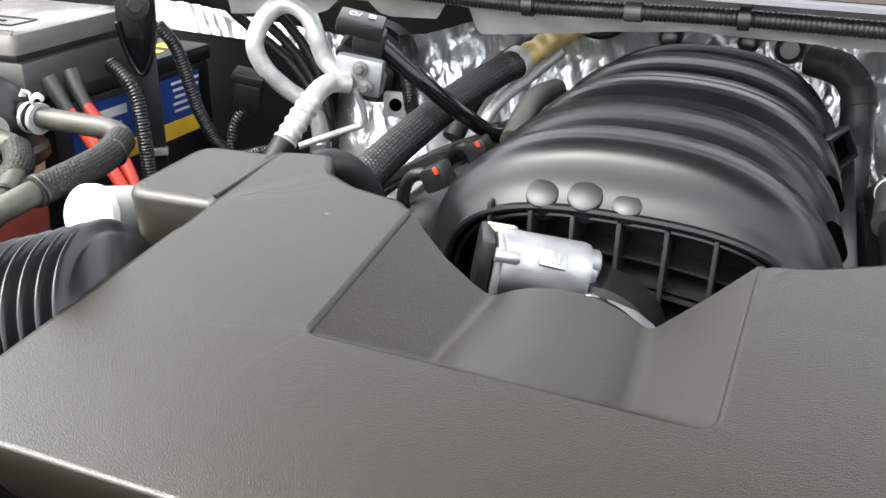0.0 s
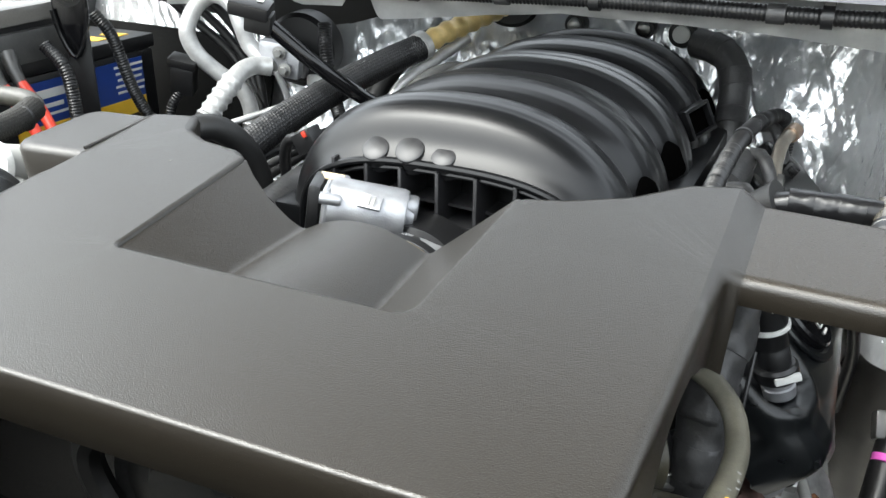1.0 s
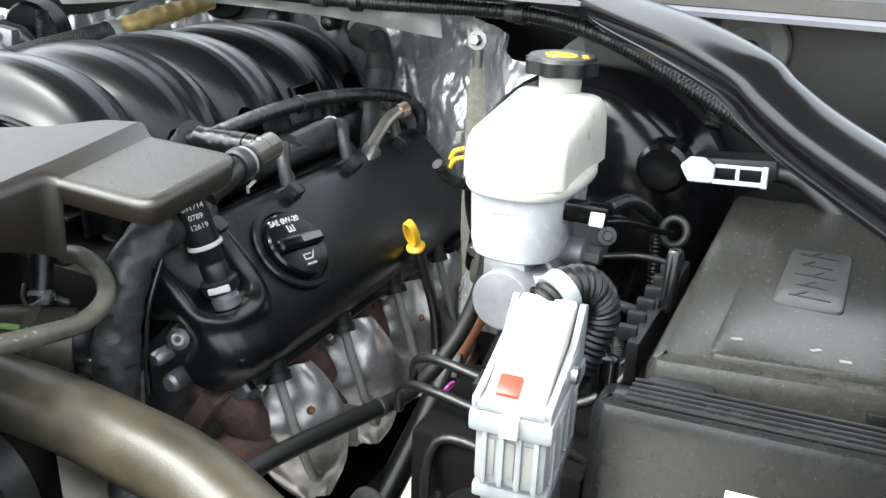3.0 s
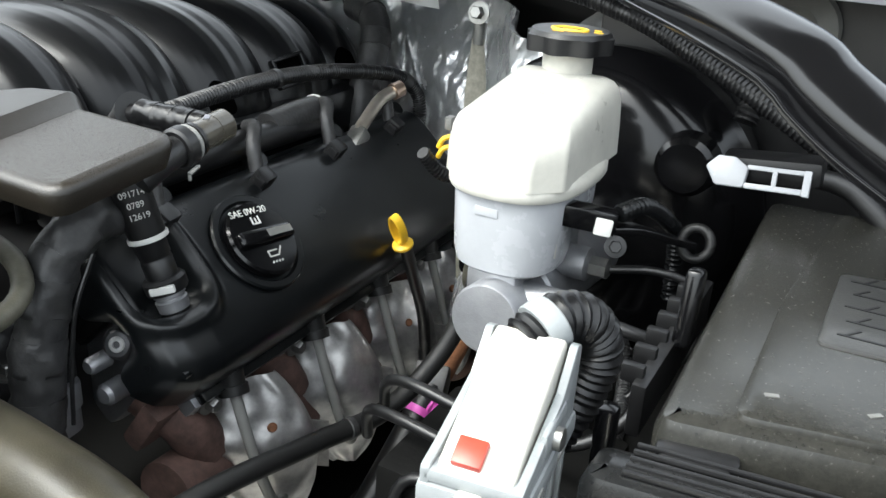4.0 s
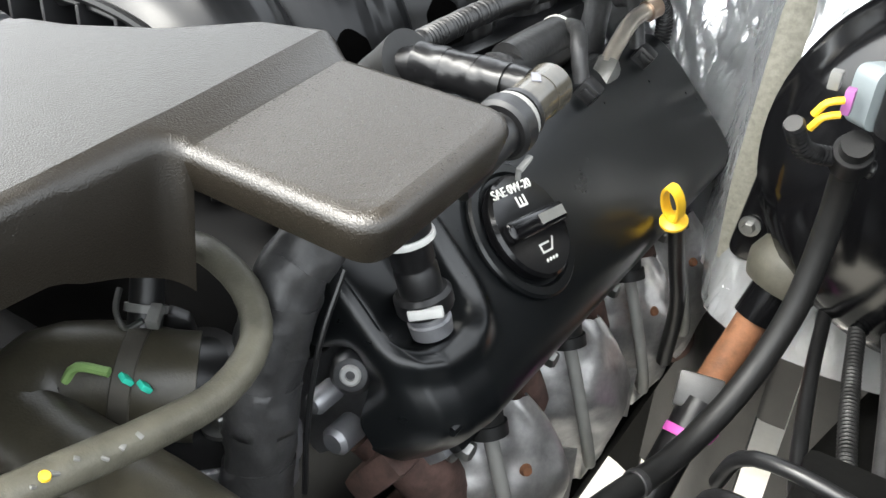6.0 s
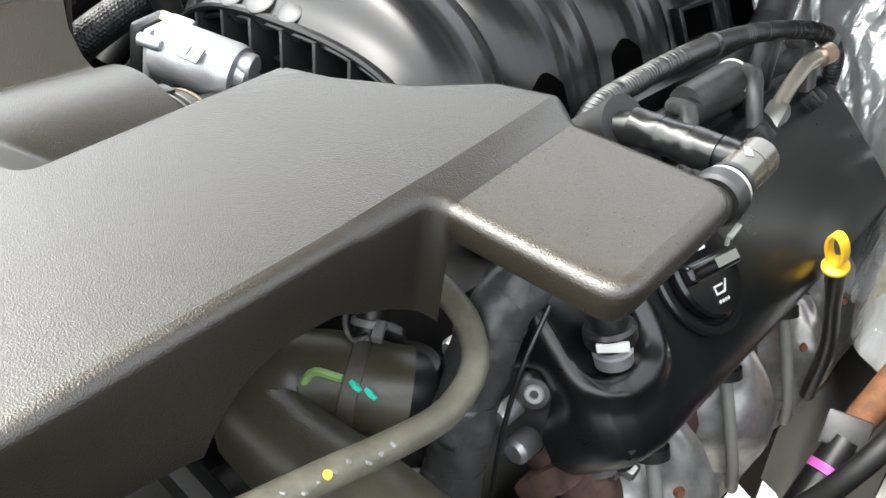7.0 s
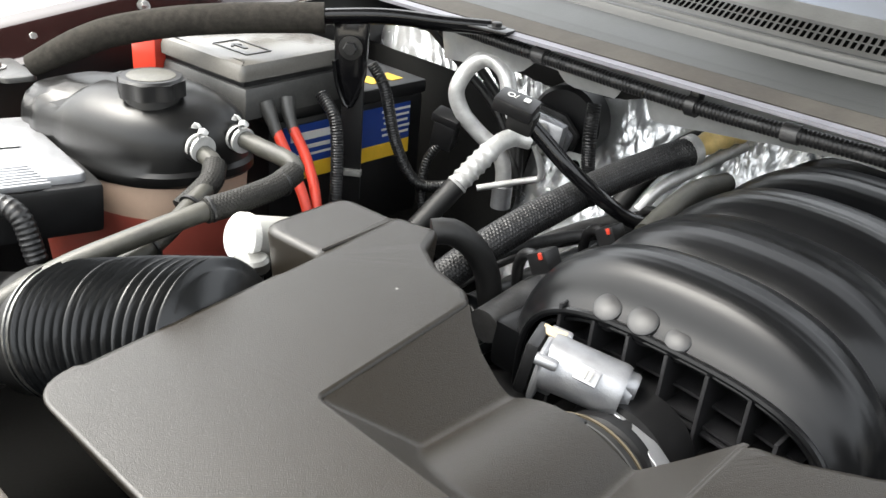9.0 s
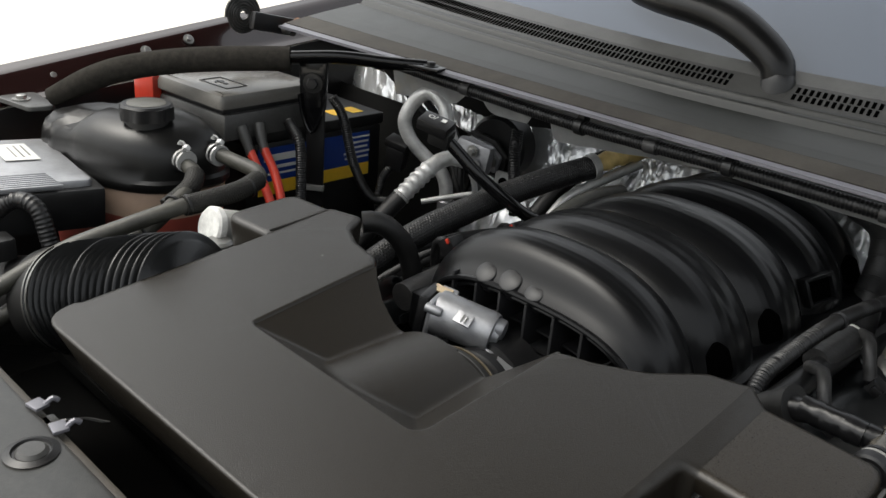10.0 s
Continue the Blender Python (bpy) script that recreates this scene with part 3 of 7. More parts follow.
    part("lower_body", slab(dense(rounded([(-0.205, -0.235), (0.105, -0.235), (0.110, -0.20), (0.105, -0.12), (0.10, -0.09), (-0.14, -0.10), (-0.20, -0.12)], 0.03), 0.02), 0.985, 1.045, 0.01), M_BLK, t)
    return t


cover()


# ---- intake manifold ----
MX = 0.012
def arch_radius(y):
    """Swelling of the runners along the manifold."""
    s = (y - 0.088) / 0.110
    if s < 0:
        return lerp1(y, [0.0, 0.034, 0.044, 0.055, 0.064, 0.072, 0.080, 0.085, 0.088], [0.001, 0.001, 0.0022, 0.0020, 0.0000, -0.0035, -0.0090, -0.0145, -0.0190])
    s -= math.floor(s)
    return lerp1(s, [0, 0.02, 0.06, 0.11, 0.17, 0.24, 0.33, 0.42, 0.50, 0.58, 0.70, 0.80, 0.88, 0.94, 0.975, 1.0], [-0.0185, -0.0160, -0.0122, -0.0083, -0.0047, -0.0016, 0.0008, 0.0018, 0.0013, 0.0018, 0.0012, -0.0012, -0.0046, -0.0088, -0.0125, -0.0185])


def front_edge(u):
    a = math.pi * (1 - u)
    return MX + 0.004 + 0.128 * math.copysign(abs(math.cos(a)) ** 0.72, math.cos(a)), 1.005 + 0.097 * abs(math.sin(a)) ** 0.5


def manifold():
    t = thing("intake_manifold", "satin black moulded intake manifold with arched runners", "intake manifold", (MX, 0.24, 0.95))
    def fn(u, v):
        y = 0.0 + 0.475 * v
        a = math.pi * (1 - u)
        ca, sa = math.cos(a), math.sin(a)
        e = 0.86
        cx = math.copysign(abs(ca) ** e, ca)
        cz = abs(sa) ** 0.80
        d = arch_radius(y)
        fade = lerp1(u, [0, 0.12, 0.3, 0.7, 0.88, 1], [0.9, 1.3, 1.0, 1.0, 1.5, 1.1])
        d = d * fade
        crest = lerp1(y, [0, 0.45, 0.475], [1.145, 1.134, 1.12])
        w = lerp1(y, [0, 0.42, 0.475], [0.153, 0.150, 0.138])
        x, z = MX + (w + d) * cx, 1.005 + (crest - 1.005 + d) * cz
        if y < 0.044:
            k = lerp1(y, [0, 0.003, 0.008, 0.0105, 0.0125, 0.0150, 0.0185, 0.0225, 0.027, 0.032, 0.038, 0.044], [1, 0.90, 0.75, 0.66, 0.56, 0.435, 0.30, 0.195, 0.108, 0.045, 0.010, 0])
            qx, qz = front_edge(u)
            x, z = x + (qx - x) * k, z + (qz - z) * k
        return (x, y, z)
    part("runner_arch", sheet(84, 300, fn, 0.004), M_MANI, t, angle=60)
    # front face with its flange, ribs and plenum wall
    def face(u, v):
        a = math.pi * (1 - u)
        x = MX + 0.004 + 0.124 * math.copysign(abs(math.cos(a)) ** 0.72, math.cos(a)) * (0.2 + 0.8 * v) if v > 0 else MX + 0.02 * math.cos(a)
        return (x, 0.045, 1.0 + (0.098 * abs(math.sin(a)) ** 0.5) * v)
    part("plenum_wall", sheet(36, 6, face, 0.003), M_MANI, t)
    rim = [(front_edge(k / 30)[0], -0.001, front_edge(k / 30)[1] - 0.001) for k in range(31)]
    part("front_flange", tube(rim, 0.0032, 8), M_MANI, t)
    inner = [(MX + 0.004 + (x - MX - 0.004) * 0.95, 0.004, 1.0 + (z - 1.0) * 0.93) for x, y, z in rim]
    part("inner_flange", tube(inner, 0.0022, 8), M_MANI, t)
    for k, x in enumerate((-0.078, -0.048, -0.018, 0.014, 0.046, 0.078, 0.102)):
        part("rib", box(0.0032, 0.05, 0.10 if abs(x) < 0.09 else 0.075, (x, 0.022, 1.046 if abs(x) < 0.09 else 1.035), 0.001), M_LUG, t)
    for z, front in ((1.066, 0.016), (1.052, 0.008), (1.047, 0.006), (1.026, 0.004)):
        part("web", sheet(24, 2, lambda u, v: (-0.085 + 0.20 * u, front + (0.046 - front) * v, z - 0.9 * (0.20 * (u - 0.42)) ** 2), 0.0022), M_LUG, t)
    for x, r, z in ((-0.042, 0.0120, 1.1055), (-0.012, 0.0125, 1.1085), (0.017, 0.0105, 1.1065)):
        part("lug", lathe([(0, 0.0030), (r * 0.80, 0.0028), (r * 0.94, 0.0018), (r, -0.0010), (r, -0.016), (0, -0.016)], 32, Matrix.Translation((x, 0.0050, z)) @ pose(0, 0, 0, 40, 0, 0)), M_LUG, t)
    # black plates paint in the dark of the arched openings between the runner feet
    def foot(y, z):
        """Place and outward pose on the runners' outer side at that height."""
        u = min((0.5 + 0.005 * k for k in range(98)), key=lambda q: abs(fn(q, y / 0.475)[2] - z))
        p, a, b = (Vector(fn(q, w / 0.475)) for q, w in ((u, y), (u + 0.01, y), (u, y + 0.012)))
        along_y = (b - Vector(fn(u, (y - 0.012) / 0.475))).normalized()
        out = along_y.cross(a - p).normalized()
        out = -out if out.x < 0 else out
        up = out.cross(along_y).normalized()
        up, along_y = (-up, -along_y) if up.z < 0 else (up, along_y)
        return Matrix.Translation(p) @ Matrix((along_y, up, out)).transposed().to_4x4()
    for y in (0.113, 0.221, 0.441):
        part("foot_opening_black", slab(dense(rounded([(-0.013, -0.022), (0.013, -0.022), (0.012, 0.004), (0.0, 0.017), (-0.012, 0.004)], 0.008), 0.003), -0.012, 0.0012, 0.0008, at=foot(y, 1.066)), M_HOLE, t, "black plate standing for an arched hole")
    mp = foot(0.331, 1.070)
    part("sensor_port", join(box(0.034, 0.004, 0.014, mp @ pose(0, 0.014, 0.008), 0.0015), box(0.034, 0.004, 0.014, mp @ pose(0, -0.014, 0.008), 0.0015), box(0.004, 0.032, 0.014, mp @ pose(-0.016, 0, 0.008), 0.0015), box(0.004, 0.032, 0.014, mp @ pose(0.016, 0, 0.008), 0.0015)), M_MANI, t)
    part("port_opening_black", box(0.029, 0.025, 0.004, mp @ pose(0, 0, 0.006), 0.001), M_HOLE, t, "black plate standing for a square opening")
    part("side_rail", box(0.03, 0.47, 0.045, (MX + 0.148, 0.245, 1.02), 0.006), M_MANI, t)
    part("side_rail", box(0.03, 0.47, 0.045, (MX - 0.148, 0.245, 1.02), 0.006), M_MANI, t)
    return t


manifold()
# The dark below the manifold is put into the block's black colour.
single("engine_block", join(box(0.36, 0.50, 0.30, (0.01, 0.23, 0.83), 0.02), box(0.20, 0.46, 0.25, (0.01, 0.23, 0.62), 0.03)), M_BLK, "near-black engine block below the manifold", "engine block")


# ---- valve covers ----
def bank(sx):
    """Frame of a cylinder bank: x down the slope outwards, z out of the cover."""
    c = Vector((0.010 + sx * 0.271, 0.0, 0.978))
    xa = Vector((sx * 0.7071, 0, -0.7071))
    za = Vector((sx * 0.7071, 0, 0.7071))
    ya = za.cross(xa)
    return Matrix.Translation(c) @ Matrix((xa, ya, za)).transposed().to_4x4()


def valve_cover(sx):
    m = bank(sx)
    s = m.to_3x3() @ Vector((0, 1, 0))
    f = 1 if s.y > 0 else -1
    t = thing("valve_cover", "black moulded plastic valve cover with rounded shoulders", "valve cover", m.translation - Vector((0, -0.22, 0.05)))
    y0, y1 = -0.026, 0.475
    def fn(u, v):
        y = y0 + (y1 - y0) * v
        w = lerp1(v, [0, 0.010, 0.024, 0.058, 0.10, 0.95, 0.985, 1.0], [0.046, 0.054, 0.062, 0.071, 0.074, 0.074, 0.070, 0.058])
        h = lerp1(v, [0, 0.005, 0.012, 0.026, 0.05, 0.10, 0.94, 0.98, 1.0], [-0.052, -0.026, -0.014, -0.006, -0.001, 0.002, 0.000, -0.012, -0.045])
        # the pocket round the breather socket is open towards the manifold
        c = math.copysign(math.sin(math.pi * abs(u - 0.5)) ** 2, u - 0.5)
        px, py = 0.074 * math.copysign(abs(c) ** 0.42, u - 0.5), abs(y - 0.014)
        q = ((py / 0.030) ** 3 + (max(px + 0.017, 0.0) / 0.038) ** 3) ** (1 / 3)
        e = min(max((1.0 - q) / 0.30, 0.0), 1.0)
        h -= 0.021 * e * e * (3 - 2 * e)
        h += 0.0055 * math.exp(-((q - 1.22) / 0.17) ** 2)
        x = w * math.copysign(abs(c) ** 0.42, c)
        z = -0.055 + (0.055 + h) * max(1 - c * c, 0.0) ** 0.20
        # the front wall is dented where the head plug sits
        y += 0.024 * math.exp(-((x - 0.006) / 0.019) ** 4) * min(max((-0.024 - z) / 0.016, 0.0), 1.0) * max(0.0, 0.02 - y) / 0.046
        return m @ Vector((x, f * y, z))
    part("shell", sheet(110, 260, fn, 0.003), M_VC, t, angle=60)
    for e in (-1, 1):
        part("gasket_flange", box(0.012, y1 - 0.02, 0.010, m @ pose(e * 0.076, f * (0.02 + y1) / 2, -0.052), 0.003), M_VC, t)
    return t, m, f


VC, VM, VF = valve_cover(1)
valve_cover(-1)


# ---- brake booster, cylinder and reservoir ----
def booster():
    t = thing("brake_booster", "gloss black brake booster drum on the firewall", "brake booster", (0.51, 0.33, 0.90))
    m = Matrix.Translation((0.508, 0.255, 1.010)) @ pose(0, 0, 0, 90, 0, 0)
    part("shell", lathe([(0, 0.006), (0.05, 0.006), (0.085, 0.0), (0.112, -0.010), (0.128, -0.026), (0.134, -0.045), (0.139, -0.05), (0.139, -0.06), (0.132, -0.065), (0.132, -0.10), (0, -0.10)], 64, m), M_GLOSSB, t)
    part("pressed_boss", lathe([(0, 0.010), (0.019, 0.010), (0.023, 0.006), (0.025, -0.012), (0, -0.012)], 32, Matrix.Translation((0.589, 0.245, 1.078)) @ pose(0, 0, 0, 90, 0, 0)), M_GLOSSB, t)
    return t


booster()


def oval(rx, ry, y_shift=0.0, n=48, p=2.6):
    return [(rx * math.copysign(abs(math.cos(a)) ** (2 / p), math.cos(a)), y_shift + ry * math.copysign(abs(math.sin(a)) ** (2 / p), math.sin(a))) for a in (2 * math.pi * k / n for k in range(n))]


def stack(levels, at, bend=None):
    """Closed shape through outlines at rising heights: (outline, z)."""
    bm = bmesh.new()
    rings = [[bm.verts.new((x, y, z)) for x, y in o] for o, z in levels]
    n = len(rings[0])
    for a, b in zip(rings, rings[1:]):
        for k in range(n):
            bm.faces.new((a[k], a[(k + 1) % n], b[(k + 1) % n], b[k]))
    bm.faces.new(rings[0])
    bm.faces.new(rings[-1])
    bm.transform(at if isinstance(at, Matrix) else Matrix.Translation(at))
    for v in bm.verts:
        if bend:
            bend(v.co)
    return bm


M_CLOUD = mat("cloudy_white_plastic", (0.40, 0.41, 0.43), 0.26, 0, 0.08, 25, 0.05, 300)


def brake_reservoir():
    t = thing("brake_fluid_reservoir", "translucent white brake fluid reservoir with black screw cap", "reservoir", (0.516, 0.10, 1.03))
    at = (0.516, 0.092, 0)
    low, rim = oval(0.036, 0.038), oval(0.042, 0.062, 0.020)
    up = oval(0.038, 0.058, 0.020)
    part("lower_cup", stack([(oval(0.030, 0.032), 1.038), (oval(0.034, 0.036), 1.041), (low, 1.05), (oval(0.0375, 0.040), 1.095)], at), M_CLOUD, t, "cloudy lower cup")
    part("rim", stack([(oval(0.040, 0.058, 0.02), 1.0905), (oval(0.0440, 0.0645, 0.02), 1.0925), (oval(0.0450, 0.0655, 0.02), 1.0945), (oval(0.0450, 0.0655, 0.02), 1.0990), (oval(0.0435, 0.0640, 0.02), 1.1015), (oval(0.039, 0.059, 0.02), 1.1035)], at), M_WHITE, t)
    def block(w, front, back, r):
        """Plan of the upper half: a broad flat front between two slanting corners."""
        return rounded([(-w * 0.60, front), (w * 0.60, front), (w, front + 0.017), (w, back), (-w, back), (-w, front + 0.017)], r, 7)
    def slope(c):
        """The top falls towards the front."""
        if c.z > 1.112:
            c.z -= (c.z - 1.112) / 0.040 * 0.019 * min(max((0.148 - c.y) / 0.100, 0.0), 1.0)
    part("upper_body", stack([(block(0.0405, -0.0415, 0.081, 0.007), 1.100), (block(0.0400, -0.0405, 0.080, 0.007), 1.122), (block(0.0392, -0.0385, 0.079, 0.008), 1.138), (block(0.0375, -0.0360, 0.0775, 0.009), 1.1455), (block(0.0345, -0.0320, 0.0745, 0.009), 1.1500), (block(0.0300, -0.0270, 0.0700, 0.008), 1.1525), (block(0.0150, -0.0100, 0.0550, 0.004), 1.1545)], at, slope), M_WHITE, t, angle=48)
    part("rear_chamber", stack([(oval(0.026, 0.020, 0.062, 48, 4), 1.052), (oval(0.029, 0.022, 0.061, 48, 4), 1.056), (oval(0.031, 0.023, 0.060, 48, 4), 1.092)], at), M_CLOUD, t, "cloudy rear chamber")
    # thin pale upright strips on the lower cup
    for a in (-118, -62, -20):
        part("pale_strip", box(0.0022, 0.0016, 0.040, Matrix.Translation((0.516 + 0.0368 * math.cos(radians(a)), 0.092 + 0.0388 * math.sin(radians(a)), 1.071)) @ pose(0, 0, 0, 0, 0, a + 90), 0.0006), M_WHITE, t)
    part("neck", lathe([(0.017, 1.148), (0.0172, 1.166), (0.0172, 1.172), (0, 1.172)], 32, (0.516, 0.160, 0)), M_WHITE, t)
    cap = part("screw_cap", join(stack([([(r * math.cos(a), r * math.sin(a)) for a, r in ((2 * math.pi * k / 60, 0.0285 + 0.0022 * math.cos(8 * 2 * math.pi * k / 60)) for k in range(60))], z) for z in (1.167, 1.1775)], (0.516, 0.160, 0)),
                                lathe([(0.028, 1.1775), (0.026, 1.1805), (0, 1.1805)], 40, (0.516, 0.160, 0))), M_BLK, t)
    part("warning_print", join(tube([(0.516 + 0.0125 * math.cos(k * 0.2618), 0.158 + 0.0075 * math.sin(k * 0.2618), 1.1808) for k in range(25)], 0.0011, 6, 0.002), box(0.010, 0.0020, 0.0006, (0.516, 0.158, 1.1808), 0), box(0.005, 0.0016, 0.0006, (0.533, 0.166, 1.1808), 0), box(0.008, 0.0016, 0.0006, (0.512, 0.1465, 1.1808), 0), box(0.006, 0.0016, 0.0006, (0.536, 0.158, 1.1808), 0)), M_YEL, cap, "yellow printed warning symbol")
    part("moulded_tab", box(0.016, 0.003, 0.006, (0.513, 0.0535, 1.082), 0.001), M_CLOUD, t)
    return t


brake_reservoir()


def master_cylinder():
    t = thing("brake_master_cylinder", "cast aluminium brake master cylinder under the reservoir", "master cylinder", (0.516, 0.15, 0.97))
    m = Matrix.Translation((0.522, 0.046, 1.014)) @ pose(0, 0, 0, 84, 0, 0)
    part("bore", lathe([(0, 0.004), (0.022, 0.004), (0.0235, 0.002), (0.0235, -0.05), (0.026, -0.052), (0.026, -0.20), (0, -0.20)], 40, m), M_ALU, t)
    part("upper_casting", box(0.036, 0.12, 0.03, (0.516, 0.12, 1.028), 0.006), M_ALU, t)
    for y, z in ((0.075, 1.020), (0.13, 1.03)):
        part("outlet_boss", lathe([(0, 0), (0.012, 0), (0.012, 0.028), (0.009, 0.030), (0, 0.03)], 20, Matrix.Translation((0.53, y, z)) @ pose(0, 0, 0, 0, 90, 0)), M_ALU, t)
        part("pipe_nut", lathe([(0.0075, 0.028), (0.0075, 0.042), (0.004, 0.044), (0, 0.044)], 6, Matrix.Translation((0.53, y, z)) @ pose(0, 0, 0, 0, 90, 0)), M_STEEL, t)
    return t


master_cylinder()
single("brake_pipe", tube([(0.572, 0.075, 1.020), (0.60, 0.074, 1.018), (0.625, 0.085, 1.010), (0.632, 0.12, 0.995), (0.62, 0.14, 0.95)], 0.0045), M_BLK, "black coated brake pipe", "pipe")
single("brake_pipe", tube([(0.572, 0.13, 1.030), (0.605, 0.135, 1.035), (0.63, 0.14, 1.025), (0.635, 0.13, 0.985), (0.605, 0.10, 0.955)], 0.0028), M_BLK, "black coated brake pipe", "pipe")


# ---- fuse box on the driver's side ----
def fuse_box():
    t = thing("fuse_box", "dusty black underbonnet fuse box with latched lid", "fuse box", (0.76, 0.05, 0.92))
    part("body", box(0.24, 0.36, 0.15, (0.778, 0.090, 0.975), 0.008), M_BLK, t)
    part("front_rail", slab(dense(rounded([(0.643, -0.133), (0.90, -0.108), (0.90, -0.076), (0.643, -0.104)], [0.010, 0.004, 0.004, 0.010]), 0.02), 0.96, 1.062, 0.010), mat("worn_black_rail", (0.008, 0.0083, 0.0085), 0.27, 0, 0.3, 60, 0.15, 500), t, "worn satin black front rail")
    lid = part("lid", slab(dense(rounded([(0.661, -0.095), (0.90, -0.051), (0.90, 0.236), (0.655, 0.225)], 0.010), 0.02), 1.036, 1.073, 0.010), mat("dusty_fuse_box_lid", (0.0200, 0.0198, 0.0172), 0.25, 0, 0.25, 420, 0.12, 1500, dust=0.05, spec=0.55), t)
    part("raised_panel", slab(dense(rounded([(0.690, -0.081), (0.89, -0.044), (0.89, 0.222), (0.702, 0.212), (0.690, 0.05)], 0.008), 0.02), 1.070, 1.0765, 0.004), lid.data.materials[0], lid)
    part("embossed_plate", slab(dense(rounded([(0.712, 0.002), (0.752, 0.004), (0.752, 0.104), (0.714, 0.098)], 0.006), 0.02), 1.076, 1.0782, 0.0015), M_GREYP, lid)
    for k in range(5):
        y = 0.016 + 0.018 * k
        part("embossed_mark", join(box(0.024 - 0.005 * (k % 2), 0.0016, 0.0007, (0.732, y, 1.0782), 0), box(0.010, 0.0014, 0.0007, Matrix.Translation((0.727 + 0.003 * (k % 3), y + 0.005, 1.0782)) @ pose(0, 0, 0, 0, 0, 55), 0)), M_BLK, lid)
    for x, y, a in ((0.702, -0.058, 20), (0.742, -0.050, 40), (0.757, -0.056, 10)):
        part("paint_chip", box(0.006, 0.0025, 0.0005, Matrix.Translation((x, y, 1.0768)) @ pose(0, 0, 0, 0, 0, a), 0), M_SLAT, lid)
    part("rail_label", box(0.07, 0.0008, 0.018, Matrix.Translation((0.750, -0.1228, 1.018)) @ pose(0, 0, 0, 0, 0, 5.6), 0), M_TEXT, t, "white printed label")
    for k in range(5):
        part("ridge", box(0.235, 0.0022, 0.0022, Matrix.Translation((0.776, -0.1120 + 0.0052 * k, 1.0622)) @ pose(0, 0, 0, 0, 0, 5.8), 0.0008), M_BLK, t)
    latch = part("latch", box(0.034, 0.010, 0.022, Matrix.Translation((0.682, -0.0955, 1.052)) @ pose(0, 0, 0, 0, 0, 10), 0.003), M_BLK, t)
    part("finger_lip", box(0.028, 0.006, 0.004, Matrix.Translation((0.682, -0.1015, 1.060)) @ pose(0, 0, 0, 0, 0, 10), 0.0015), M_BLK, latch)
    for x in (0.776, 0.855):
        part("lid_hook", box(0.010, 0.008, 0.026, Matrix.Translation((x, -0.0925 + 0.18 * (x - 0.682), 1.050)) @ pose(0, 0, 0, 0, 0, 10), 0.002), M_BLK, t)
    return t


fuse_box()


# ---- battery, relay box and coolant tank ----
M_TANK = mat("glossy_black_tank_plastic", (0.0050, 0.0050, 0.0050), 0.36, 0, 0.3, 20, 0.1, 200, spec=0.40, rvar=0.03)


def coolant_tank():
    t = thing("coolant_tank", "black topped coolant expansion tank with red coolant below", "coolant tank", (-0.585, -0.06, 0.90))
    def o(k, dx=0.0, dy=0.0):
        pts = []
        for x, y in oval(0.122 * k, 0.080 * k, 0, 48, 2.8):
            pts.append((x + dx, y + dy + 0.2 * x))
        return pts
    at = (-0.602, -0.068, 0)
    def waist(c):
        """Pinches the cover into two lobes and lets the outer one lie lower."""
        x = c.x + 0.600
        g = math.exp(-((x + 0.030) / 0.014) ** 2) + 0.7 * math.exp(-((x + 0.074) / 0.012) ** 2)
        if c.z > 1.079:
            c.z -= (0.013 * g + (0.005 if x < -0.032 else 0.0)) * (c.z - 1.079) / 0.06
        c.y = -0.065 + 0.2 * x + (c.y + 0.065 - 0.2 * x) * (1 - 0.10 * g)
    part("lower_tank", stack([(o(0.80), 0.90), (o(0.86), 0.92), (o(0.93), 1.0), (o(0.945), 1.030)], at), M_COOL, t, "tank wall with red coolant behind it")
    part("tank_wall", stack([(o(0.945), 1.030), (o(0.97), 1.066)], at), M_PEACH, t, "yellowed tank wall above the coolant")
    part("upper_tank", stack([(o(0.99), 1.066), (o(1.02), 1.070), (o(1.02), 1.078), (o(0.985), 1.082), (o(0.98), 1.096), (o(0.965), 1.110), (o(0.925), 1.122), (o(0.85), 1.132), (o(0.72), 1.140), (o(0.55), 1.146), (o(0.3), 1.149)], at, waist), M_TANK, t, "glossy black cover part")
    cap = part("screw_cap", join(stack([([(r * math.cos(a), r * math.sin(a)) for a, r in ((2 * math.pi * k / 72, 0.0315 + 0.0022 * math.cos(8 * 2 * math.pi * k / 72)) for k in range(72))], z) for z in (1.147, 1.163)], (-0.545, -0.075, 0)),
                                lathe([(0.031, 1.163), (0.029, 1.1655), (0, 1.1655)], 40, (-0.545, -0.075, 0))), M_BLK, t)
    part("cap_disc", lathe([(0, 1.1670), (0.020, 1.1670), (0.0235, 1.1660), (0.0235, 1.164), (0, 1.164)], 36, (-0.545, -0.075, 0)), mat("worn_cap_print", (0.075, 0.072, 0.060), 0.4, 0, 0.4, 220), cap, "worn grey printed disc")
    part("neck", lathe([(0.03, 1.12), (0.027, 1.15), (0, 1.15)], 32, (-0.545, -0.075, 0)), M_BLK, t)
    return t


coolant_tank()


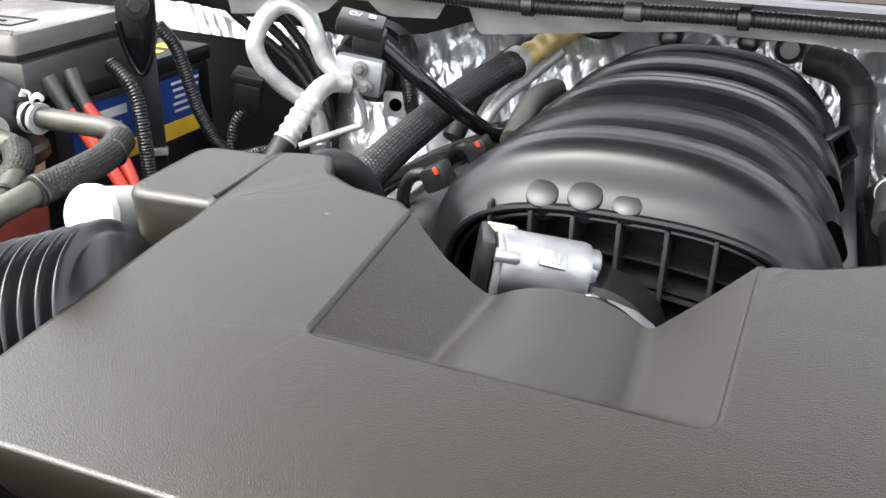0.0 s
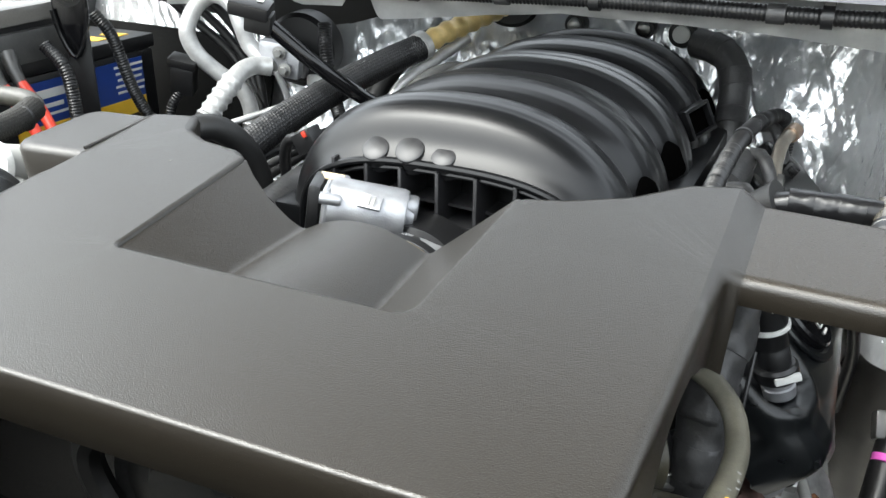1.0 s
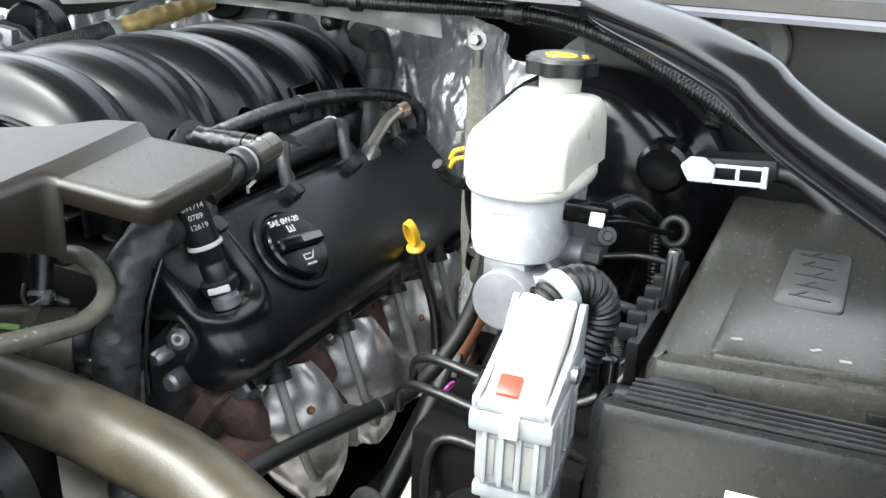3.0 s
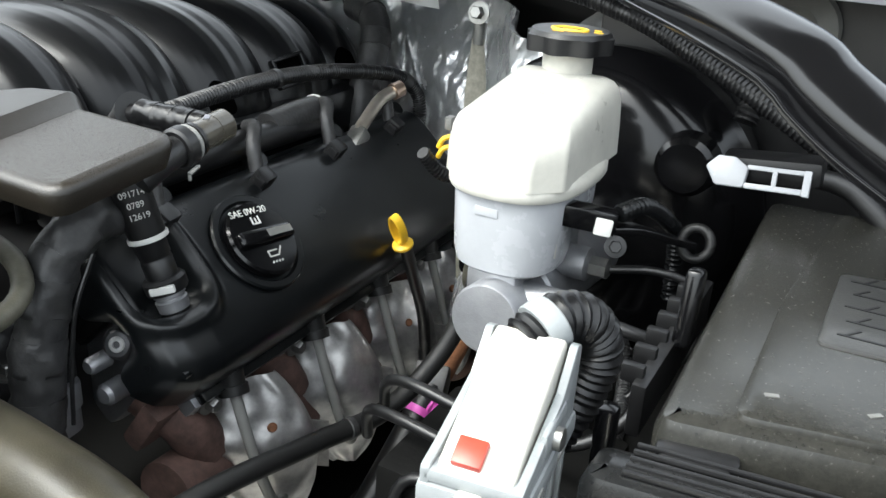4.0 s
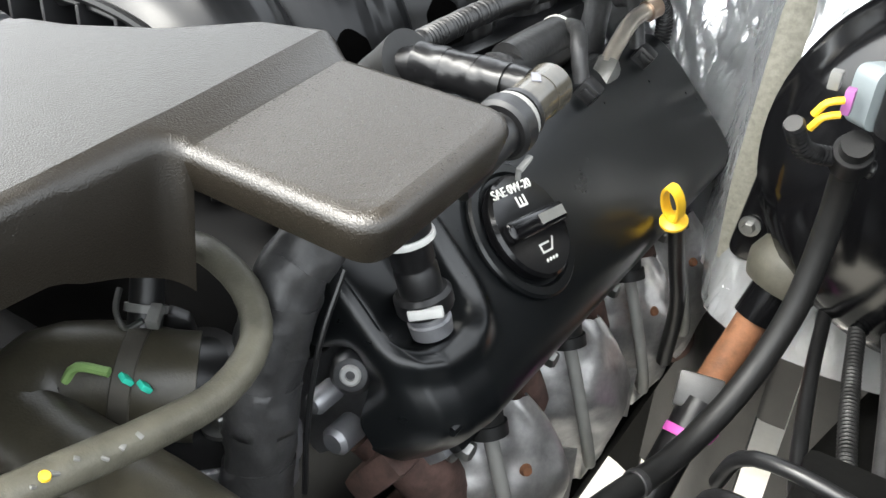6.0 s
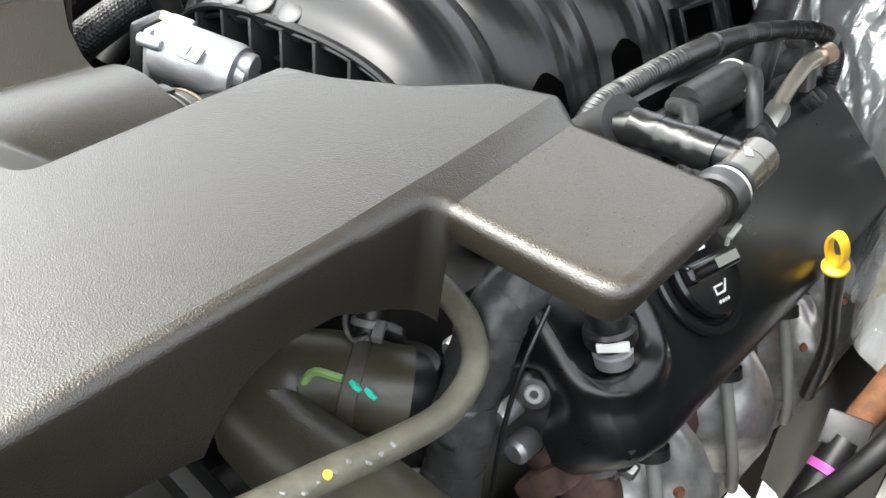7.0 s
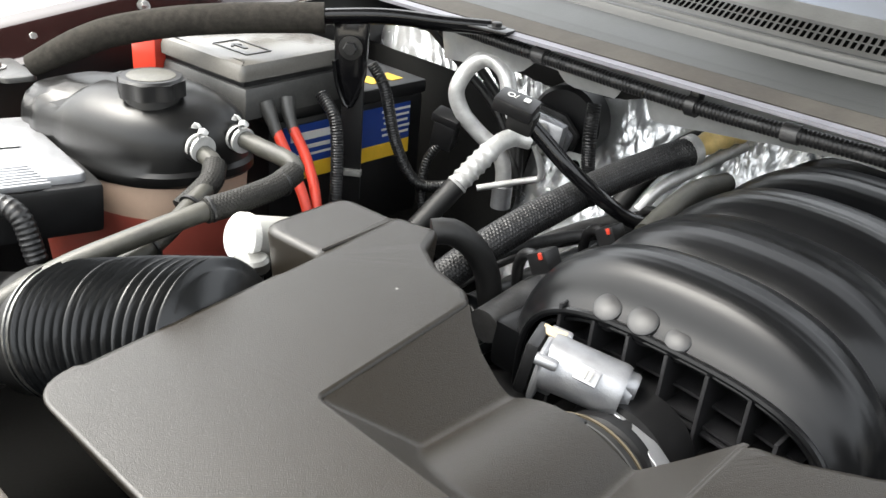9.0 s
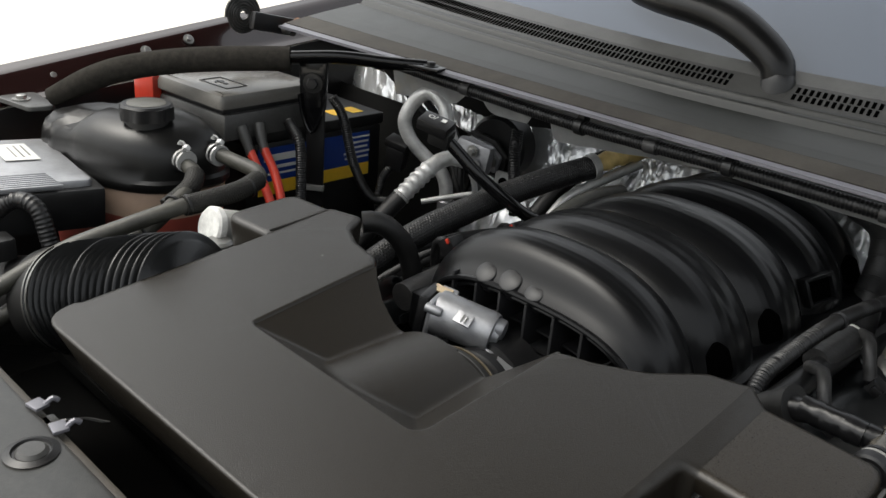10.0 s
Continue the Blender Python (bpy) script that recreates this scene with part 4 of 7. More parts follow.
def battery():
    t = thing("battery", "black car battery with blue and yellow label", "battery", (-0.60, 0.25, 0.93))
    # its labelled face looks towards the engine
    m = Matrix.Translation((-0.553, 0.195, 1.0))
    part("case", box(0.18, 0.25, 0.17, m @ pose(-0.09, 0.0, 0), 0.006), M_BLK, t)
    part("top_ledge", box(0.185, 0.255, 0.018, m @ pose(-0.09, 0.0, 0.094), 0.004), M_BLK, t)
    lab = part("label", box(0.001, 0.205, 0.050, m @ pose(0.001, -0.002, 0.052), 0), M_BLUE, t, "blue printed label")
    part("label_band", box(0.0012, 0.205, 0.020, m @ pose(0.001, -0.002, 0.017), 0), M_YEL, lab, "yellow band")
    for k in range(5):
        part("printed_line", box(0.0006, 0.05 - 0.004 * (k % 3), 0.003, m @ pose(0.002, 0.075, 0.070 - 0.008 * k), 0), M_TEXT, lab, "pale print")
    for z, w, h in ((0.062, 0.07, 0.010), (0.048, 0.05, 0.005), (0.038, 0.06, 0.003)):
        part("printed_line", box(0.0006, w, h, m @ pose(0.002, -0.06, z), 0), M_TEXT, lab, "white print")
    part("top_sticker", box(0.03, 0.02, 0.0006, m @ pose(-0.03, 0.09, 0.1035), 0), M_YEL, t, "yellow warning sticker")
    part("top_sticker", box(0.03, 0.02, 0.0006, m @ pose(-0.03, 0.055, 0.1035), 0), M_YEL, t, "yellow warning sticker")
    return t


battery()


def relay_box():
    t = thing("relay_box", "black relay box with grey lid and red terminal cover", "relay box", (-0.60, 0.10, 1.08))
    m = Matrix.Translation((-0.615, 0.100, 0)) @ pose(0, 0, 0, 0, 0, 4)
    part("skirt", box(0.160, 0.172, 0.034, m @ pose(0.004, 0, 1.122), 0.004, taper=0.93), M_GREYP, t)
    part("step", box(0.144, 0.155, 0.010, m @ pose(0, 0, 1.142), 0.002), M_BLK, t)
    # Lid's base grey is paled to carry the sky mirrored in its top.
    lid = part("lid", slab(dense(rounded([(-0.076, -0.083), (0.076, -0.083), (0.076, 0.083), (-0.076, 0.083)], 0.008), 0.02), 1.146, 1.166, 0.010, at=m), mat("sky_paled_grey_lid", (0.110, 0.105, 0.096), 0.22, 0, 0.1, 500, 0.10, 1200, rvar=0.03), t)
    part("embossed_frame", join(box(0.060, 0.002, 0.0012, m @ pose(0.02, -0.055, 1.1665), 0), box(0.060, 0.002, 0.0012, m @ pose(0.02, -0.022, 1.1665), 0), box(0.002, 0.033, 0.0012, m @ pose(-0.010, -0.0385, 1.1665), 0), box(0.002, 0.033, 0.0012, m @ pose(0.05, -0.0385, 1.1665), 0)), M_BLK, lid)
    part("embossed_arrow", join(box(0.020, 0.004, 0.0012, m @ pose(0.018, -0.0385, 1.1665), 0), box(0.010, 0.003, 0.0012, m @ pose(0.008, -0.042, 1.1665, 0, 0, -40), 0), box(0.010, 0.003, 0.0012, m @ pose(0.008, -0.035, 1.1665, 0, 0, 40), 0)), M_BLK, lid)
    part("terminal_cover", box(0.05, 0.07, 0.05, m @ pose(-0.098, -0.055, 1.138), 0.005), M_RED, t, "red plastic terminal cover")
    return t


relay_box()


# ---- hoses and looms, first set ----
bel = thing("air_intake_hose", "black corrugated rubber air intake hose", "hose", (-0.31, -0.22, 0.98))
part("bellows", tube([(-0.225, -0.203, 1.070), (-0.28, -0.217, 1.052), (-0.34, -0.232, 1.030), (-0.398, -0.245, 1.008)], 0.060, 56, 0.0010, 0.0110, 0.0105, crest=0.85), M_BELLOWS, bel, angle=80)
part("cuff", tube([(-0.388, -0.2425, 1.0115), (-0.425, -0.252, 0.998)], 0.0565, 48), M_RUB, bel)
hose("coolant_hose", "dusty grey rubber coolant hose", [(-0.487, -0.018, 1.110), (-0.45, -0.015, 1.108), (-0.40, -0.012, 1.106), (-0.381, -0.03, 1.100), (-0.372, -0.08, 1.097), (-0.374, -0.125, 1.095), (-0.392, -0.19, 1.078), (-0.41, -0.25, 1.058), (-0.43, -0.32, 1.02)], 0.0092, M_HOSE, [(0.30, 0.003, M_BLK, "sleeve_tie", 0.003), (0.48, 0.003, M_BLK, "sleeve_tie", 0.003)], seg=16)
hose("coolant_hose", "dusty grey rubber coolant hose", [(-0.487, -0.064, 1.105), (-0.452, -0.066, 1.100), (-0.432, -0.085, 1.090), (-0.415, -0.12, 1.078), (-0.400, -0.16, 1.064), (-0.398, -0.20, 1.050), (-0.405, -0.25, 1.030), (-0.425, -0.32, 0.99)], 0.0092, M_HOSE, [(0.30, 0.003, M_BLK, "sleeve_tie", 0.003), (0.48, 0.003, M_BLK, "sleeve_tie", 0.003)], seg=16)
hose("cowl_wiring_loom", "black corrugated wiring loom under the cowl", [(-0.47, 0.262, 1.200), (-0.33, 0.264, 1.194), (-0.14, 0.266, 1.189), (0.05, 0.262, 1.194), (0.26, 0.265, 1.193), (0.43, 0.285, 1.193), (0.52, 0.27, 1.18), (0.60, 0.245, 1.152), (0.66, 0.228, 1.125), (0.71, 0.232, 1.09), (0.735, 0.25, 1.03), (0.74, 0.26, 0.95)], 0.0080, M_BLK, [(q, 0.016, M_TAPE, "tape_wrap", 0.0012) for q in (0.11, 0.32, 0.51, 0.66)], seg=18, step=0.004, ribs=0.0040, depth=0.0011)


# ---- throttle body ----
def throttle():
    t = thing("throttle_body", "cast aluminium throttle body with motor housing", "throttle body", (0.01, -0.04, 0.99))
    m = Matrix.Translation((0.010, -0.070, 1.018)) @ pose(0, 0, 0, 90, 0, 0)
    part("duct_cuff", lathe([(0.040, 0.045), (0.050, 0.045), (0.052, 0.040), (0.0525, 0.034), (0.0500, 0.031), (0.0500, 0.027), (0.0530, 0.024), (0.0530, 0.020), (0.0505, 0.018), (0.0505, 0.010), (0.052, 0.008), (0.052, 0.0), (0.040, -0.002)], 56, m), M_RUB, t)
    part("clamp_band", lathe([(0.0515, 0.0042), (0.0532, 0.0042), (0.0532, 0.0024), (0.0515, 0.0024)], 56, m), mat("bronze_band", (0.22, 0.18, 0.12), 0.35, 0.8, 0.2, 60), t, "bronze coloured clamp band")
    part("clamp_screw", box(0.014, 0.008, 0.006, (0.000, -0.084, 1.071), 0.002), M_BLK, t)
    part("barrel", lathe([(0.034, -0.004), (0.041, -0.004), (0.041, -0.012), (0.044, -0.014), (0.044, -0.022), (0.041, -0.024), (0.041, -0.03), (0.046, -0.032), (0.046, -0.065), (0.034, -0.065)], 48, m), M_BLK, t)
    a, b = Vector((-0.054, -0.046, 1.075)), Vector((0.002, -0.024, 1.066))
    d = (b - a).normalized()
    mm = along(a, b)
    part("motor_can", lathe([(0, 0), (0.021, 0), (0.0215, 0.004), (0.0208, 0.012), (0.0203, 0.054), (0.0190, 0.058), (0.011, 0.058), (0.010, 0.060), (0.009, 0.064), (0, 0.064)], 40, mm), M_ALU, t)
    part("gear_cover", box(0.036, 0.044, 0.010, mm @ pose(0, -0.003, -0.011), 0.004), M_BLK, t, "black gear housing cover")
    part("gear_case", box(0.038, 0.044, 0.006, mm @ pose(0, -0.004, -0.002), 0.003), M_ALU, t)
    part("paper_tag", box(0.018, 0.010, 0.0012, Matrix.Translation((-0.057, -0.038, 1.0935)) @ pose(0, 0, 0, 6, 8, 18), 0), M_CREAM, t, "cream paper tag")
    part("tag_plate", box(0.017, 0.012, 0.003, Matrix.Translation((-0.016, -0.052, 1.0845)) @ pose(0, 0, 0, 38, 10, 16), 0.001), M_ALU, t)
    for k in range(3):
        part("cast_mark", box(0.0012, 0.007, 0.001, Matrix.Translation((-0.020 + 0.004 * k, -0.0535, 1.0862)) @ pose(0, 0, 0, 38, 10, 16), 0), M_BOOT, t)
    part("lever_bracket", beam([(-0.002, -0.034, 1.058), (0.022, -0.040, 1.055), (0.046, -0.046, 1.046), (0.070, -0.048, 1.030)], 0.013, 0.005, 0.0015), M_ALU, t)
    for y, r in ((-0.096, 0.0540), (-0.0915, 0.0546), (-0.0865, 0.0546), (-0.0815, 0.0540)):
        part("cuff_ring", lathe([(r - 0.003, -0.0011), (r, -0.0008), (r, 0.0008), (r - 0.003, 0.0011)], 56, Matrix.Translation((0.010, y, 1.018)) @ pose(0, 0, 0, 90, 0, 0)), M_GREYP, t)
    part("end_boss", lathe([(0, 0.066), (0.0085, 0.066), (0.0100, 0.064), (0.0100, 0.052), (0, 0.052)], 24, mm @ pose(0.003, 0.006, 0)), M_ALU, t)
    for a in (35, 150, 265):
        part("case_screw", lathe([(0, 0.010), (0.0035, 0.010), (0.0045, 0.008), (0.0045, -0.006), (0, -0.006)], 16, mm @ pose(0.0225 * math.cos(radians(a)), 0.0225 * math.sin(radians(a)), 0)), M_ALU, t)
    return t


throttle()


# ---- oil filler cap, breather and fittings on the driver's valve cover ----
def on_cover(x, y, z, rz=0.0):
    return VM @ pose(x, VF * y, z, 0, 0, rz)


def oil_cap():
    m = on_cover(-0.003, 0.114, 0.003)
    t = thing("oil_filler_cap", "round black oil filler cap with white print", "oil cap", m)
    part("rim", lathe([(0, 0), (0.0445, 0), (0.0445, 0.002), (0.043, 0.0035), (0.038, 0.0035), (0.036, 0.001), (0, 0.001)], 48, m), M_VC, t)
    part("disc", lathe([(0, 0.002), (0.034, 0.002), (0.034, 0.008), (0.032, 0.010), (0, 0.0105)], 48, m), M_GLOSSB, t)
    g = m @ pose(0, 0, 0, 0, 0, 90 * VF - 8)
    part("grip", box(0.060, 0.013, 0.009, g @ pose(0, 0, 0.0125), 0.004, 3), M_GLOSSB, t)
    lettering("SAE 0W-20", 0.0085, M_TEXT, g @ pose(-0.003, 0.024, 0.0106), t)
    part("brand_bar", box(0.027, 0.0065, 0.0005, g @ pose(0.013, 0, 0.0171), 0), M_SLAT, t, "pale brand bar")
    part("book_icon", join(box(0.0085, 0.0015, 0.0005, g @ pose(0, 0.0125, 0.0108), 0), box(0.0015, 0.007, 0.0005, g @ pose(-0.0038, 0.0155, 0.0108), 0), box(0.0015, 0.007, 0.0005, g @ pose(0.0038, 0.0155, 0.0108), 0), box(0.0012, 0.006, 0.0005, g @ pose(0, 0.015, 0.0108), 0)), M_TEXT, t)
    part("oil_can_icon", join(box(0.010, 0.0012, 0.0005, g @ pose(0, -0.0135, 0.0108), 0), box(0.010, 0.0012, 0.0005, g @ pose(0, -0.0185, 0.0108), 0), box(0.0012, 0.006, 0.0005, g @ pose(-0.005, -0.016, 0.0108), 0), box(0.0012, 0.009, 0.0005, g @ pose(0.0075, -0.0150, 0.0108, 0, 0, -40), 0), *[box(0.0022, 0.0016, 0.0005, g @ pose(-0.005 + 0.0034 * k, -0.0235, 0.0108, 0, 0, 35), 0) for k in range(4)]), M_TEXT, t)
    return t


oil_cap()


def recess():
    for y in (0.07, 0.19, 0.31, 0.43):
        part("edge_lug", lathe([(0, 0), (0.010, 0), (0.010, 0.012), (0.008, 0.014), (0, 0.014)], 18, on_cover(-0.074, y, -0.022)), M_VC, VC)
    part("seam_ridge", tube([on_cover(0.058, y, -0.012).translation for y in (-0.01, 0.1, 0.3, 0.46)], 0.003, 8), M_VC, VC)


recess()


def breather():
    t = thing("breather_connector", "black quick-connect breather pipe with white collar", "connector", (0.277, 0.012, 0.965))
    a, b = Vector((0.249, 0.006, 1.078)), Vector((0.2775, 0.0165, 0.9760))
    m = along(b, a)
    part("upper_sleeve", lathe([(0, 0.046), (0.0135, 0.046), (0.0138, 0.048), (0.0138, 0.100), (0, 0.100)], 36, m), M_BLK, t)
    part("collar", lathe([(0, 0.0425), (0.0148, 0.0425), (0.0150, 0.0430), (0.0150, 0.0455), (0.0146, 0.0462), (0, 0.0462)], 36, m), M_TEXT, t, "white plastic collar")
    part("lower_sleeve", lathe([(0, 0.012), (0.0118, 0.012), (0.0118, 0.026), (0.0112, 0.027), (0.0112, 0.029), (0.0118, 0.030), (0.0118, 0.040), (0.0128, 0.043), (0, 0.043)], 36, m), M_BLK, t)
    part("latch", lathe([(0, 0.001), (0.0150, 0.001), (0.0160, 0.003), (0.0160, 0.0105), (0.0140, 0.0130), (0, 0.0130)], 36, m), M_BLK, t)
    part("release_tab", box(0.019, 0.004, 0.0058, m @ pose(0, 0, 0, 0, 0, 96) @ pose(0.003, -0.0150, 0.0065), 0.0012), M_TEXT, t, "white release tab")
    part("spigot", lathe([(0, -0.014), (0.0115, -0.014), (0.0122, -0.006), (0.0108, -0.005), (0.0108, -0.003), (0.0122, -0.002), (0.0122, 0.002), (0, 0.003)], 30, m), M_ALU, t)
    for k, word in enumerate(("091714", "0789", "12619")):
        lettering(word, 0.0062, M_TEXT, m @ pose(0, 0, 0, 0, 0, 112) @ pose(0.002, -0.0141, 0.080 - 0.0085 * k, 90, 0, 0), t)
    part("print_band", lathe([(0, 0.0880), (0.0140, 0.0880), (0.0140, 0.0890), (0, 0.0890)], 36, m), M_TEXT, t)
    return t


breather()


def stud():
    t = thing("head_plug", "dull machined steel plug at the cylinder head's end", "plug", (0.245, -0.01, 0.92))
    m = along((0.2315, 0.0225, 0.9200), (0.2475, -0.0105, 0.9335))
    part("body", lathe([(0, -0.02), (0.0135, -0.02), (0.0135, 0.030), (0.0125, 0.0345), (0.0095, 0.0375), (0, 0.038)], 30, m), mat("dull_machined_steel", (0.13, 0.13, 0.135), 0.36, 0.8, 0.2, 60, 0.2, 400), t)
    part("face", lathe([(0.0062, 0.036), (0.0062, 0.0385), (0.0050, 0.0395), (0.0030, 0.0395), (0.0024, 0.037), (0, 0.037)], 24, m), M_TUBE, t, "bright machined centre")
    return t


stud()


def dipstick():
    t = thing("oil_dipstick", "yellow loop handle of the oil dipstick on a black tube", "dipstick", (0.335, 0.27, 0.86))
    tall = Vector((-0.07, -0.38, 0.92)).normalized()
    out = Vector((-0.30, -0.88, -0.38))
    out = (out - tall * out.dot(tall)).normalized()
    part("handle_loop", band_ring(Vector((0.3296, 0.2600, 0.9575)), tall.cross(out), tall, out, 0.0088, 0.0175, 0.0028, 0.0085), M_YEL, t, "yellow plastic loop")
    part("handle_base", lathe([(0, -0.003), (0.0085, -0.003), (0.0105, -0.001), (0.0105, 0.0015), (0.006, 0.004), (0, 0.004)], 24, Matrix.Translation((0.331, 0.268, 0.9395)) @ pose(0, 0, 0, 22, -4, 0)), M_YEL, t)
    part("tube", tube([(0.333, 0.268, 0.940), (0.335, 0.285, 0.90), (0.34, 0.30, 0.85), (0.335, 0.32, 0.78)], 0.0065, 12), M_BLK, t)
    return t


dipstick()


def plug_lead(k, y):
    t = thing("spark_plug_lead", "grey spark plug boot and lead", "spark plug lead", (0.315, y, 0.80), "spark plug leads")
    part("boot", tube([(0.284, y + 0.004, 0.926), (0.295, y, 0.904), (0.305, y - 0.004, 0.879)], 0.011, 16, 0.004, radii=[0.012, 0.0115, 0.010]), M_RUB, t)
    part("boot_collar", lathe([(0, -0.004), (0.0125, -0.004), (0.0125, 0.004), (0, 0.004)], 20, along((0.304, y - 0.004, 0.881), (0.310, y - 0.007, 0.866))), M_RUB, t)
    part("lead", tube([(0.305, y - 0.004, 0.879), (0.318, y - 0.006, 0.845), (0.330, y - 0.002, 0.80), (0.330, y + 0.015, 0.765), (0.315, y + 0.045, 0.752), (0.30, y + 0.06, 0.755)], 0.0048, 12), M_BOOT, t)
    return t


for k, y in enumerate((0.056, 0.167, 0.276, 0.38)):
    plug_lead(k, y)


def heat_shield(y, s=1.0):
    wide, out = Vector((0.62, 0.78, 0)), Vector((0.76, -0.60, 0.25))
    def fn(u, v):
        w = 0.050 * s * math.sin(math.pi * min(0.97, 0.12 + 0.84 * v)) ** 0.6
        a = (u - 0.5) * math.pi * 0.98
        crease = 0.009 * noise.noise((u * 3 + y * 9, v * 4, 1)) + 0.003 * noise.noise((u * 9, v * 9 + y * 7, 2))
        p = Vector((0.286 + 0.018 * v, y + 0.020 * v, 0.872 - 0.16 * v * s)) + wide * w * math.sin(a) + out * (0.037 * math.cos(a) ** 0.8 * (0.25 + 0.75 * math.sin(math.pi * min(1.0, v * 1.15))) + crease)
        return p
    return fn


for k, (y, s) in enumerate(((0.084, 1.0), (0.197, 1.0), (0.309, 1.0), (0.408, 1.05))):
    t = thing("exhaust_heat_shield", "dull steel leaf-shaped heat shield over the exhaust", "heat shield", (0.30, y, 0.74), "exhaust heat shields")
    part("shell", sheet(30, 36, heat_shield(y, s), 0.0015), M_SHIELD, t, angle=70)
    part("side_flap", sheet(6, 8, lambda u, v: (0.300 + 0.03 * u, y + 0.034 + 0.030 * u, 0.815 - 0.05 * v - 0.01 * u), 0.0015), M_SHIELD, t)
    part("rivet", lathe([(0, 0.004), (0.0030, 0.0035), (0.0044, 0), (0, 0)], 14, Matrix.Translation((0.3215, y - 0.006, 0.836)) @ pose(0, 0, 0, 70, 0, 50)), M_RUSTO, t, "rusty rivet")


def exhaust():
    t = thing("exhaust_manifold", "rusty cast iron exhaust manifold", "exhaust manifold", (0.27, 0.22, 0.76))
    part("log", tube([(0.275, 0.0, 0.80), (0.275, 0.2, 0.79), (0.28, 0.40, 0.775), (0.30, 0.47, 0.70)], 0.028, 20), M_RUST, t)
    for y in (0.015, 0.125, 0.237, 0.348):
        part("port", tube([(0.245, y, 0.880), (0.272, y + 0.01, 0.858), (0.278, y + 0.03, 0.82)], 0.021, 16), M_RUST, t)
    part("flange", box(0.02, 0.44, 0.05, Matrix.Translation((0.262, 0.21, 0.862)) @ pose(0, 0, 0, 0, 35, 0), 0.006), M_RUST, t)
    return t


exhaust()
HEAD = thing("cylinder_head", "cast aluminium cylinder head under the valve cover", "cylinder head", (0.25, 0.22, 0.85))
part("casting", box(0.10, 0.455, 0.10, VM @ pose(0.0, VF * 0.2375, -0.108), 0.008), M_ALU, HEAD)
for y in (0.032, 0.142, 0.249, 0.357):
    part("bolt_lug", box(0.034, 0.036, 0.05, VM @ pose(0.066, VF * y, -0.080), 0.008), M_ALU, HEAD)
    part("head_bolt", bolt(VM @ pose(0.080, VF * y, -0.062) @ pose(0, 0, 0, 0, 50, 0), 0.0065, 0.012), M_STEEL, HEAD)

part("front_bracket", box(0.04, 0.014, 0.045, VM @ pose(-0.030, VF * -0.002, -0.078), 0.006), M_DEEP, HEAD)
for x, z, r in ((-0.048, -0.066, 0.007), (-0.040, -0.084, 0.007), (0.010, -0.074, 0.007), (0.034, -0.078, 0.009)):
    part("end_lug", lathe([(0, 0), (r, 0), (r, 0.016), (r * 0.7, 0.019), (0, 0.019)], 20, VM @ pose(x, VF * -0.010, z) @ pose(0, 0, 0, 90 * VF, 0, 0)), M_ALU, HEAD)

# fuel rail, injector wiring and hoses between the manifold and the valve cover
def injector_clip(y):
    t = thing("injector_connector", "black injector plug with taped lead", "connector", (0.238, y, 1.0), "injector connectors")
    part("plug", box(0.016, 0.018, 0.028, Matrix.Translation((0.243, y, 1.012)) @ pose(0, 0, 0, 0, 35, 10), 0.003), M_BLK, t)
    part("clip", box(0.010, 0.020, 0.006, Matrix.Translation((0.249, y - 0.002, 1.018)) @ pose(0, 0, 0, 0, 35, 10), 0.001), M_BLK, t)
    part("lead", tube([(0.240, y, 1.022), (0.232, y + 0.005, 1.045), (0.222, y + 0.02, 1.055), (0.205, y + 0.03, 1.05)], 0.0065, 12), M_TAPE, t)
    return t


for y in (0.048, 0.165, 0.275, 0.385):
    injector_clip(y)
rail = thing("fuel_rail", "black fuel rail along the manifold foot", "fuel rail", (0.2, 0.2, 1.0))
part("pipe", tube([(0.205, 0.02, 1.035), (0.205, 0.2, 1.035), (0.205, 0.30, 1.033)], 0.013, 16), M_BLK, rail)
part("end_ring", lathe([(0.011, -0.0015), (0.0152, -0.0015), (0.0152, 0.0015), (0.011, 0.0015)], 24, along((0.204, 0.300, 1.045), (0.204, 0.4, 1.045))), M_TEXT, rail, "white retaining ring")
part("taped_end", tube([(0.200, 0.23, 1.040), (0.203, 0.27, 1.044), (0.204, 0.30, 1.045)], 0.0145, 16), M_TAPE, rail)
fuel = thing("fuel_line_fitting", "bronze metal fuel line with black quick-connect", "fuel line", (0.235, 0.38, 1.03))
part("metal_tube", tube([(0.236, 0.330, 1.020), (0.234, 0.352, 1.032), (0.236, 0.375, 1.048), (0.244, 0.398, 1.055)], 0.0068, 14), mat("bronze_plated_tube", (0.50, 0.46, 0.40), 0.32, 0.85, 0.15, 40), fuel)
part("tube_end", lathe([(0, -0.006), (0.0088, -0.006), (0.0088, 0.006), (0, 0.006)], 20, along((0.243, 0.394, 1.054), (0.248, 0.41, 1.058))), mat("copper_ring", (0.55, 0.42, 0.33), 0.3, 0.9, 0.1, 40), fuel)
part("quick_connect", box(0.018, 0.03, 0.018, Matrix.Translation((0.237, 0.325, 1.012)) @ pose(0, 0, 0, 40, 0, 0), 0.004), M_STEEL, fuel)
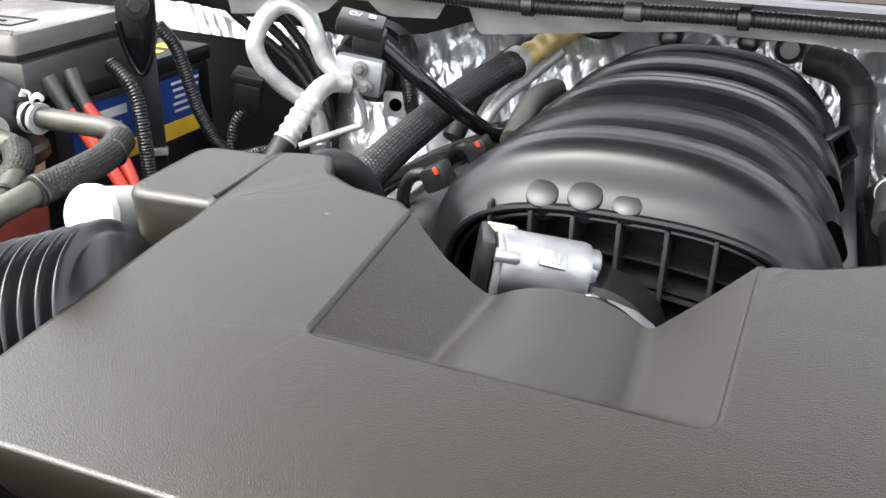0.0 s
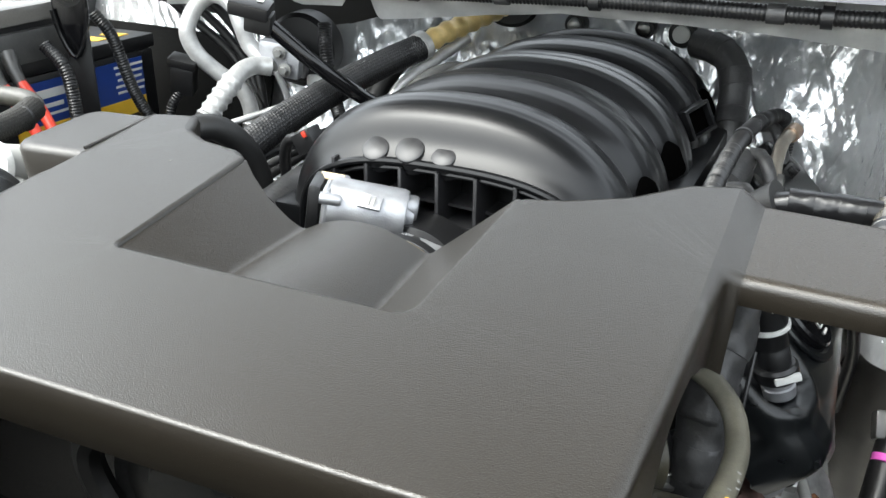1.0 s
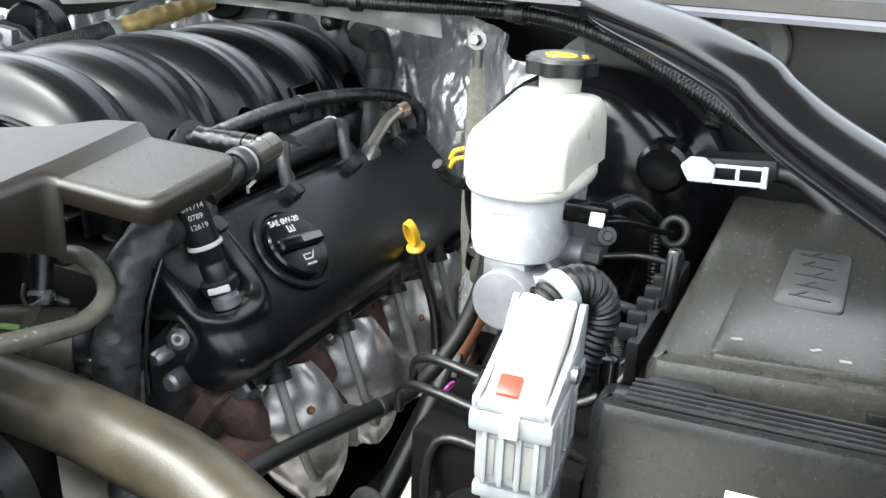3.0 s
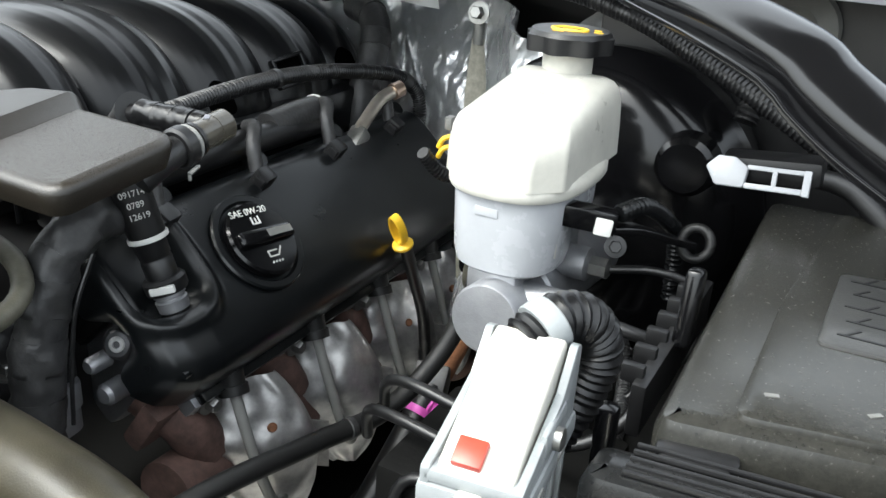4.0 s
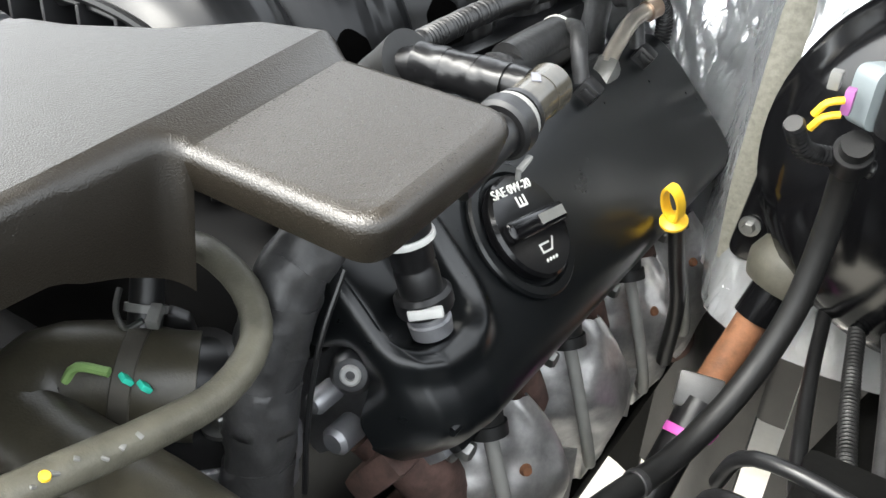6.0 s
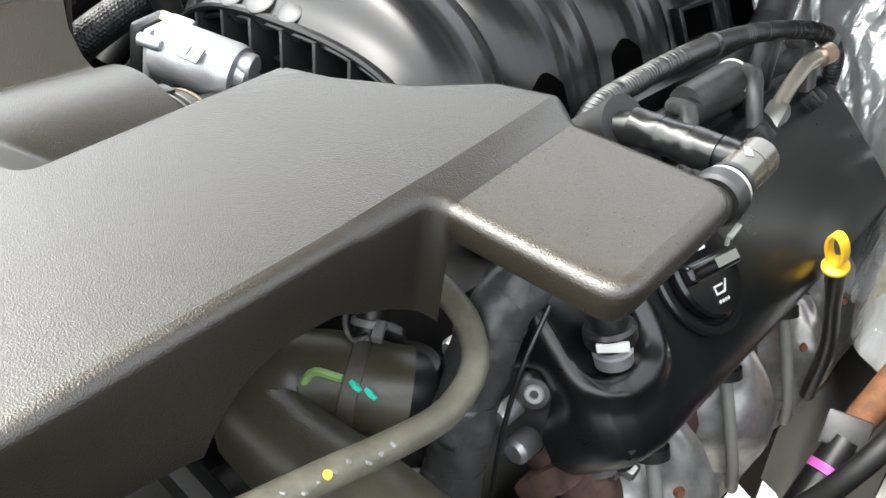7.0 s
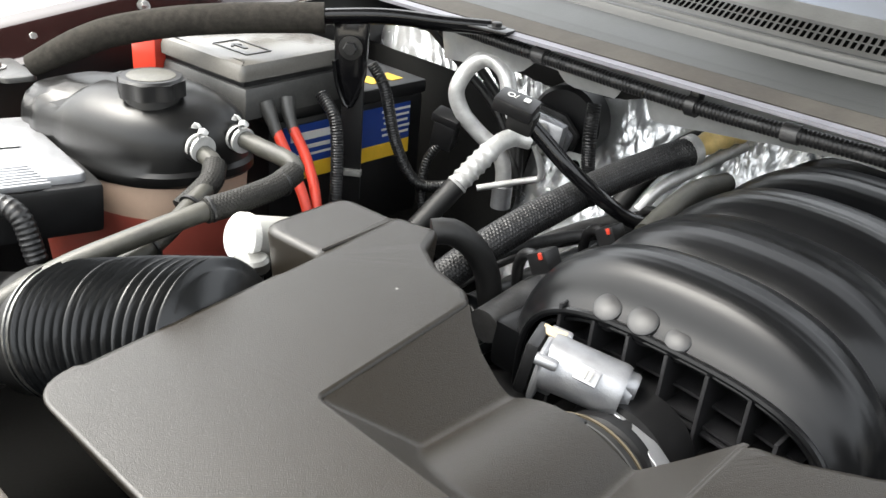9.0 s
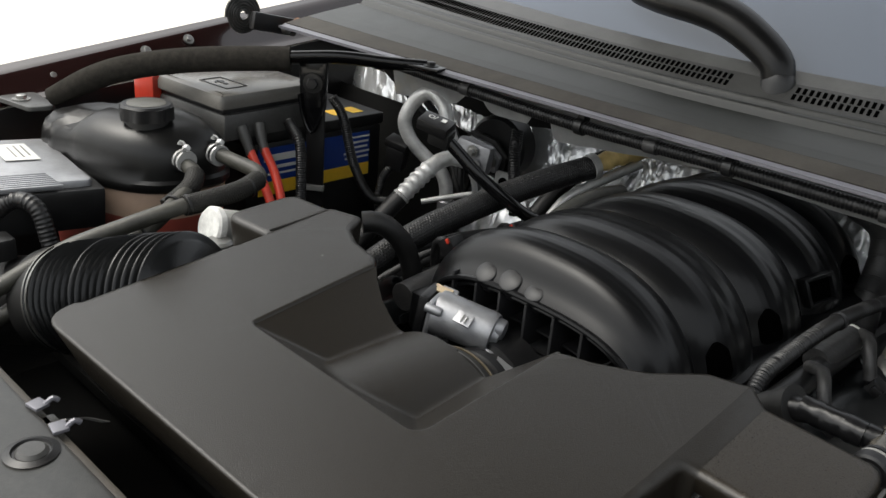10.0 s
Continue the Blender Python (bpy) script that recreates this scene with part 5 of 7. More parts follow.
hose("corrugated_loom", "black corrugated conduit beside the manifold", [(0.224, 0.034, 1.030), (0.213, 0.050, 1.060), (0.206, 0.080, 1.079), (0.205, 0.12, 1.084), (0.207, 0.2, 1.088), (0.212, 0.28, 1.086), (0.220, 0.36, 1.076), (0.228, 0.42, 1.062), (0.235, 0.455, 1.035), (0.235, 0.46, 0.99)], 0.0080, M_BLK, [(0.03, 0.012, M_TAPE, "tape_end", 0.001), (0.45, 0.006, M_BLK, "cable_tie", 0.001), (0.85, 0.014, M_TAPE, "tape_end", 0.001)], seg=18, ribs=0.0034, depth=0.0013)
hose("heater_hose", "taped black heater hose behind the manifold", [(0.115, 0.505, 1.118), (0.150, 0.487, 1.112), (0.168, 0.468, 1.092), (0.172, 0.452, 1.060), (0.175, 0.43, 1.03), (0.178, 0.42, 0.98)], 0.0175, M_TAPE, [(0.15, 0.02, M_TAPE, "tape_wrap", 0.0008), (0.4, 0.02, M_TAPE, "tape_wrap", 0.0008), (0.65, 0.02, M_TAPE, "tape_wrap", 0.0008)], seg=18)
pcv = thing("breather_pipe", "black breather pipe with clear clamp behind the cover", "breather pipe", (0.29, 0.02, 1.09))
part("bell", tube([(0.230, 0.024, 1.088), (0.243, 0.021, 1.098), (0.259, 0.0175, 1.107)], 0.013, 24, 0.003, radii=[0.010, 0.0115, 0.0160]), M_RUB, pcv)
M_WOUND = mat("wound_glossy_tape", (0.006, 0.006, 0.0065), 0.32, 0, 0.3, 60, 0.3, 250, spec=0.40)
part("pipe", wrinkle(tube([(0.250, 0.0185, 1.103), (0.270, 0.0175, 1.1075), (0.295, 0.0180, 1.1090), (0.320, 0.020, 1.1085)], 0.0092, 28, 0.0015), 0.0008, 130), M_WOUND, pcv, "pipe wound with glossy tape")
for q in (0.272, 0.288, 0.303):
    part("tape_turn", wrinkle(tube([(q - 0.008, 0.0178, 1.1082), (q + 0.008, 0.0180, 1.1086)], 0.0098, 28, 0.0015), 0.0008, 130, q), M_WOUND, pcv)
smoke = mat("smoked_clear_plastic", (0.055, 0.050, 0.040), 0.20, 0, 0.3, 60, 0.2, 200, spec=0.6)
part("elbow", tube([(0.3266, -0.005, 1.1040), (0.3262, 0.012, 1.1065), (0.3258, 0.030, 1.1085)], 0.0104, 24, 0.003), smoke, pcv, "smoky plastic elbow")
part("elbow_end", lathe([(0, 0.004), (0.0082, 0.0035), (0.0108, 0.0005), (0.0108, -0.012), (0, -0.012)], 24, along((0.3258, 0.030, 1.1085), (0.3254, 0.048, 1.1105))), smoke, pcv)
part("elbow_mark", box(0.004, 0.008, 0.0006, Matrix.Translation((0.3262, 0.014, 1.1172)) @ pose(0, 0, 0, 6, 0, 30), 0), M_LIP, pcv, "moulded pale mark")
m = along((0.3268, -0.016, 1.1020), (0.3264, 0.004, 1.1050))
part("collar", lathe([(0, 0), (0.0120, 0), (0.0138, 0.0015), (0.0138, 0.0085), (0.0125, 0.0100), (0, 0.0100)], 30, m), M_BLK, pcv)
part("clamp_ring", lathe([(0, 0.0100), (0.0122, 0.0104), (0.0126, 0.0110), (0.0126, 0.0126), (0.0122, 0.0132), (0, 0.0132)], 30, m), M_BOOT, pcv, "pale grey retaining ring")
part("rear_ring", lathe([(0, 0.0150), (0.0118, 0.0150), (0.0118, 0.0180), (0, 0.0180)], 28, m), M_BLK, pcv)
part("socket", tube([(0.3268, -0.014, 1.1020), (0.3255, -0.027, 1.0975), (0.322, -0.044, 1.088)], 0.0098, 20), M_BLK, pcv)
part("clamp_foot", join(box(0.003, 0.010, 0.002, Matrix.Translation((0.3385, -0.013, 1.0905)) @ pose(0, 0, 0, 20, 0, 0), 0.001), box(0.002, 0.002, 0.006, (0.3378, -0.0165, 1.087), 0.0006)), M_BOOT, pcv)

# ---- hoses and harness at the engine's front ----
loom = thing("wiring_harness", "thick taped wiring harness down the engine's front", "harness", (0.25, -0.08, 0.80))
loom_line = [(0.240, 0.01, 1.035), (0.243, -0.028, 1.032), (0.241, -0.050, 1.010), (0.2395, -0.068, 0.96), (0.2405, -0.076, 0.92), (0.247, -0.083, 0.87), (0.272, -0.097, 0.82), (0.33, -0.125, 0.77)]
part("taped_trunk", wrinkle(tube(loom_line, 0.0175, 32, 0.0035), 0.0030, 60), M_TAPE, loom, angle=80)
for k, q in enumerate((0.10, 0.22, 0.34, 0.46, 0.58, 0.72)):
    turns = spline(loom_line, 0.004)
    i = int(q * (len(turns) - 1))
    part("tape_wrap", wrinkle(tube([turns[i], turns[i + 3], turns[i + 6]], 0.0184, 32, 0.0030, flat=0.98), 0.0028, 60, 0.15), M_TAPE, loom, angle=80)
part("loose_edge", tube([(0.262, -0.034, 1.020), (0.261, -0.052, 0.985), (0.2595, -0.060, 0.94), (0.262, -0.066, 0.90)], 0.0016, 8), M_BLK, loom)
hose("bypass_hose", "dusty grey rubber hose with white flecks", [(0.17, -0.055, 1.01), (0.205, -0.066, 1.024), (0.235, -0.072, 1.018), (0.256, -0.088, 1.008), (0.265, -0.118, 1.003), (0.266, -0.155, 1.009), (0.263, -0.20, 1.018), (0.257, -0.26, 1.026), (0.250, -0.32, 1.030), (0.24, -0.38, 1.03)], 0.0072, M_RUBG, [(0.04, 0.012, M_BLK, "end_clamp", 0.0015), (0.9, 0.014, M_BLK, "end_clamp", 0.0015)], seg=18)
hose("radiator_hose", "thick dusty radiator hose with a clamp", [(0.208, -0.082, 0.954), (0.196, -0.092, 0.956), (0.176, -0.104, 0.959), (0.154, -0.124, 0.958), (0.158, -0.146, 0.950), (0.188, -0.150, 0.945), (0.250, -0.148, 0.944), (0.328, -0.153, 0.944), (0.41, -0.162, 0.938), (0.54, -0.20, 0.915), (0.68, -0.24, 0.88)], 0.0275, mat("dusty_brown_rubber", (0.036, 0.032, 0.021), 0.36, 0, 0.6, 14, 0.25, 700, dust=0.06, spec=0.45), [(0.045, 0.010, mat("brown_clamp_band", (0.060, 0.055, 0.045), 0.5, 0.3, 0.3, 60), "spring_clamp", 0.0014), (0.93, 0.012, M_STEEL, "spring_clamp", 0.003)], seg=32)
fleck_line = spline([(0.266, -0.155, 1.009), (0.263, -0.20, 1.018), (0.257, -0.26, 1.026)], 0.004)
fleck = [box(0.0022 + 0.001 * (k % 2), 0.0014 + 0.0007 * (k % 3), 0.0012, Matrix.Translation(fleck_line[2 * k] + Vector((0.0036 + 0.0010 * (k % 4), 0, 0.0060 - 0.0009 * (k % 4)))) @ pose(0, 0, 0, 0, 32, 15 * k), 0.0004) for k in range(1, len(fleck_line) // 2)]
single("wear_flecks", join(*fleck), M_SLAT, "pale worn flecks on the grey hose", "wear", "stuff")
thermo = thing("thermostat_housing", "black thermostat cover on an aluminium flange", "thermostat housing", (0.2, -0.05, 0.88))
part("lower_flange", slab(dense(rounded([(0.160, -0.104), (0.204, -0.116), (0.236, -0.070), (0.232, -0.03), (0.160, -0.03)], 0.014), 0.008), 0.868, 0.889, 0.004), M_ALU, thermo)
part("flange", slab(dense(rounded([(0.156, -0.110), (0.196, -0.124), (0.240, -0.074), (0.236, -0.03), (0.156, -0.03)], 0.016), 0.008), 0.890, 0.912, 0.004), M_ALU, thermo)
part("cover", slab(dense(rounded([(0.160, -0.106), (0.196, -0.120), (0.237, -0.074), (0.232, -0.03), (0.160, -0.03)], 0.014), 0.008), 0.9135, 0.9345, 0.006), M_BLK, thermo)
part("dome", lathe([(0.028, 0.930), (0.026, 0.952), (0.018, 0.964), (0, 0.968)], 28, (0.196, -0.068, 0)), M_BLK, thermo)
part("web", slab(dense(rounded([(-0.016, 0.0), (0.016, 0.0), (0.008, 0.040), (-0.004, 0.046)], 0.004), 0.006), -0.004, 0.004, 0.002, at=Matrix.Translation((0.182, -0.070, 0.938)) @ pose(0, 0, 0, 90, 0, 40)), M_BLK, thermo)
part("cover_bolt", bolt((0.2225, -0.081, 0.9345), 0.0062, 0.010), M_STEEL, thermo)
part("white_clip", box(0.004, 0.005, 0.014, (0.222, -0.066, 0.944), 0.001), M_SLAT, thermo, "pale clip")
part("outlet", tube([(0.205, -0.072, 0.950), (0.200, -0.084, 0.955), (0.192, -0.096, 0.957)], 0.022, 22), M_BLK, thermo)
for dx in (0.0, 0.0085):
    single("paint_mark", box(0.0062, 0.003, 0.0062, Matrix.Translation((0.2010 + dx, -0.1165 + dx * 0.35, 0.9775 - dx * 0.25)) @ pose(0, 0, 0, 40, 0, -20), 0.001), M_GREEN, "turquoise paint dab on the hose clamp", "paint mark")
single("paint_stripe", tube([(0.1765, -0.1310, 0.9735), (0.1805, -0.1265, 0.9810), (0.1945, -0.1200, 0.9805)], 0.0024, 8, 0.003), mat("pale_green_paint", (0.22, 0.36, 0.12), 0.6, 0, 0.2, 60), "pale green paint stripe on the radiator hose", "paint mark")
single("yellow_paint_dot", lathe([(0, 0.0012), (0.0016, 0.0010), (0.0022, 0), (0, 0)], 12, Matrix.Translation((0.2685, -0.199, 1.0240)) @ pose(0, 0, 0, 0, 40, 0)), M_YEL, "yellow paint dot on the grey hose", "paint mark")
small = thing("coolant_pipe_joint", "small black coolant pipe joint with white clip", "pipe joint", (0.175, -0.08, 0.96))
part("pipe", tube([(0.172, -0.070, 1.03), (0.176, -0.078, 1.005), (0.180, -0.086, 0.985), (0.184, -0.094, 0.972)], 0.0085, 18), M_BLK, small)
part("clip", lathe([(0.008, -0.002), (0.0105, -0.002), (0.0105, 0.002), (0.008, 0.002)], 22, along((0.179, -0.084, 0.990), (0.184, -0.094, 0.972))), M_SLAT, small, "pale clip ring")
part("tab", box(0.006, 0.012, 0.006, Matrix.Translation((0.190, -0.088, 0.992)) @ pose(0, 0, 0, 20, 0, 30), 0.001), M_SLAT, small, "pale clip tab")
part("wire", tube([(0.166, -0.088, 0.998), (0.172, -0.096, 0.992), (0.180, -0.098, 0.986), (0.186, -0.092, 0.990)], 0.0016, 8, 0.003), M_STEEL, small, "bent spring wire")
acc = thing("accessory_drive", "dark pulleys and brackets in front of the engine", "accessory drive", (0.05, -0.15, 0.70))
part("bracket", box(0.30, 0.10, 0.20, (-0.02, -0.10, 0.80), 0.02), M_BLK, acc)
for x, z, r in ((0.16, 0.84, 0.06), (-0.12, 0.86, 0.07), (0.02, 0.74, 0.08), (0.28, 0.74, 0.055)):
    part("pulley", lathe([(0, 0.0), (r * 0.5, 0.0), (r * 0.6, -0.008), (r * 0.92, -0.008), (r, 0.0), (r, -0.026), (0, -0.026)], 36, Matrix.Translation((x, -0.17, z)) @ pose(0, 0, 0, 90, 0, 0)), M_GREYP, acc)
part("belt", tube([(0.23, -0.182, 0.84), (0.16, -0.182, 0.905), (-0.12, -0.182, 0.935), (-0.195, -0.182, 0.86), (0.02, -0.182, 0.655), (0.23, -0.182, 0.84)], 0.012, 8), M_RUB, acc)
alt = thing("alternator", "cast aluminium alternator low beside the harness", "alternator", (0.36, -0.10, 0.66))
part("body", lathe([(0, 0), (0.06, 0), (0.065, 0.015), (0.065, 0.09), (0.055, 0.11), (0, 0.11)], 32, Matrix.Translation((0.33, -0.03, 0.76)) @ pose(0, 0, 0, 90, 0, 0)), M_ALU, alt)
for k in range(8):
    a = 2 * math.pi * k / 8
    part("fin", box(0.012, 0.10, 0.006, Matrix.Translation((0.33 + 0.064 * math.cos(a), -0.085, 0.76 + 0.064 * math.sin(a))) @ pose(0, 0, 0, 0, -math.degrees(a), 0), 0.002), M_ALU, alt)

# ---- steering shaft and booster hose ----
shaft = thing("steering_shaft", "steering shaft with rubber boot, rusty tube and pink paint band", "steering shaft", (0.39, 0.2, 0.70))
part("boot", tube([(0.432, 0.345, 0.985), (0.425, 0.325, 0.95), (0.414, 0.305, 0.912), (0.410, 0.300, 0.897)], 0.03, 24, 0.004, radii=[0.022, 0.026, 0.030, 0.031, 0.028, 0.033, 0.027]), mat("dusty_brown_boot", (0.05, 0.047, 0.035), 0.6, 0, 0.3, 40, 0.3, 300, dust=0.2), shaft, "dusty rubber boot")
part("sleeve", tube([(0.410, 0.300, 0.905), (0.401, 0.288, 0.872)], 0.0165, 24), M_GLOSSB, shaft)
part("rusty_tube", tube([(0.401, 0.288, 0.874), (0.391, 0.262, 0.835), (0.386, 0.248, 0.815)], 0.0125, 20), M_RUSTO, shaft, "orange rusted tube")
part("clamp_yoke", box(0.034, 0.028, 0.022, Matrix.Translation((0.384, 0.243, 0.820)) @ pose(0, 0, 0, 50, 0, 10), 0.003), M_GREYP, shaft)
part("lower_tube", tube([(0.387, 0.240, 0.815), (0.381, 0.20, 0.775), (0.372, 0.14, 0.72), (0.36, 0.08, 0.66)], 0.0145, 20), M_BLK, shaft)
part("pink_band", tube([(0.3853, 0.2200, 0.800), (0.3845, 0.2150, 0.795)], 0.0152, 20), M_PINK, shaft, "pink paint band")
part("pinch_bolt", bolt(along((0.398, 0.222, 0.806), (0.42, 0.216, 0.80)), 0.006, 0.010), M_PINK, shaft, "bolt with pink paint")
hose("booster_vacuum_hose", "black vacuum hose from the booster down past the steering shaft", [(0.44, 0.19, 1.06), (0.437, 0.215, 1.03), (0.436, 0.225, 0.99), (0.433, 0.212, 0.935), (0.42, 0.18, 0.885), (0.40, 0.13, 0.853), (0.38, 0.06, 0.855), (0.365, -0.03, 0.868), (0.352, -0.09, 0.865), (0.33, -0.14, 0.84)], 0.0085, M_RUB, [(0.03, 0.018, M_BLK, "end_cuff", 0.003), (0.55, 0.006, M_TAPE, "cable_tie", 0.001)], seg=16)
conn = thing("booster_sensor", "grey sensor plug with violet and yellow wires on the booster", "connector", (0.44, 0.19, 1.07))
sm = Matrix.Translation((0.449, 0.190, 1.086)) @ pose(0, 0, 0, 0, 0, -38)
part("housing", box(0.030, 0.026, 0.034, sm @ pose(0.012, 0.006, -0.002), 0.008, 3), M_BLK, conn)
part("plug", slab(dense(rounded([(-0.011, -0.017), (0.011, -0.017), (0.011, 0.017), (-0.011, 0.017)], 0.008), 0.004), 0.0, 0.018, 0.003, at=sm @ pose(-0.002, 0, 0, 90, 0, -90) ), mat("pale_blue_grey_plastic", (0.20, 0.23, 0.24), 0.4, 0, 0.1, 40), conn, "pale grey oval plug")
part("lock", box(0.005, 0.008, 0.014, (0.4305, 0.177, 1.086), 0.001), mat("violet_plastic", (0.30, 0.10, 0.28), 0.45, 0, 0.1, 40), conn, "violet lock piece")
part("clip", box(0.006, 0.008, 0.010, (0.4215, 0.176, 1.096), 0.001), M_SLAT, conn, "white clip")
for k in (0, 1):
    part("wire", tube([(0.429, 0.170, 1.088 - 0.008 * k), (0.422, 0.166, 1.086 - 0.008 * k), (0.417, 0.167, 1.078 - 0.008 * k)], 0.0021, 8, 0.003), M_YEL, conn, "yellow wire")
part("lead", tube([(0.41, 0.155, 1.075), (0.416, 0.175, 1.055), (0.43, 0.2, 1.045), (0.45, 0.21, 1.04)], 0.006, 12, 0.004, ribs=0.004, depth=0.001), M_BLK, conn)
def strap():
    t = thing("ground_strap", "grey braided ground strap hanging on the firewall", "ground strap", (0.365, 0.34, 0.86))
    line = spline([(0.371, 0.322, 1.135), (0.368, 0.330, 1.09), (0.364, 0.338, 1.02), (0.360, 0.345, 0.95), (0.362, 0.350, 0.88)], 0.006)
    n = len(line) - 1
    part("braid", sheet(n, 4, lambda u, v: (line[round(u * n)].x + (v - 0.5) * 0.020 * min(1, 0.45 + 3 * u), line[round(u * n)].y - 0.002 * math.sin(math.pi * v), line[round(u * n)].z), 0.003), mat("weathered_braid", (0.26, 0.25, 0.21), 0.55, 0.4, 0.25, 200, 0.6, 500), t)
    part("terminal", tube([(0.371, 0.322, 1.130), (0.3715, 0.321, 1.150)], 0.006, 12), M_STEEL, t)
    part("bolt", bolt(Matrix.Translation((0.3715, 0.318, 1.158)) @ pose(0, 0, 0, 80, 0, 0), 0.006, 0.010), M_STEEL, t)
    return t


strap()
plate = thing("booster_bracket", "black booster mounting plate with bolts", "bracket", (0.385, 0.33, 0.93))
part("plate", slab(dense(rounded([(-0.035, -0.065), (0.045, -0.075), (0.05, 0.06), (-0.02, 0.065)], 0.012), 0.02), -0.006, 0.006, 0.003, at=Matrix.Translation((0.395, 0.335, 0.960)) @ pose(0, 0, 0, 90, 0, 0)), M_GLOSSB, plate)
for x, z in ((0.378, 0.995), (0.374, 0.925)):
    part("nut", bolt(Matrix.Translation((x, 0.328, z)) @ pose(0, 0, 0, 90, 0, 0), 0.005, 0.008), M_STEEL, plate)

# brake lines and brackets under the cylinder
for k, pts in enumerate(([(0.435, 0.07, 0.90), (0.445, 0.055, 0.935), (0.47, 0.045, 0.948), (0.52, 0.04, 0.945), (0.58, 0.04, 0.943), (0.615, 0.05, 0.965), (0.63, 0.07, 1.0)], [(0.43, 0.055, 0.885), (0.44, 0.04, 0.918), (0.468, 0.028, 0.930), (0.52, 0.022, 0.928), (0.58, 0.02, 0.922), (0.62, 0.03, 0.90)], [(0.50, -0.02, 0.80), (0.49, -0.01, 0.88), (0.50, 0.0, 0.91), (0.55, 0.0, 0.905), (0.60, -0.01, 0.88)])):
    hose("brake_pipe", "black coated brake pipe under the master cylinder", pts, 0.0042, M_BLK, seg=12)
single("pipe_clip", box(0.020, 0.026, 0.040, Matrix.Translation((0.522, 0.030, 0.935)) @ pose(0, 0, 0, 0, 0, 6), 0.003), M_BLK, "black plastic pipe clip", "pipe clip")
# Sheet added in near-black for the dark depth beside the engine.
single("wheelhouse_panel", sheet(24, 24, lambda u, v: (0.465 + 0.335 * u, -0.20 + 0.57 * v, lerp1(u, [0, 0.12, 0.3, 0.6, 1], [0.62, 0.74, 0.81, 0.88, 0.90]) + 0.085 * v + 0.004 * math.sin(u * 30)), 0.004), M_DEEP, "near-black wheelhouse panel added for the dark beside the engine", "wheelhouse", "structure")
for k in range(6):
    hose("wiring_lead", "black sleeved lead low beside the brake cylinder", [(0.445 + 0.022 * k, 0.30 - 0.01 * k, 0.905 + 0.004 * k), (0.455 + 0.024 * k, 0.22, 0.885 + 0.006 * (k % 3)), (0.470 + 0.024 * k, 0.13 + 0.01 * (k % 2), 0.875 + 0.007 * (k % 2)), (0.492 + 0.020 * k, 0.05, 0.868 + 0.006 * (k % 3)), (0.50 + 0.022 * k, -0.05, 0.840)], 0.0052 + 0.0012 * (k % 3), (M_BLK, M_RUB, M_TAPE)[k % 3], seg=12, ribs=0.0034 if k % 2 else 0.0, depth=0.0009)
abs_unit = thing("brake_modulator", "dark brake modulator with pipes and barcode sticker", "modulator", (0.53, 0.0, 0.75))
part("block", box(0.14, 0.12, 0.10, (0.54, 0.06, 0.86), 0.006), M_DEEP, abs_unit)
part("sticker", box(0.028, 0.001, 0.010, Matrix.Translation((0.549, 0.123, 0.985)) @ pose(0, 0, 0, -35, 10, 14), 0), M_BOOT, abs_unit, "white barcode sticker")
part("motor", lathe([(0, 0), (0.04, 0), (0.04, 0.07), (0, 0.07)], 28, Matrix.Translation((0.54, -0.005, 0.84)) @ pose(0, 0, 0, 90, 0, 0)), M_BLK, abs_unit)
for k in range(4):
    hose("wiring_lead", "black wiring lead low in the engine bay", [(0.40 + 0.05 * k, 0.02 - 0.02 * k, 0.78), (0.43 + 0.04 * k, 0.0, 0.83 - 0.01 * k), (0.48 + 0.03 * k, -0.04, 0.84), (0.55 + 0.02 * k, -0.09, 0.82), (0.60, -0.15, 0.80 - 0.02 * k)], 0.008 + 0.002 * (k % 2), M_TAPE, seg=12)


level = thing("fluid_level_sensor", "black level sensor plug with chrome clip beside the reservoir", "sensor", (0.57, 0.10, 1.06))
part("body", box(0.040, 0.016, 0.015, Matrix.Translation((0.563, 0.094, 1.078)) @ pose(0, 0, 0, 0, 6, 18), 0.003), M_GLOSSB, level)
part("chrome_clip", box(0.011, 0.004, 0.011, Matrix.Translation((0.577, 0.0885, 1.0755)) @ pose(0, 0, 0, 0, 6, 18), 0.0015), M_TEXT, level, "bright clip")
part("lead", tube([(0.580, 0.108, 1.079), (0.588, 0.128, 1.080), (0.593, 0.146, 1.0735), (0.599, 0.170, 1.058), (0.602, 0.187, 1.040), (0.603, 0.195, 0.99)], 0.0062, 16, 0.003, ribs=0.0042, depth=0.0012), M_BELLOWS, level)
stay = thing("pipe_bracket", "dark pressed steel bracket with a ring eye by the booster", "bracket", (0.60, 0.13, 1.04))
part("arm", beam([(0.577, 0.104, 1.070), (0.590, 0.118, 1.068), (0.604, 0.140, 1.058), (0.616, 0.160, 1.050)], 0.015, 0.005, 0.0015), M_GLOSSB, stay)
part("eye", tube([(0.620 + 0.010 * math.cos(0.3 * k), 0.168 + 0.004 * math.sin(0.3 * k), 1.048 + 0.010 * math.sin(0.3 * k)) for k in range(22)], 0.0035, 10, 0.002), M_RUB, stay)
part("bolt", bolt(Matrix.Translation((0.583, 0.100, 1.060)) @ pose(0, 0, 0, 70, 0, 20), 0.0042, 0.006), M_BLK, stay)
guide = thing("cable_guide", "black toothed cable guide along the fuse box", "cable guide", (0.640, 0.04, 0.99))
part("rail", box(0.008, 0.150, 0.030, (0.640, 0.045, 1.030), 0.002), M_BLK, guide)
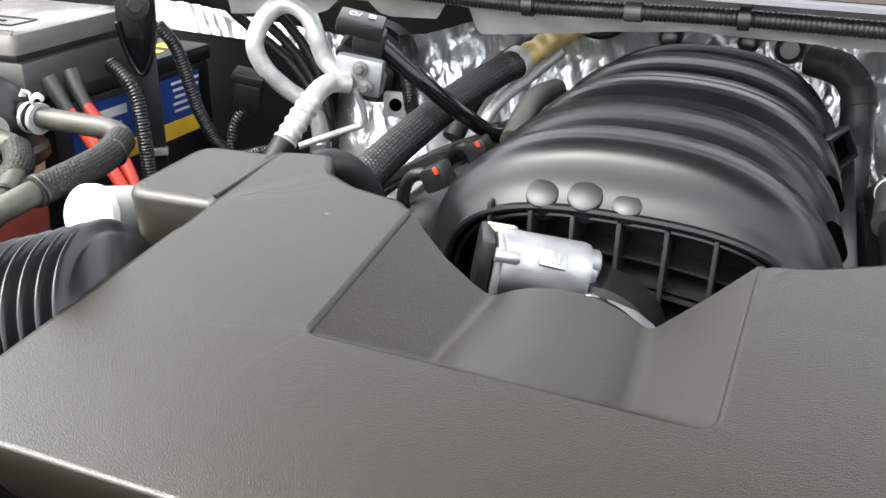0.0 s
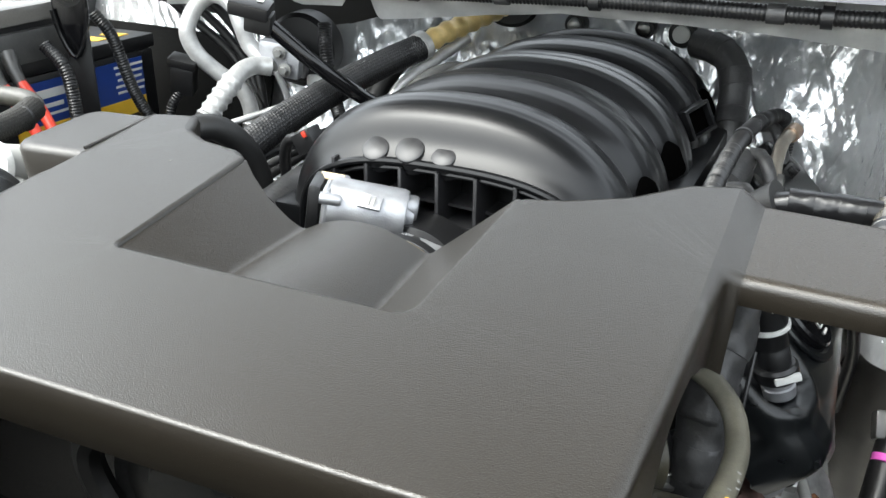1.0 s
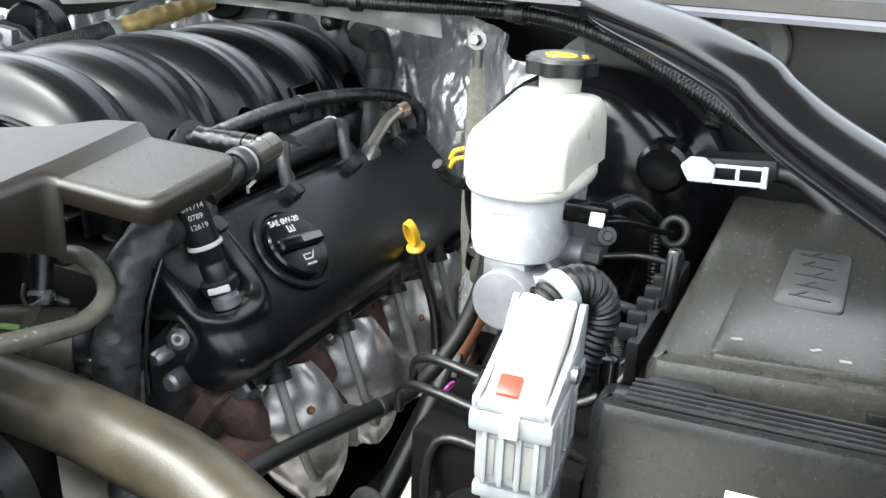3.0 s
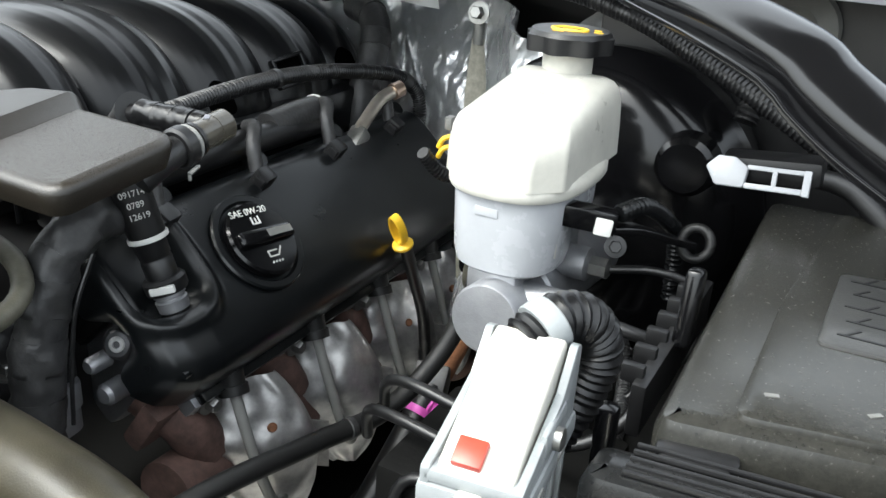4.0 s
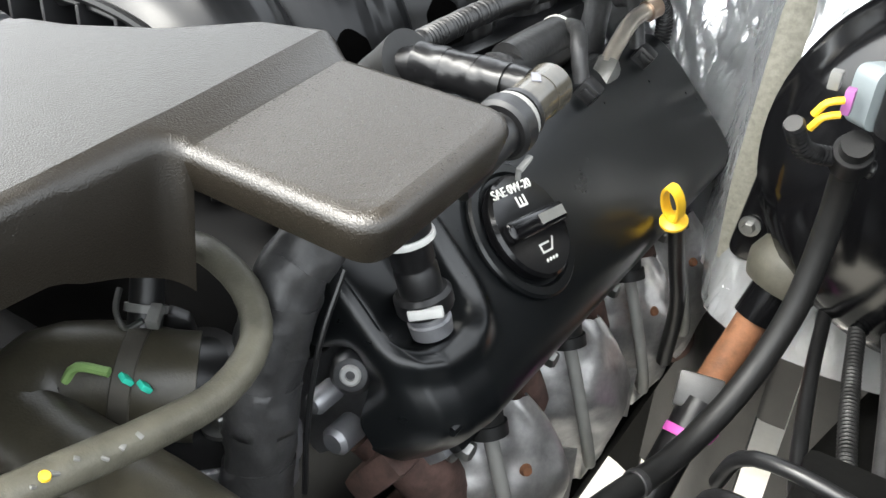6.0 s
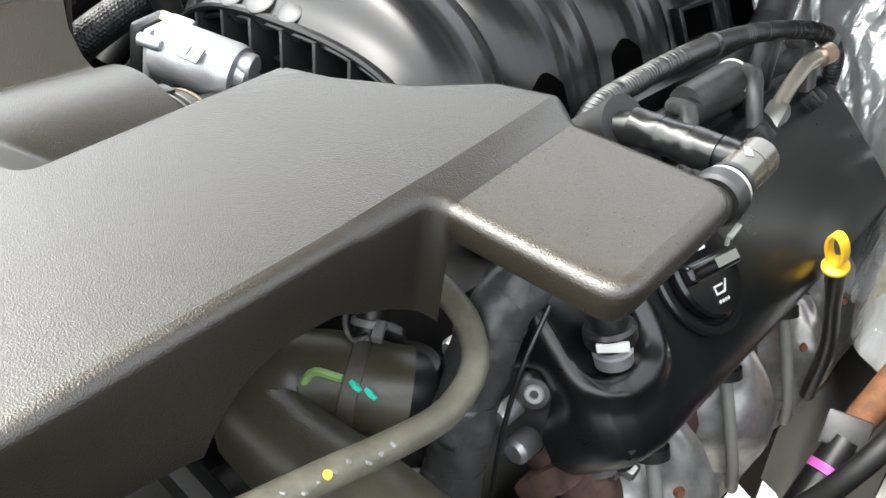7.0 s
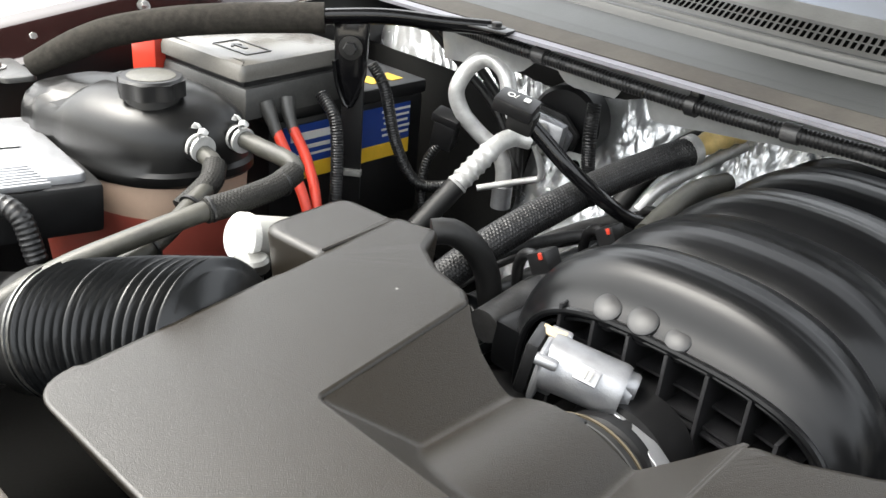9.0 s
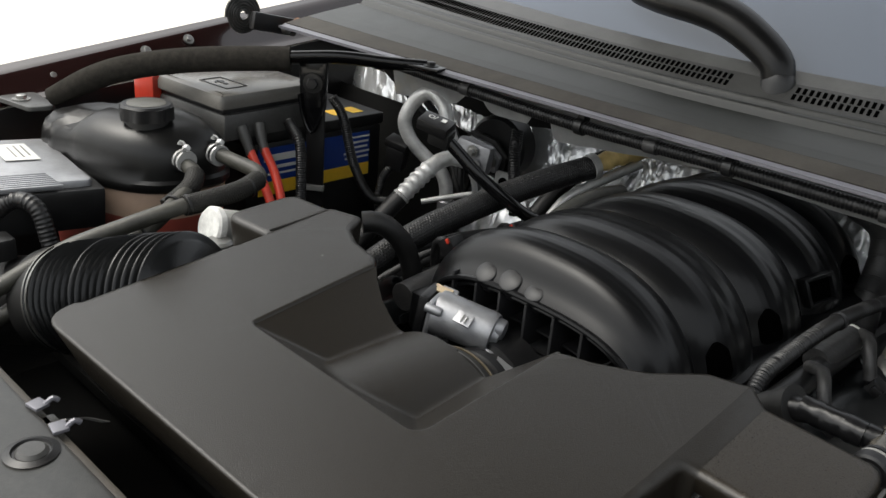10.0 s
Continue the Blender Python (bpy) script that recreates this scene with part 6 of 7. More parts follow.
for k in range(7):
    part("tooth", box(0.012, 0.006, 0.010, (0.634, -0.020 + 0.022 * k, 1.046), 0.0015), M_BLK, guide)
part("clip_lever", box(0.010, 0.014, 0.045, Matrix.Translation((0.646, 0.036, 1.062)) @ pose(0, 0, 0, -14, 0, 0), 0.004, 3), M_GLOSSB, guide)
part("front_stop", box(0.010, 0.012, 0.034, (0.634, -0.058, 1.030), 0.003), M_GLOSSB, guide)

# ---- large connector and its conduit ----
def ecm_connector():
    t = thing("wiring_connector", "large frosted grey wiring connector with red lock tab", "connector", (0.61, -0.14, 1.0))
    m = Matrix.Translation((0.611, -0.131, 0.9985)) @ pose(0, 0, 0, 0, 0, 6)
    part("socket", box(0.033, 0.060, 0.07, m @ pose(0, 0, -0.012), 0.004), M_CLEAR, t)
    header = part("header", box(0.038, 0.070, 0.034, m @ pose(0, 0, 0.036), 0.004), M_CLEAR, t)
    part("slide_frame", box(0.044, 0.077, 0.012, m @ pose(0, 0, 0.057), 0.003), M_CLEAR, t)
    part("frame_lip", box(0.041, 0.074, 0.006, m @ pose(0, 0, 0.066), 0.002), M_CLEAR, t)
    cover = [(-0.0155 if s == 0 else 0.0155, y, z) for s in (0, 1) for y, z in ((-0.034, 0.064), (-0.034, 0.070), (0.020, 0.098), (0.030, 0.100), (0.034, 0.094), (0.034, 0.064))]
    bm = bmesh.new()
    vs = [bm.verts.new(c) for c in cover]
    bm.faces.new(vs[:6])
    bm.faces.new(vs[6:])
    for k in range(6):
        bm.faces.new((vs[k], vs[(k + 1) % 6], vs[6 + (k + 1) % 6], vs[6 + k]))
    bmesh.ops.bevel(bm, geom=bm.edges[:], offset=0.003, segments=3, affect="EDGES", profile=0.6)
    bm.transform(m)
    part("back_shell", bm, M_WHITE, t, "white back shell")
    part("lock_tab", box(0.012, 0.012, 0.004, m @ pose(-0.004, -0.028, 0.0745, 27, 0, 0), 0.001), M_RED, t, "red lock tab")
    for x in (-0.013, -0.004, 0.005, 0.014):
        part("rib", box(0.003, 0.0025, 0.032, m @ pose(x, -0.0360, 0.036), 0.0008), M_CLEAR, header)
    for y in (-0.024, -0.008, 0.008, 0.024):
        part("rib", box(0.0025, 0.003, 0.032, m @ pose(0.0198, y, 0.036), 0.0008), M_CLEAR, header)
    for s in (-1, 1):
        part("side_plate", slab(dense(rounded([(-0.037, 0.058), (0.036, 0.058), (0.038, 0.095), (0.030, 0.098), (0.014, 0.083), (-0.022, 0.073), (-0.037, 0.070)], 0.003), 0.006), -0.0018, 0.0018, 0.0008, at=m @ pose(0.0185 * s, 0, 0) @ pose(0, 0, 0, 90, 0, 90)), M_CLEAR, t)
    for x in (-0.0105, 0.0, 0.0105):
        part("window_slot", box(0.0055, 0.0012, 0.022, m @ pose(x, -0.0352, 0.036), 0.0004), M_BOOT, header)
    for y in (-0.022, -0.004, 0.014):
        part("window_slot", box(0.0012, 0.010, 0.022, m @ pose(0.0192, y, 0.036), 0.0004), M_BOOT, header)
    part("lower_collar", box(0.040, 0.066, 0.008, m @ pose(0, 0, 0.012), 0.002), M_CLEAR, t)
    part("front_clip", box(0.010, 0.005, 0.012, m @ pose(0.0, -0.0385, 0.058), 0.0015), M_WHITE, t)
    for y in (-0.02, 0.012):
        part("slot", box(0.003, 0.010, 0.003, m @ pose(0.0212, y, 0.0575), 0.0005), M_BOOT, t)
    part("arm", box(0.004, 0.030, 0.012, m @ pose(0.0195, 0.004, 0.073), 0.003), M_CLEAR, t)
    part("lock_pin", lathe([(0, 0), (0.005, 0), (0.005, 0.003), (0.003, 0.004), (0, 0.004)], 16, m @ pose(0.0215, 0.0, 0.072) @ pose(0, 0, 0, 0, 90, 0)), M_STEEL, t)
    return t


ecm_connector()
hose("connector_conduit", "glossy black ribbed conduit curving from the connector", [(0.604, -0.100, 1.090), (0.613, -0.084, 1.098), (0.622, -0.070, 1.092), (0.626, -0.064, 1.074), (0.618, -0.070, 1.045), (0.602, -0.080, 1.01), (0.588, -0.085, 0.95), (0.580, -0.085, 0.85)], 0.0125, M_WOUND, [(0.05, 0.010, M_CLEAR, "end_collar", 0.0006)], seg=22, ribs=0.0042, depth=0.0016)
brk = thing("sensor_bracket", "black sensor on a white plastic bracket by the fuse box", "sensor", (0.65, 0.22, 1.07))
part("sensor", box(0.066, 0.028, 0.018, Matrix.Translation((0.655, 0.206, 1.100)) @ pose(0, 0, 0, 0, -6, 0), 0.005), M_BLK, brk)
frame_at = Matrix.Translation((0.650, 0.186, 1.098)) @ pose(0, 0, 0, 70, -4, 0) @ Matrix.Scale(0.78, 4)
part("bracket", join(slab(dense(rounded([(-0.046, 0.004), (-0.036, -0.012), (-0.012, -0.012), (-0.010, 0.006), (-0.022, 0.014), (-0.036, 0.014)], 0.004), 0.006), -0.004, 0.004, 0.0015, at=frame_at),
                     box(0.052, 0.005, 0.006, frame_at @ pose(0.014, -0.0095, 0), 0.001), box(0.046, 0.004, 0.006, frame_at @ pose(0.012, 0.0065, 0), 0.001), box(0.006, 0.022, 0.008, frame_at @ pose(0.038, -0.002, 0), 0.001), box(0.004, 0.016, 0.006, frame_at @ pose(0.012, -0.002, 0), 0.001)), M_CLOUD, brk, "white plastic bracket frame")
part("lead", tube([(0.685, 0.206, 1.098), (0.705, 0.208, 1.094), (0.74, 0.20, 1.07)], 0.007, 12), M_BLK, brk)


right_brace = thing("cowl_brace", "gloss black pressed steel cowl brace", "brace", (0.80, -0.10, 1.16))
part("bar", tube([(0.500, 0.268, 1.214), (0.540, 0.222, 1.211), (0.620, 0.128, 1.206), (0.672, 0.068, 1.197), (0.690, 0.046, 1.188), (0.716, 0.016, 1.178), (0.752, -0.030, 1.170), (0.80, -0.095, 1.163)], 0.0175, 24, 0.008, flat=0.8), M_GLOSSB, right_brace)
part("flange", beam([(0.508, 0.250, 1.203), (0.536, 0.206, 1.199), (0.608, 0.112, 1.194), (0.660, 0.052, 1.186), (0.678, 0.030, 1.177), (0.704, 0.0, 1.167), (0.742, -0.046, 1.159), (0.79, -0.11, 1.152)], 0.012, 0.004, 0.001), M_GLOSSB, right_brace)
part("end_plate", box(0.09, 0.03, 0.006, Matrix.Translation((0.468, 0.270, 1.217)) @ pose(0, 0, 0, 0, 4, -6), 0.002), M_GLOSSB, right_brace)
part("end_bolt", bolt((0.475, 0.268, 1.220), 0.006, 0.006), M_BLK, right_brace)
left_brace = thing("cowl_brace", "black tubular cowl brace in a foam sleeve", "brace", (-0.73, -0.12, 1.12))
part("bar", tube([(-0.525, 0.104, 1.210), (-0.47, 0.164, 1.216), (-0.424, 0.214, 1.213), (-0.39, 0.25, 1.212)], 0.011, 18, 0.01, flat=0.75), M_GLOSSB, left_brace)
part("foam_sleeve", tube([(-0.728, -0.117, 1.136), (-0.696, -0.083, 1.161), (-0.666, -0.05, 1.180), (-0.621, 0.0, 1.195), (-0.571, 0.054, 1.204), (-0.513, 0.117, 1.210)], 0.0165, 20, radii=[0.0125, 0.0165, 0.0165, 0.0165, 0.0165, 0.0165, 0.0165]), mat("dusty_foam_sleeve", (0.024, 0.022, 0.019), 0.95, 0, 0.4, 120, 0.8, 900, spec=0.12), left_brace, "black foam sleeve")
part("end_plate", box(0.06, 0.035, 0.005, Matrix.Translation((-0.385, 0.245, 1.214)) @ pose(0, 0, 0, 0, 0, 10), 0.002), M_GLOSSB, left_brace)
part("end_bolt", bolt((-0.375, 0.243, 1.216), 0.006, 0.006), M_BLK, left_brace)
part("foot_plate", slab(dense(rounded([(-0.80, -0.165), (-0.722, -0.150), (-0.715, -0.115), (-0.80, -0.110)], 0.01), 0.02), 1.122, 1.128, 0.002), M_GREYP, left_brace, "dusty dark foot plate")
part("foot_bolt", bolt((-0.765, -0.142, 1.128), 0.007, 0.007), M_STEEL, left_brace)
single("grommet", lathe([(0.012, 0.006), (0.020, 0.010), (0.034, 0.006), (0.036, 0.0), (0.036, -0.004), (0.012, -0.004)], 40, Matrix.Translation((0.632, 0.352, 1.172)) @ pose(0, 0, 0, 90, 0, 0)), M_BOOT, "grey rubber grommet on the dark firewall", "grommet")
single("grommet_cable", tube([(0.632, 0.36, 1.172), (0.632, 0.33, 1.168), (0.625, 0.30, 1.15), (0.62, 0.28, 1.11)], 0.010, 14, 0.004, ribs=0.005, depth=0.0015), M_BLK, "black conduit through the grommet", "conduit")
single("wall_dark_panel", box(0.5, 0.02, 0.40, (0.72, 0.372, 1.05), 0.004), M_BLK, "black painted firewall panel beside the booster", "firewall", "structure")

# ---- battery side: bracket, cables, air-conditioning pipes ----
vb = thing("battery_bracket", "black pressed battery bracket with bolt", "bracket", (-0.505, 0.15, 1.02))
part("plate", slab(dense(rounded([(-0.020, 0.034), (-0.018, -0.03), (-0.004, -0.066), (0.004, -0.066), (0.018, -0.03), (0.020, 0.034)], [0.003, 0.01, 0.006, 0.006, 0.01, 0.003]), 0.008), -0.003, 0.003, 0.002, at=Matrix.Translation((-0.506, 0.150, 1.172)) @ pose(0, 0, 0, 90, 0, 38)), M_GLOSSB, vb)
part("rim", tube([Matrix.Translation((-0.504, 0.147, 1.172)) @ pose(0, 0, 0, 90, 0, 38) @ Vector(p) for p in ((-0.018, -0.012, 0.003), (-0.013, -0.04, 0.003), (-0.004, -0.062, 0.003), (0.004, -0.062, 0.003), (0.013, -0.04, 0.003), (0.018, -0.012, 0.003))], 0.0025, 8), M_GLOSSB, vb)
part("bolt", bolt(Matrix.Translation((-0.503, 0.147, 1.176)) @ pose(0, 0, 0, 90, 0, 38), 0.008, 0.010), M_BLK, vb)
part("down_strap", box(0.026, 0.006, 0.15, Matrix.Translation((-0.512, 0.160, 1.06)) @ pose(0, 0, 0, 0, 0, 38), 0.002), M_BLK, vb)
part("tie_band", box(0.030, 0.010, 0.008, Matrix.Translation((-0.510, 0.157, 1.022)) @ pose(0, 0, 0, 0, 0, 38), 0.002), M_BOOT, vb)
for dy in (0.0, 0.022):
    t = thing("battery_cable", "red battery cable with grey boot", "cable", (-0.46, 0.05 + dy, 1.0), "red battery cables")
    part("boot", tube([(-0.530, 0.050 + dy * 1.3, 1.122), (-0.521, 0.051 + dy * 1.1, 1.106), (-0.510, 0.052 + dy, 1.088)], 0.0075, 16, 0.004, radii=[0.0085, 0.0080, 0.0068, 0.0064]), M_GREYP, t)
    part("cable", tube([(-0.512, 0.052 + dy, 1.092), (-0.485, 0.052 + dy, 1.06), (-0.455, 0.050 + dy * 0.6, 1.02), (-0.44, 0.045, 0.97)], 0.0062, 12), M_RED, t)
hose("corrugated_cable", "black corrugated cable by the battery", [(-0.515, 0.115, 1.125), (-0.490, 0.116, 1.10), (-0.480, 0.112, 1.05), (-0.475, 0.105, 0.98)], 0.0078, M_BLK, seg=14, ribs=0.0032, depth=0.0009)
hose("corrugated_cable", "black corrugated cable by the battery", [(-0.515, 0.19, 1.15), (-0.50, 0.20, 1.12), (-0.49, 0.215, 1.05), (-0.475, 0.24, 1.0), (-0.45, 0.28, 0.995)], 0.0075, M_BLK, seg=14, ribs=0.0032, depth=0.0009)
for k in range(3):
    hose("wiring_lead", "black wiring lead behind the battery", [(-0.56 + 0.02 * k, 0.33, 1.17), (-0.52 + 0.02 * k, 0.36, 1.12 + 0.01 * k), (-0.46 + 0.015 * k, 0.37, 1.07), (-0.40, 0.35, 1.0 - 0.01 * k)], 0.006, M_RUB, seg=12)
ac = thing("air_conditioning_pipe", "dull aluminium air-conditioning pipe with a high loop", "pipe", (-0.41, 0.30, 1.0))
part("loop_pipe", tube([(-0.370, 0.306, 1.090), (-0.384, 0.303, 1.105), (-0.390, 0.298, 1.130), (-0.402, 0.300, 1.152), (-0.428, 0.300, 1.162), (-0.450, 0.292, 1.148), (-0.460, 0.282, 1.118), (-0.452, 0.288, 1.090), (-0.436, 0.305, 1.065), (-0.414, 0.318, 1.045), (-0.406, 0.324, 1.02), (-0.406, 0.326, 0.98)], 0.0102, 18, 0.005), M_TUBE, ac)
part("suction_pipe", tube([(-0.352, 0.300, 1.082), (-0.364, 0.285, 1.085), (-0.366, 0.262, 1.083), (-0.368, 0.242, 1.073)], 0.011, 18, 0.005), M_TUBE, ac)
part("crimp", tube([(-0.367, 0.248, 1.077), (-0.372, 0.225, 1.058), (-0.378, 0.204, 1.038)], 0.0135, 20, 0.002, ribs=0.0105, depth=0.0022), M_TUBE, ac)
part("rubber_hose", tube([(-0.377, 0.207, 1.041), (-0.386, 0.175, 1.010), (-0.395, 0.14, 0.975), (-0.40, 0.10, 0.93)], 0.0125, 18), M_RUB, ac)
part("thin_pipe", tube([(-0.345, 0.300, 1.078), (-0.341, 0.312, 1.050), (-0.345, 0.318, 1.032), (-0.360, 0.308, 1.026), (-0.400, 0.268, 1.012)], 0.0040, 12, 0.004), M_TUBE, ac)
block = part("fitting_block", box(0.055, 0.018, 0.042, Matrix.Translation((-0.345, 0.312, 1.090)) @ pose(0, 0, 0, 0, 8, 12), 0.006), M_ALU, ac)
for x, z in ((-0.338, 1.100), (-0.352, 1.082), (-0.332, 1.080)):
    part("block_bolt", bolt(Matrix.Translation((x, 0.300, z)) @ pose(0, 0, 0, 90, 0, 12), 0.005, 0.007), M_STEEL, block)
part("valve_joint", lathe([(0, 0), (0.013, 0), (0.013, 0.03), (0.009, 0.034), (0.005, 0.05), (0, 0.05)], 20, (-0.406, 0.326, 0.97)), M_ALU, ac)
evap = thing("evaporator_seal", "black round seal plate behind the pipe block", "seal", (-0.335, 0.40, 1.04))
part("disc", lathe([(0, 0.006), (0.042, 0.006), (0.047, 0.0), (0.047, -0.03), (0, -0.03)], 40, Matrix.Translation((-0.360, 0.378, 1.088)) @ pose(0, 0, 0, 90, 0, 8)), M_BLK, evap)
plate_at = Matrix.Translation((-0.355, 0.352, 1.082)) @ pose(0, 0, 0, 90, 0, 8)
part("metal_plate", slab(dense(rounded([(-0.040, 0.016), (-0.020, -0.012), (0.016, -0.026), (0.024, 0.000), (0.004, 0.016), (-0.030, 0.022)], 0.006), 0.006), -0.003, 0.003, 0.0015, at=plate_at), M_ALU, evap, "cast aluminium flange plate")
part("seal_edge", slab(dense(rounded([(-0.044, 0.022), (-0.022, -0.018), (0.020, -0.032), (0.030, 0.000), (0.008, 0.022), (-0.032, 0.028)], 0.008), 0.006), -0.010, -0.004, 0.002, at=plate_at), M_RUB, evap)
for x, z in ((-0.012, 0.006), (0.008, -0.006)):
    part("plate_bolt", bolt(plate_at @ pose(x, z, 0.003), 0.006, 0.010), M_STEEL, evap)
part("lower_tab", slab(dense(rounded([(-0.016, -0.014), (0.018, -0.014), (0.018, 0.016), (-0.016, 0.016)], 0.006), 0.006), -0.002, 0.002, 0.001, at=Matrix.Translation((-0.318, 0.352, 1.049)) @ pose(0, 0, 0, 90, 0, 8)), M_TUBE, evap, "pale metal tab")
part("tab_hole_black", lathe([(0, 0.001), (0.0075, 0.001), (0.0075, -0.004), (0, -0.004)], 20, Matrix.Translation((-0.3185, 0.3490, 1.050)) @ pose(0, 0, 0, 90, 0, 8)), M_HOLE, evap, "black disc standing for a round hole")
hose("corrugated_cable", "black corrugated cable at the firewall", [(-0.312, 0.362, 1.128), (-0.305, 0.352, 1.09), (-0.298, 0.350, 1.05), (-0.275, 0.33, 1.02)], 0.009, M_BLK, seg=16, ribs=0.0034, depth=0.0010)
stick = thing("transmission_dipstick", "black transmission dipstick tube with square cap", "dipstick", (-0.2, 0.16, 1.05))
part("cap", box(0.040, 0.026, 0.014, Matrix.Translation((-0.246, 0.129, 1.183)) @ pose(0, 0, 0, 14, 12, 20), 0.003), M_BLK, stick)
part("cap_skirt", box(0.028, 0.020, 0.022, Matrix.Translation((-0.240, 0.133, 1.170)) @ pose(0, 0, 0, 14, 12, 20), 0.005), M_RUB, stick)
part("tube", tube([(-0.238, 0.136, 1.170), (-0.220, 0.146, 1.152), (-0.198, 0.158, 1.130), (-0.172, 0.188, 1.098), (-0.153, 0.220, 1.074), (-0.125, 0.245, 1.066)], 0.0078, 16), M_GLOSSB, stick)
lettering("O/", 0.010, M_TEXT, Matrix.Translation((-0.251, 0.128, 1.1915)) @ pose(0, 0, 0, 14, 12, 20), stick)
part("lock_print", box(0.006, 0.006, 0.0006, Matrix.Translation((-0.237, 0.133, 1.1895)) @ pose(0, 0, 0, 14, 12, 20), 0), M_TEXT, stick, "white printed lock mark")
heat = thing("heater_pipe", "braided black heater hose on a yellow chromated pipe", "hose", (-0.2, 0.2, 1.05))
part("braided_hose", braided([(-0.176, 0.362, 1.112), (-0.192, 0.33, 1.104), (-0.205, 0.25, 1.094), (-0.212, 0.16, 1.082), (-0.218, 0.076, 1.065), (-0.230, 0.0, 1.03), (-0.24, -0.06, 0.99)], 0.0158), mat("braided_sleeve", (0.008, 0.008, 0.0085), 0.45, 0, 0.5, 260, 0.5, 700), heat)
part("chromate_pipe", tube([(-0.182, 0.352, 1.110), (-0.166, 0.395, 1.122), (-0.150, 0.440, 1.131), (-0.13, 0.50, 1.142)], 0.0135, 20, 0.003, ribs=0.022, depth=0.0022), M_BRASS, heat, "yellow chromated pipe")
part("pipe_collar", lathe([(0.0135, -0.005), (0.0175, -0.005), (0.0175, 0.005), (0.0135, 0.005)], 28, along((-0.178, 0.36, 1.112), (-0.166, 0.395, 1.122))), M_TUBE, heat)
part("return_pipe", tube([(-0.15, 0.43, 1.112), (-0.17, 0.37, 1.092), (-0.19, 0.33, 1.070), (-0.20, 0.31, 1.045)], 0.007, 14), M_TUBE, heat)
part("second_hose", tube([(-0.18, 0.43, 1.118), (-0.205, 0.40, 1.102), (-0.225, 0.36, 1.07), (-0.235, 0.32, 1.03)], 0.012, 16), M_RUB, heat)
single("pipe_grommet", lathe([(0, 0.004), (0.030, 0.006), (0.036, 0.002), (0.036, -0.01), (0, -0.01)], 36, Matrix.Translation((-0.128, 0.525, 1.142)) @ pose(0, 0, 0, 90, 0, 15), 1.0, 0.8), M_RUB, "black rubber grommet round the heater pipes", "grommet")
hose("breather_hose", "black rubber elbow hose behind the duct cover", [(-0.222, 0.002, 1.098), (-0.212, 0.016, 1.098), (-0.202, 0.034, 1.083), (-0.196, 0.050, 1.055), (-0.192, 0.058, 1.01), (-0.19, 0.06, 0.96)], 0.0118, M_RUB, seg=20)
for x, y, z in ((-0.141, 0.181, 1.070), (-0.134, 0.066, 1.082), (-0.145, 0.29, 1.06)):
    t = thing("injector_connector", "black injector plug with red lock", "connector", (x, y, z - 0.02), "injector connectors")
    part("plug", box(0.022, 0.020, 0.020, Matrix.Translation((x - 0.012, y, z)) @ pose(0, 0, 0, 0, -30, 0), 0.003), M_BLK, t)
    part("lock", box(0.004, 0.003, 0.006, Matrix.Translation((x - 0.010, y - 0.010, z + 0.008)) @ pose(0, 0, 0, 0, -30, 0), 0.001), M_RED, t, "red lock")
    part("lead", tube([(x - 0.02, y, z), (x - 0.035, y + 0.004, z - 0.004), (x - 0.048, y + 0.012, z - 0.025), (x - 0.050, y + 0.02, z - 0.07)], 0.0055, 12), M_BLK, t)
pl = thing("sensor_plug", "black sensor plug with ribbed lead beside the battery", "connector", (-0.472, 0.289, 1.0))
part("body", box(0.030, 0.022, 0.036, Matrix.Translation((-0.472, 0.281, 1.058)) @ pose(0, 0, 0, 10, 12, 20), 0.004), M_BLK, pl)
part("cap", box(0.036, 0.026, 0.012, Matrix.Translation((-0.469, 0.281, 1.080)) @ pose(0, 0, 0, 10, 12, 20), 0.003), M_BLK, pl)
part("lead", tube([(-0.476, 0.277, 1.044), (-0.488, 0.269, 1.02), (-0.490, 0.264, 0.98), (-0.482, 0.269, 0.93)], 0.0065, 14, 0.003, ribs=0.004, depth=0.001), M_BLK, pl)
hose("wiring_harness", "taped harness along the manifold foot", [(-0.16, 0.01, 1.03), (-0.165, 0.1, 1.035), (-0.165, 0.2, 1.035), (-0.16, 0.3, 1.03), (-0.15, 0.42, 1.03)], 0.016, M_TAPE, seg=16)
hose("vapour_pipe", "brownish plastic pipe beside the manifold", [(-0.128, 0.20, 1.075), (-0.135, 0.26, 1.085), (-0.14, 0.32, 1.088), (-0.135, 0.37, 1.085)], 0.012, M_HOSE, seg=16)

# ---- left front corner ----
can = thing("white_canister", "white capped canister behind the duct cover", "canister", (-0.335, -0.10, 1.03))
mm = along((-0.335, -0.086, 1.072), (-0.336, -0.118, 1.082))
part("can", lathe([(0, -0.04), (0.018, -0.04), (0.0205, -0.03), (0.0205, 0.030), (0, 0.030)], 32, mm), mat("pale_grey_plastic", (0.34, 0.34, 0.32), 0.45, 0, 0.08, 30), can)
part("cap", lathe([(0, 0.034), (0.020, 0.034), (0.0225, 0.031), (0.0225, 0.024), (0, 0.024)], 32, mm), mat("worn_white_plastic", (0.62, 0.62, 0.60), 0.5, 0, 0.25, 90), can, "white round cap")
nz = thing("service_port", "black service port with zinc cap", "service port", (-0.311, -0.122, 1.03))
part("stem", lathe([(0, 0), (0.012, 0), (0.012, 0.035), (0, 0.035)], 20, (-0.311, -0.122, 1.030)), M_GLOSSB, nz)
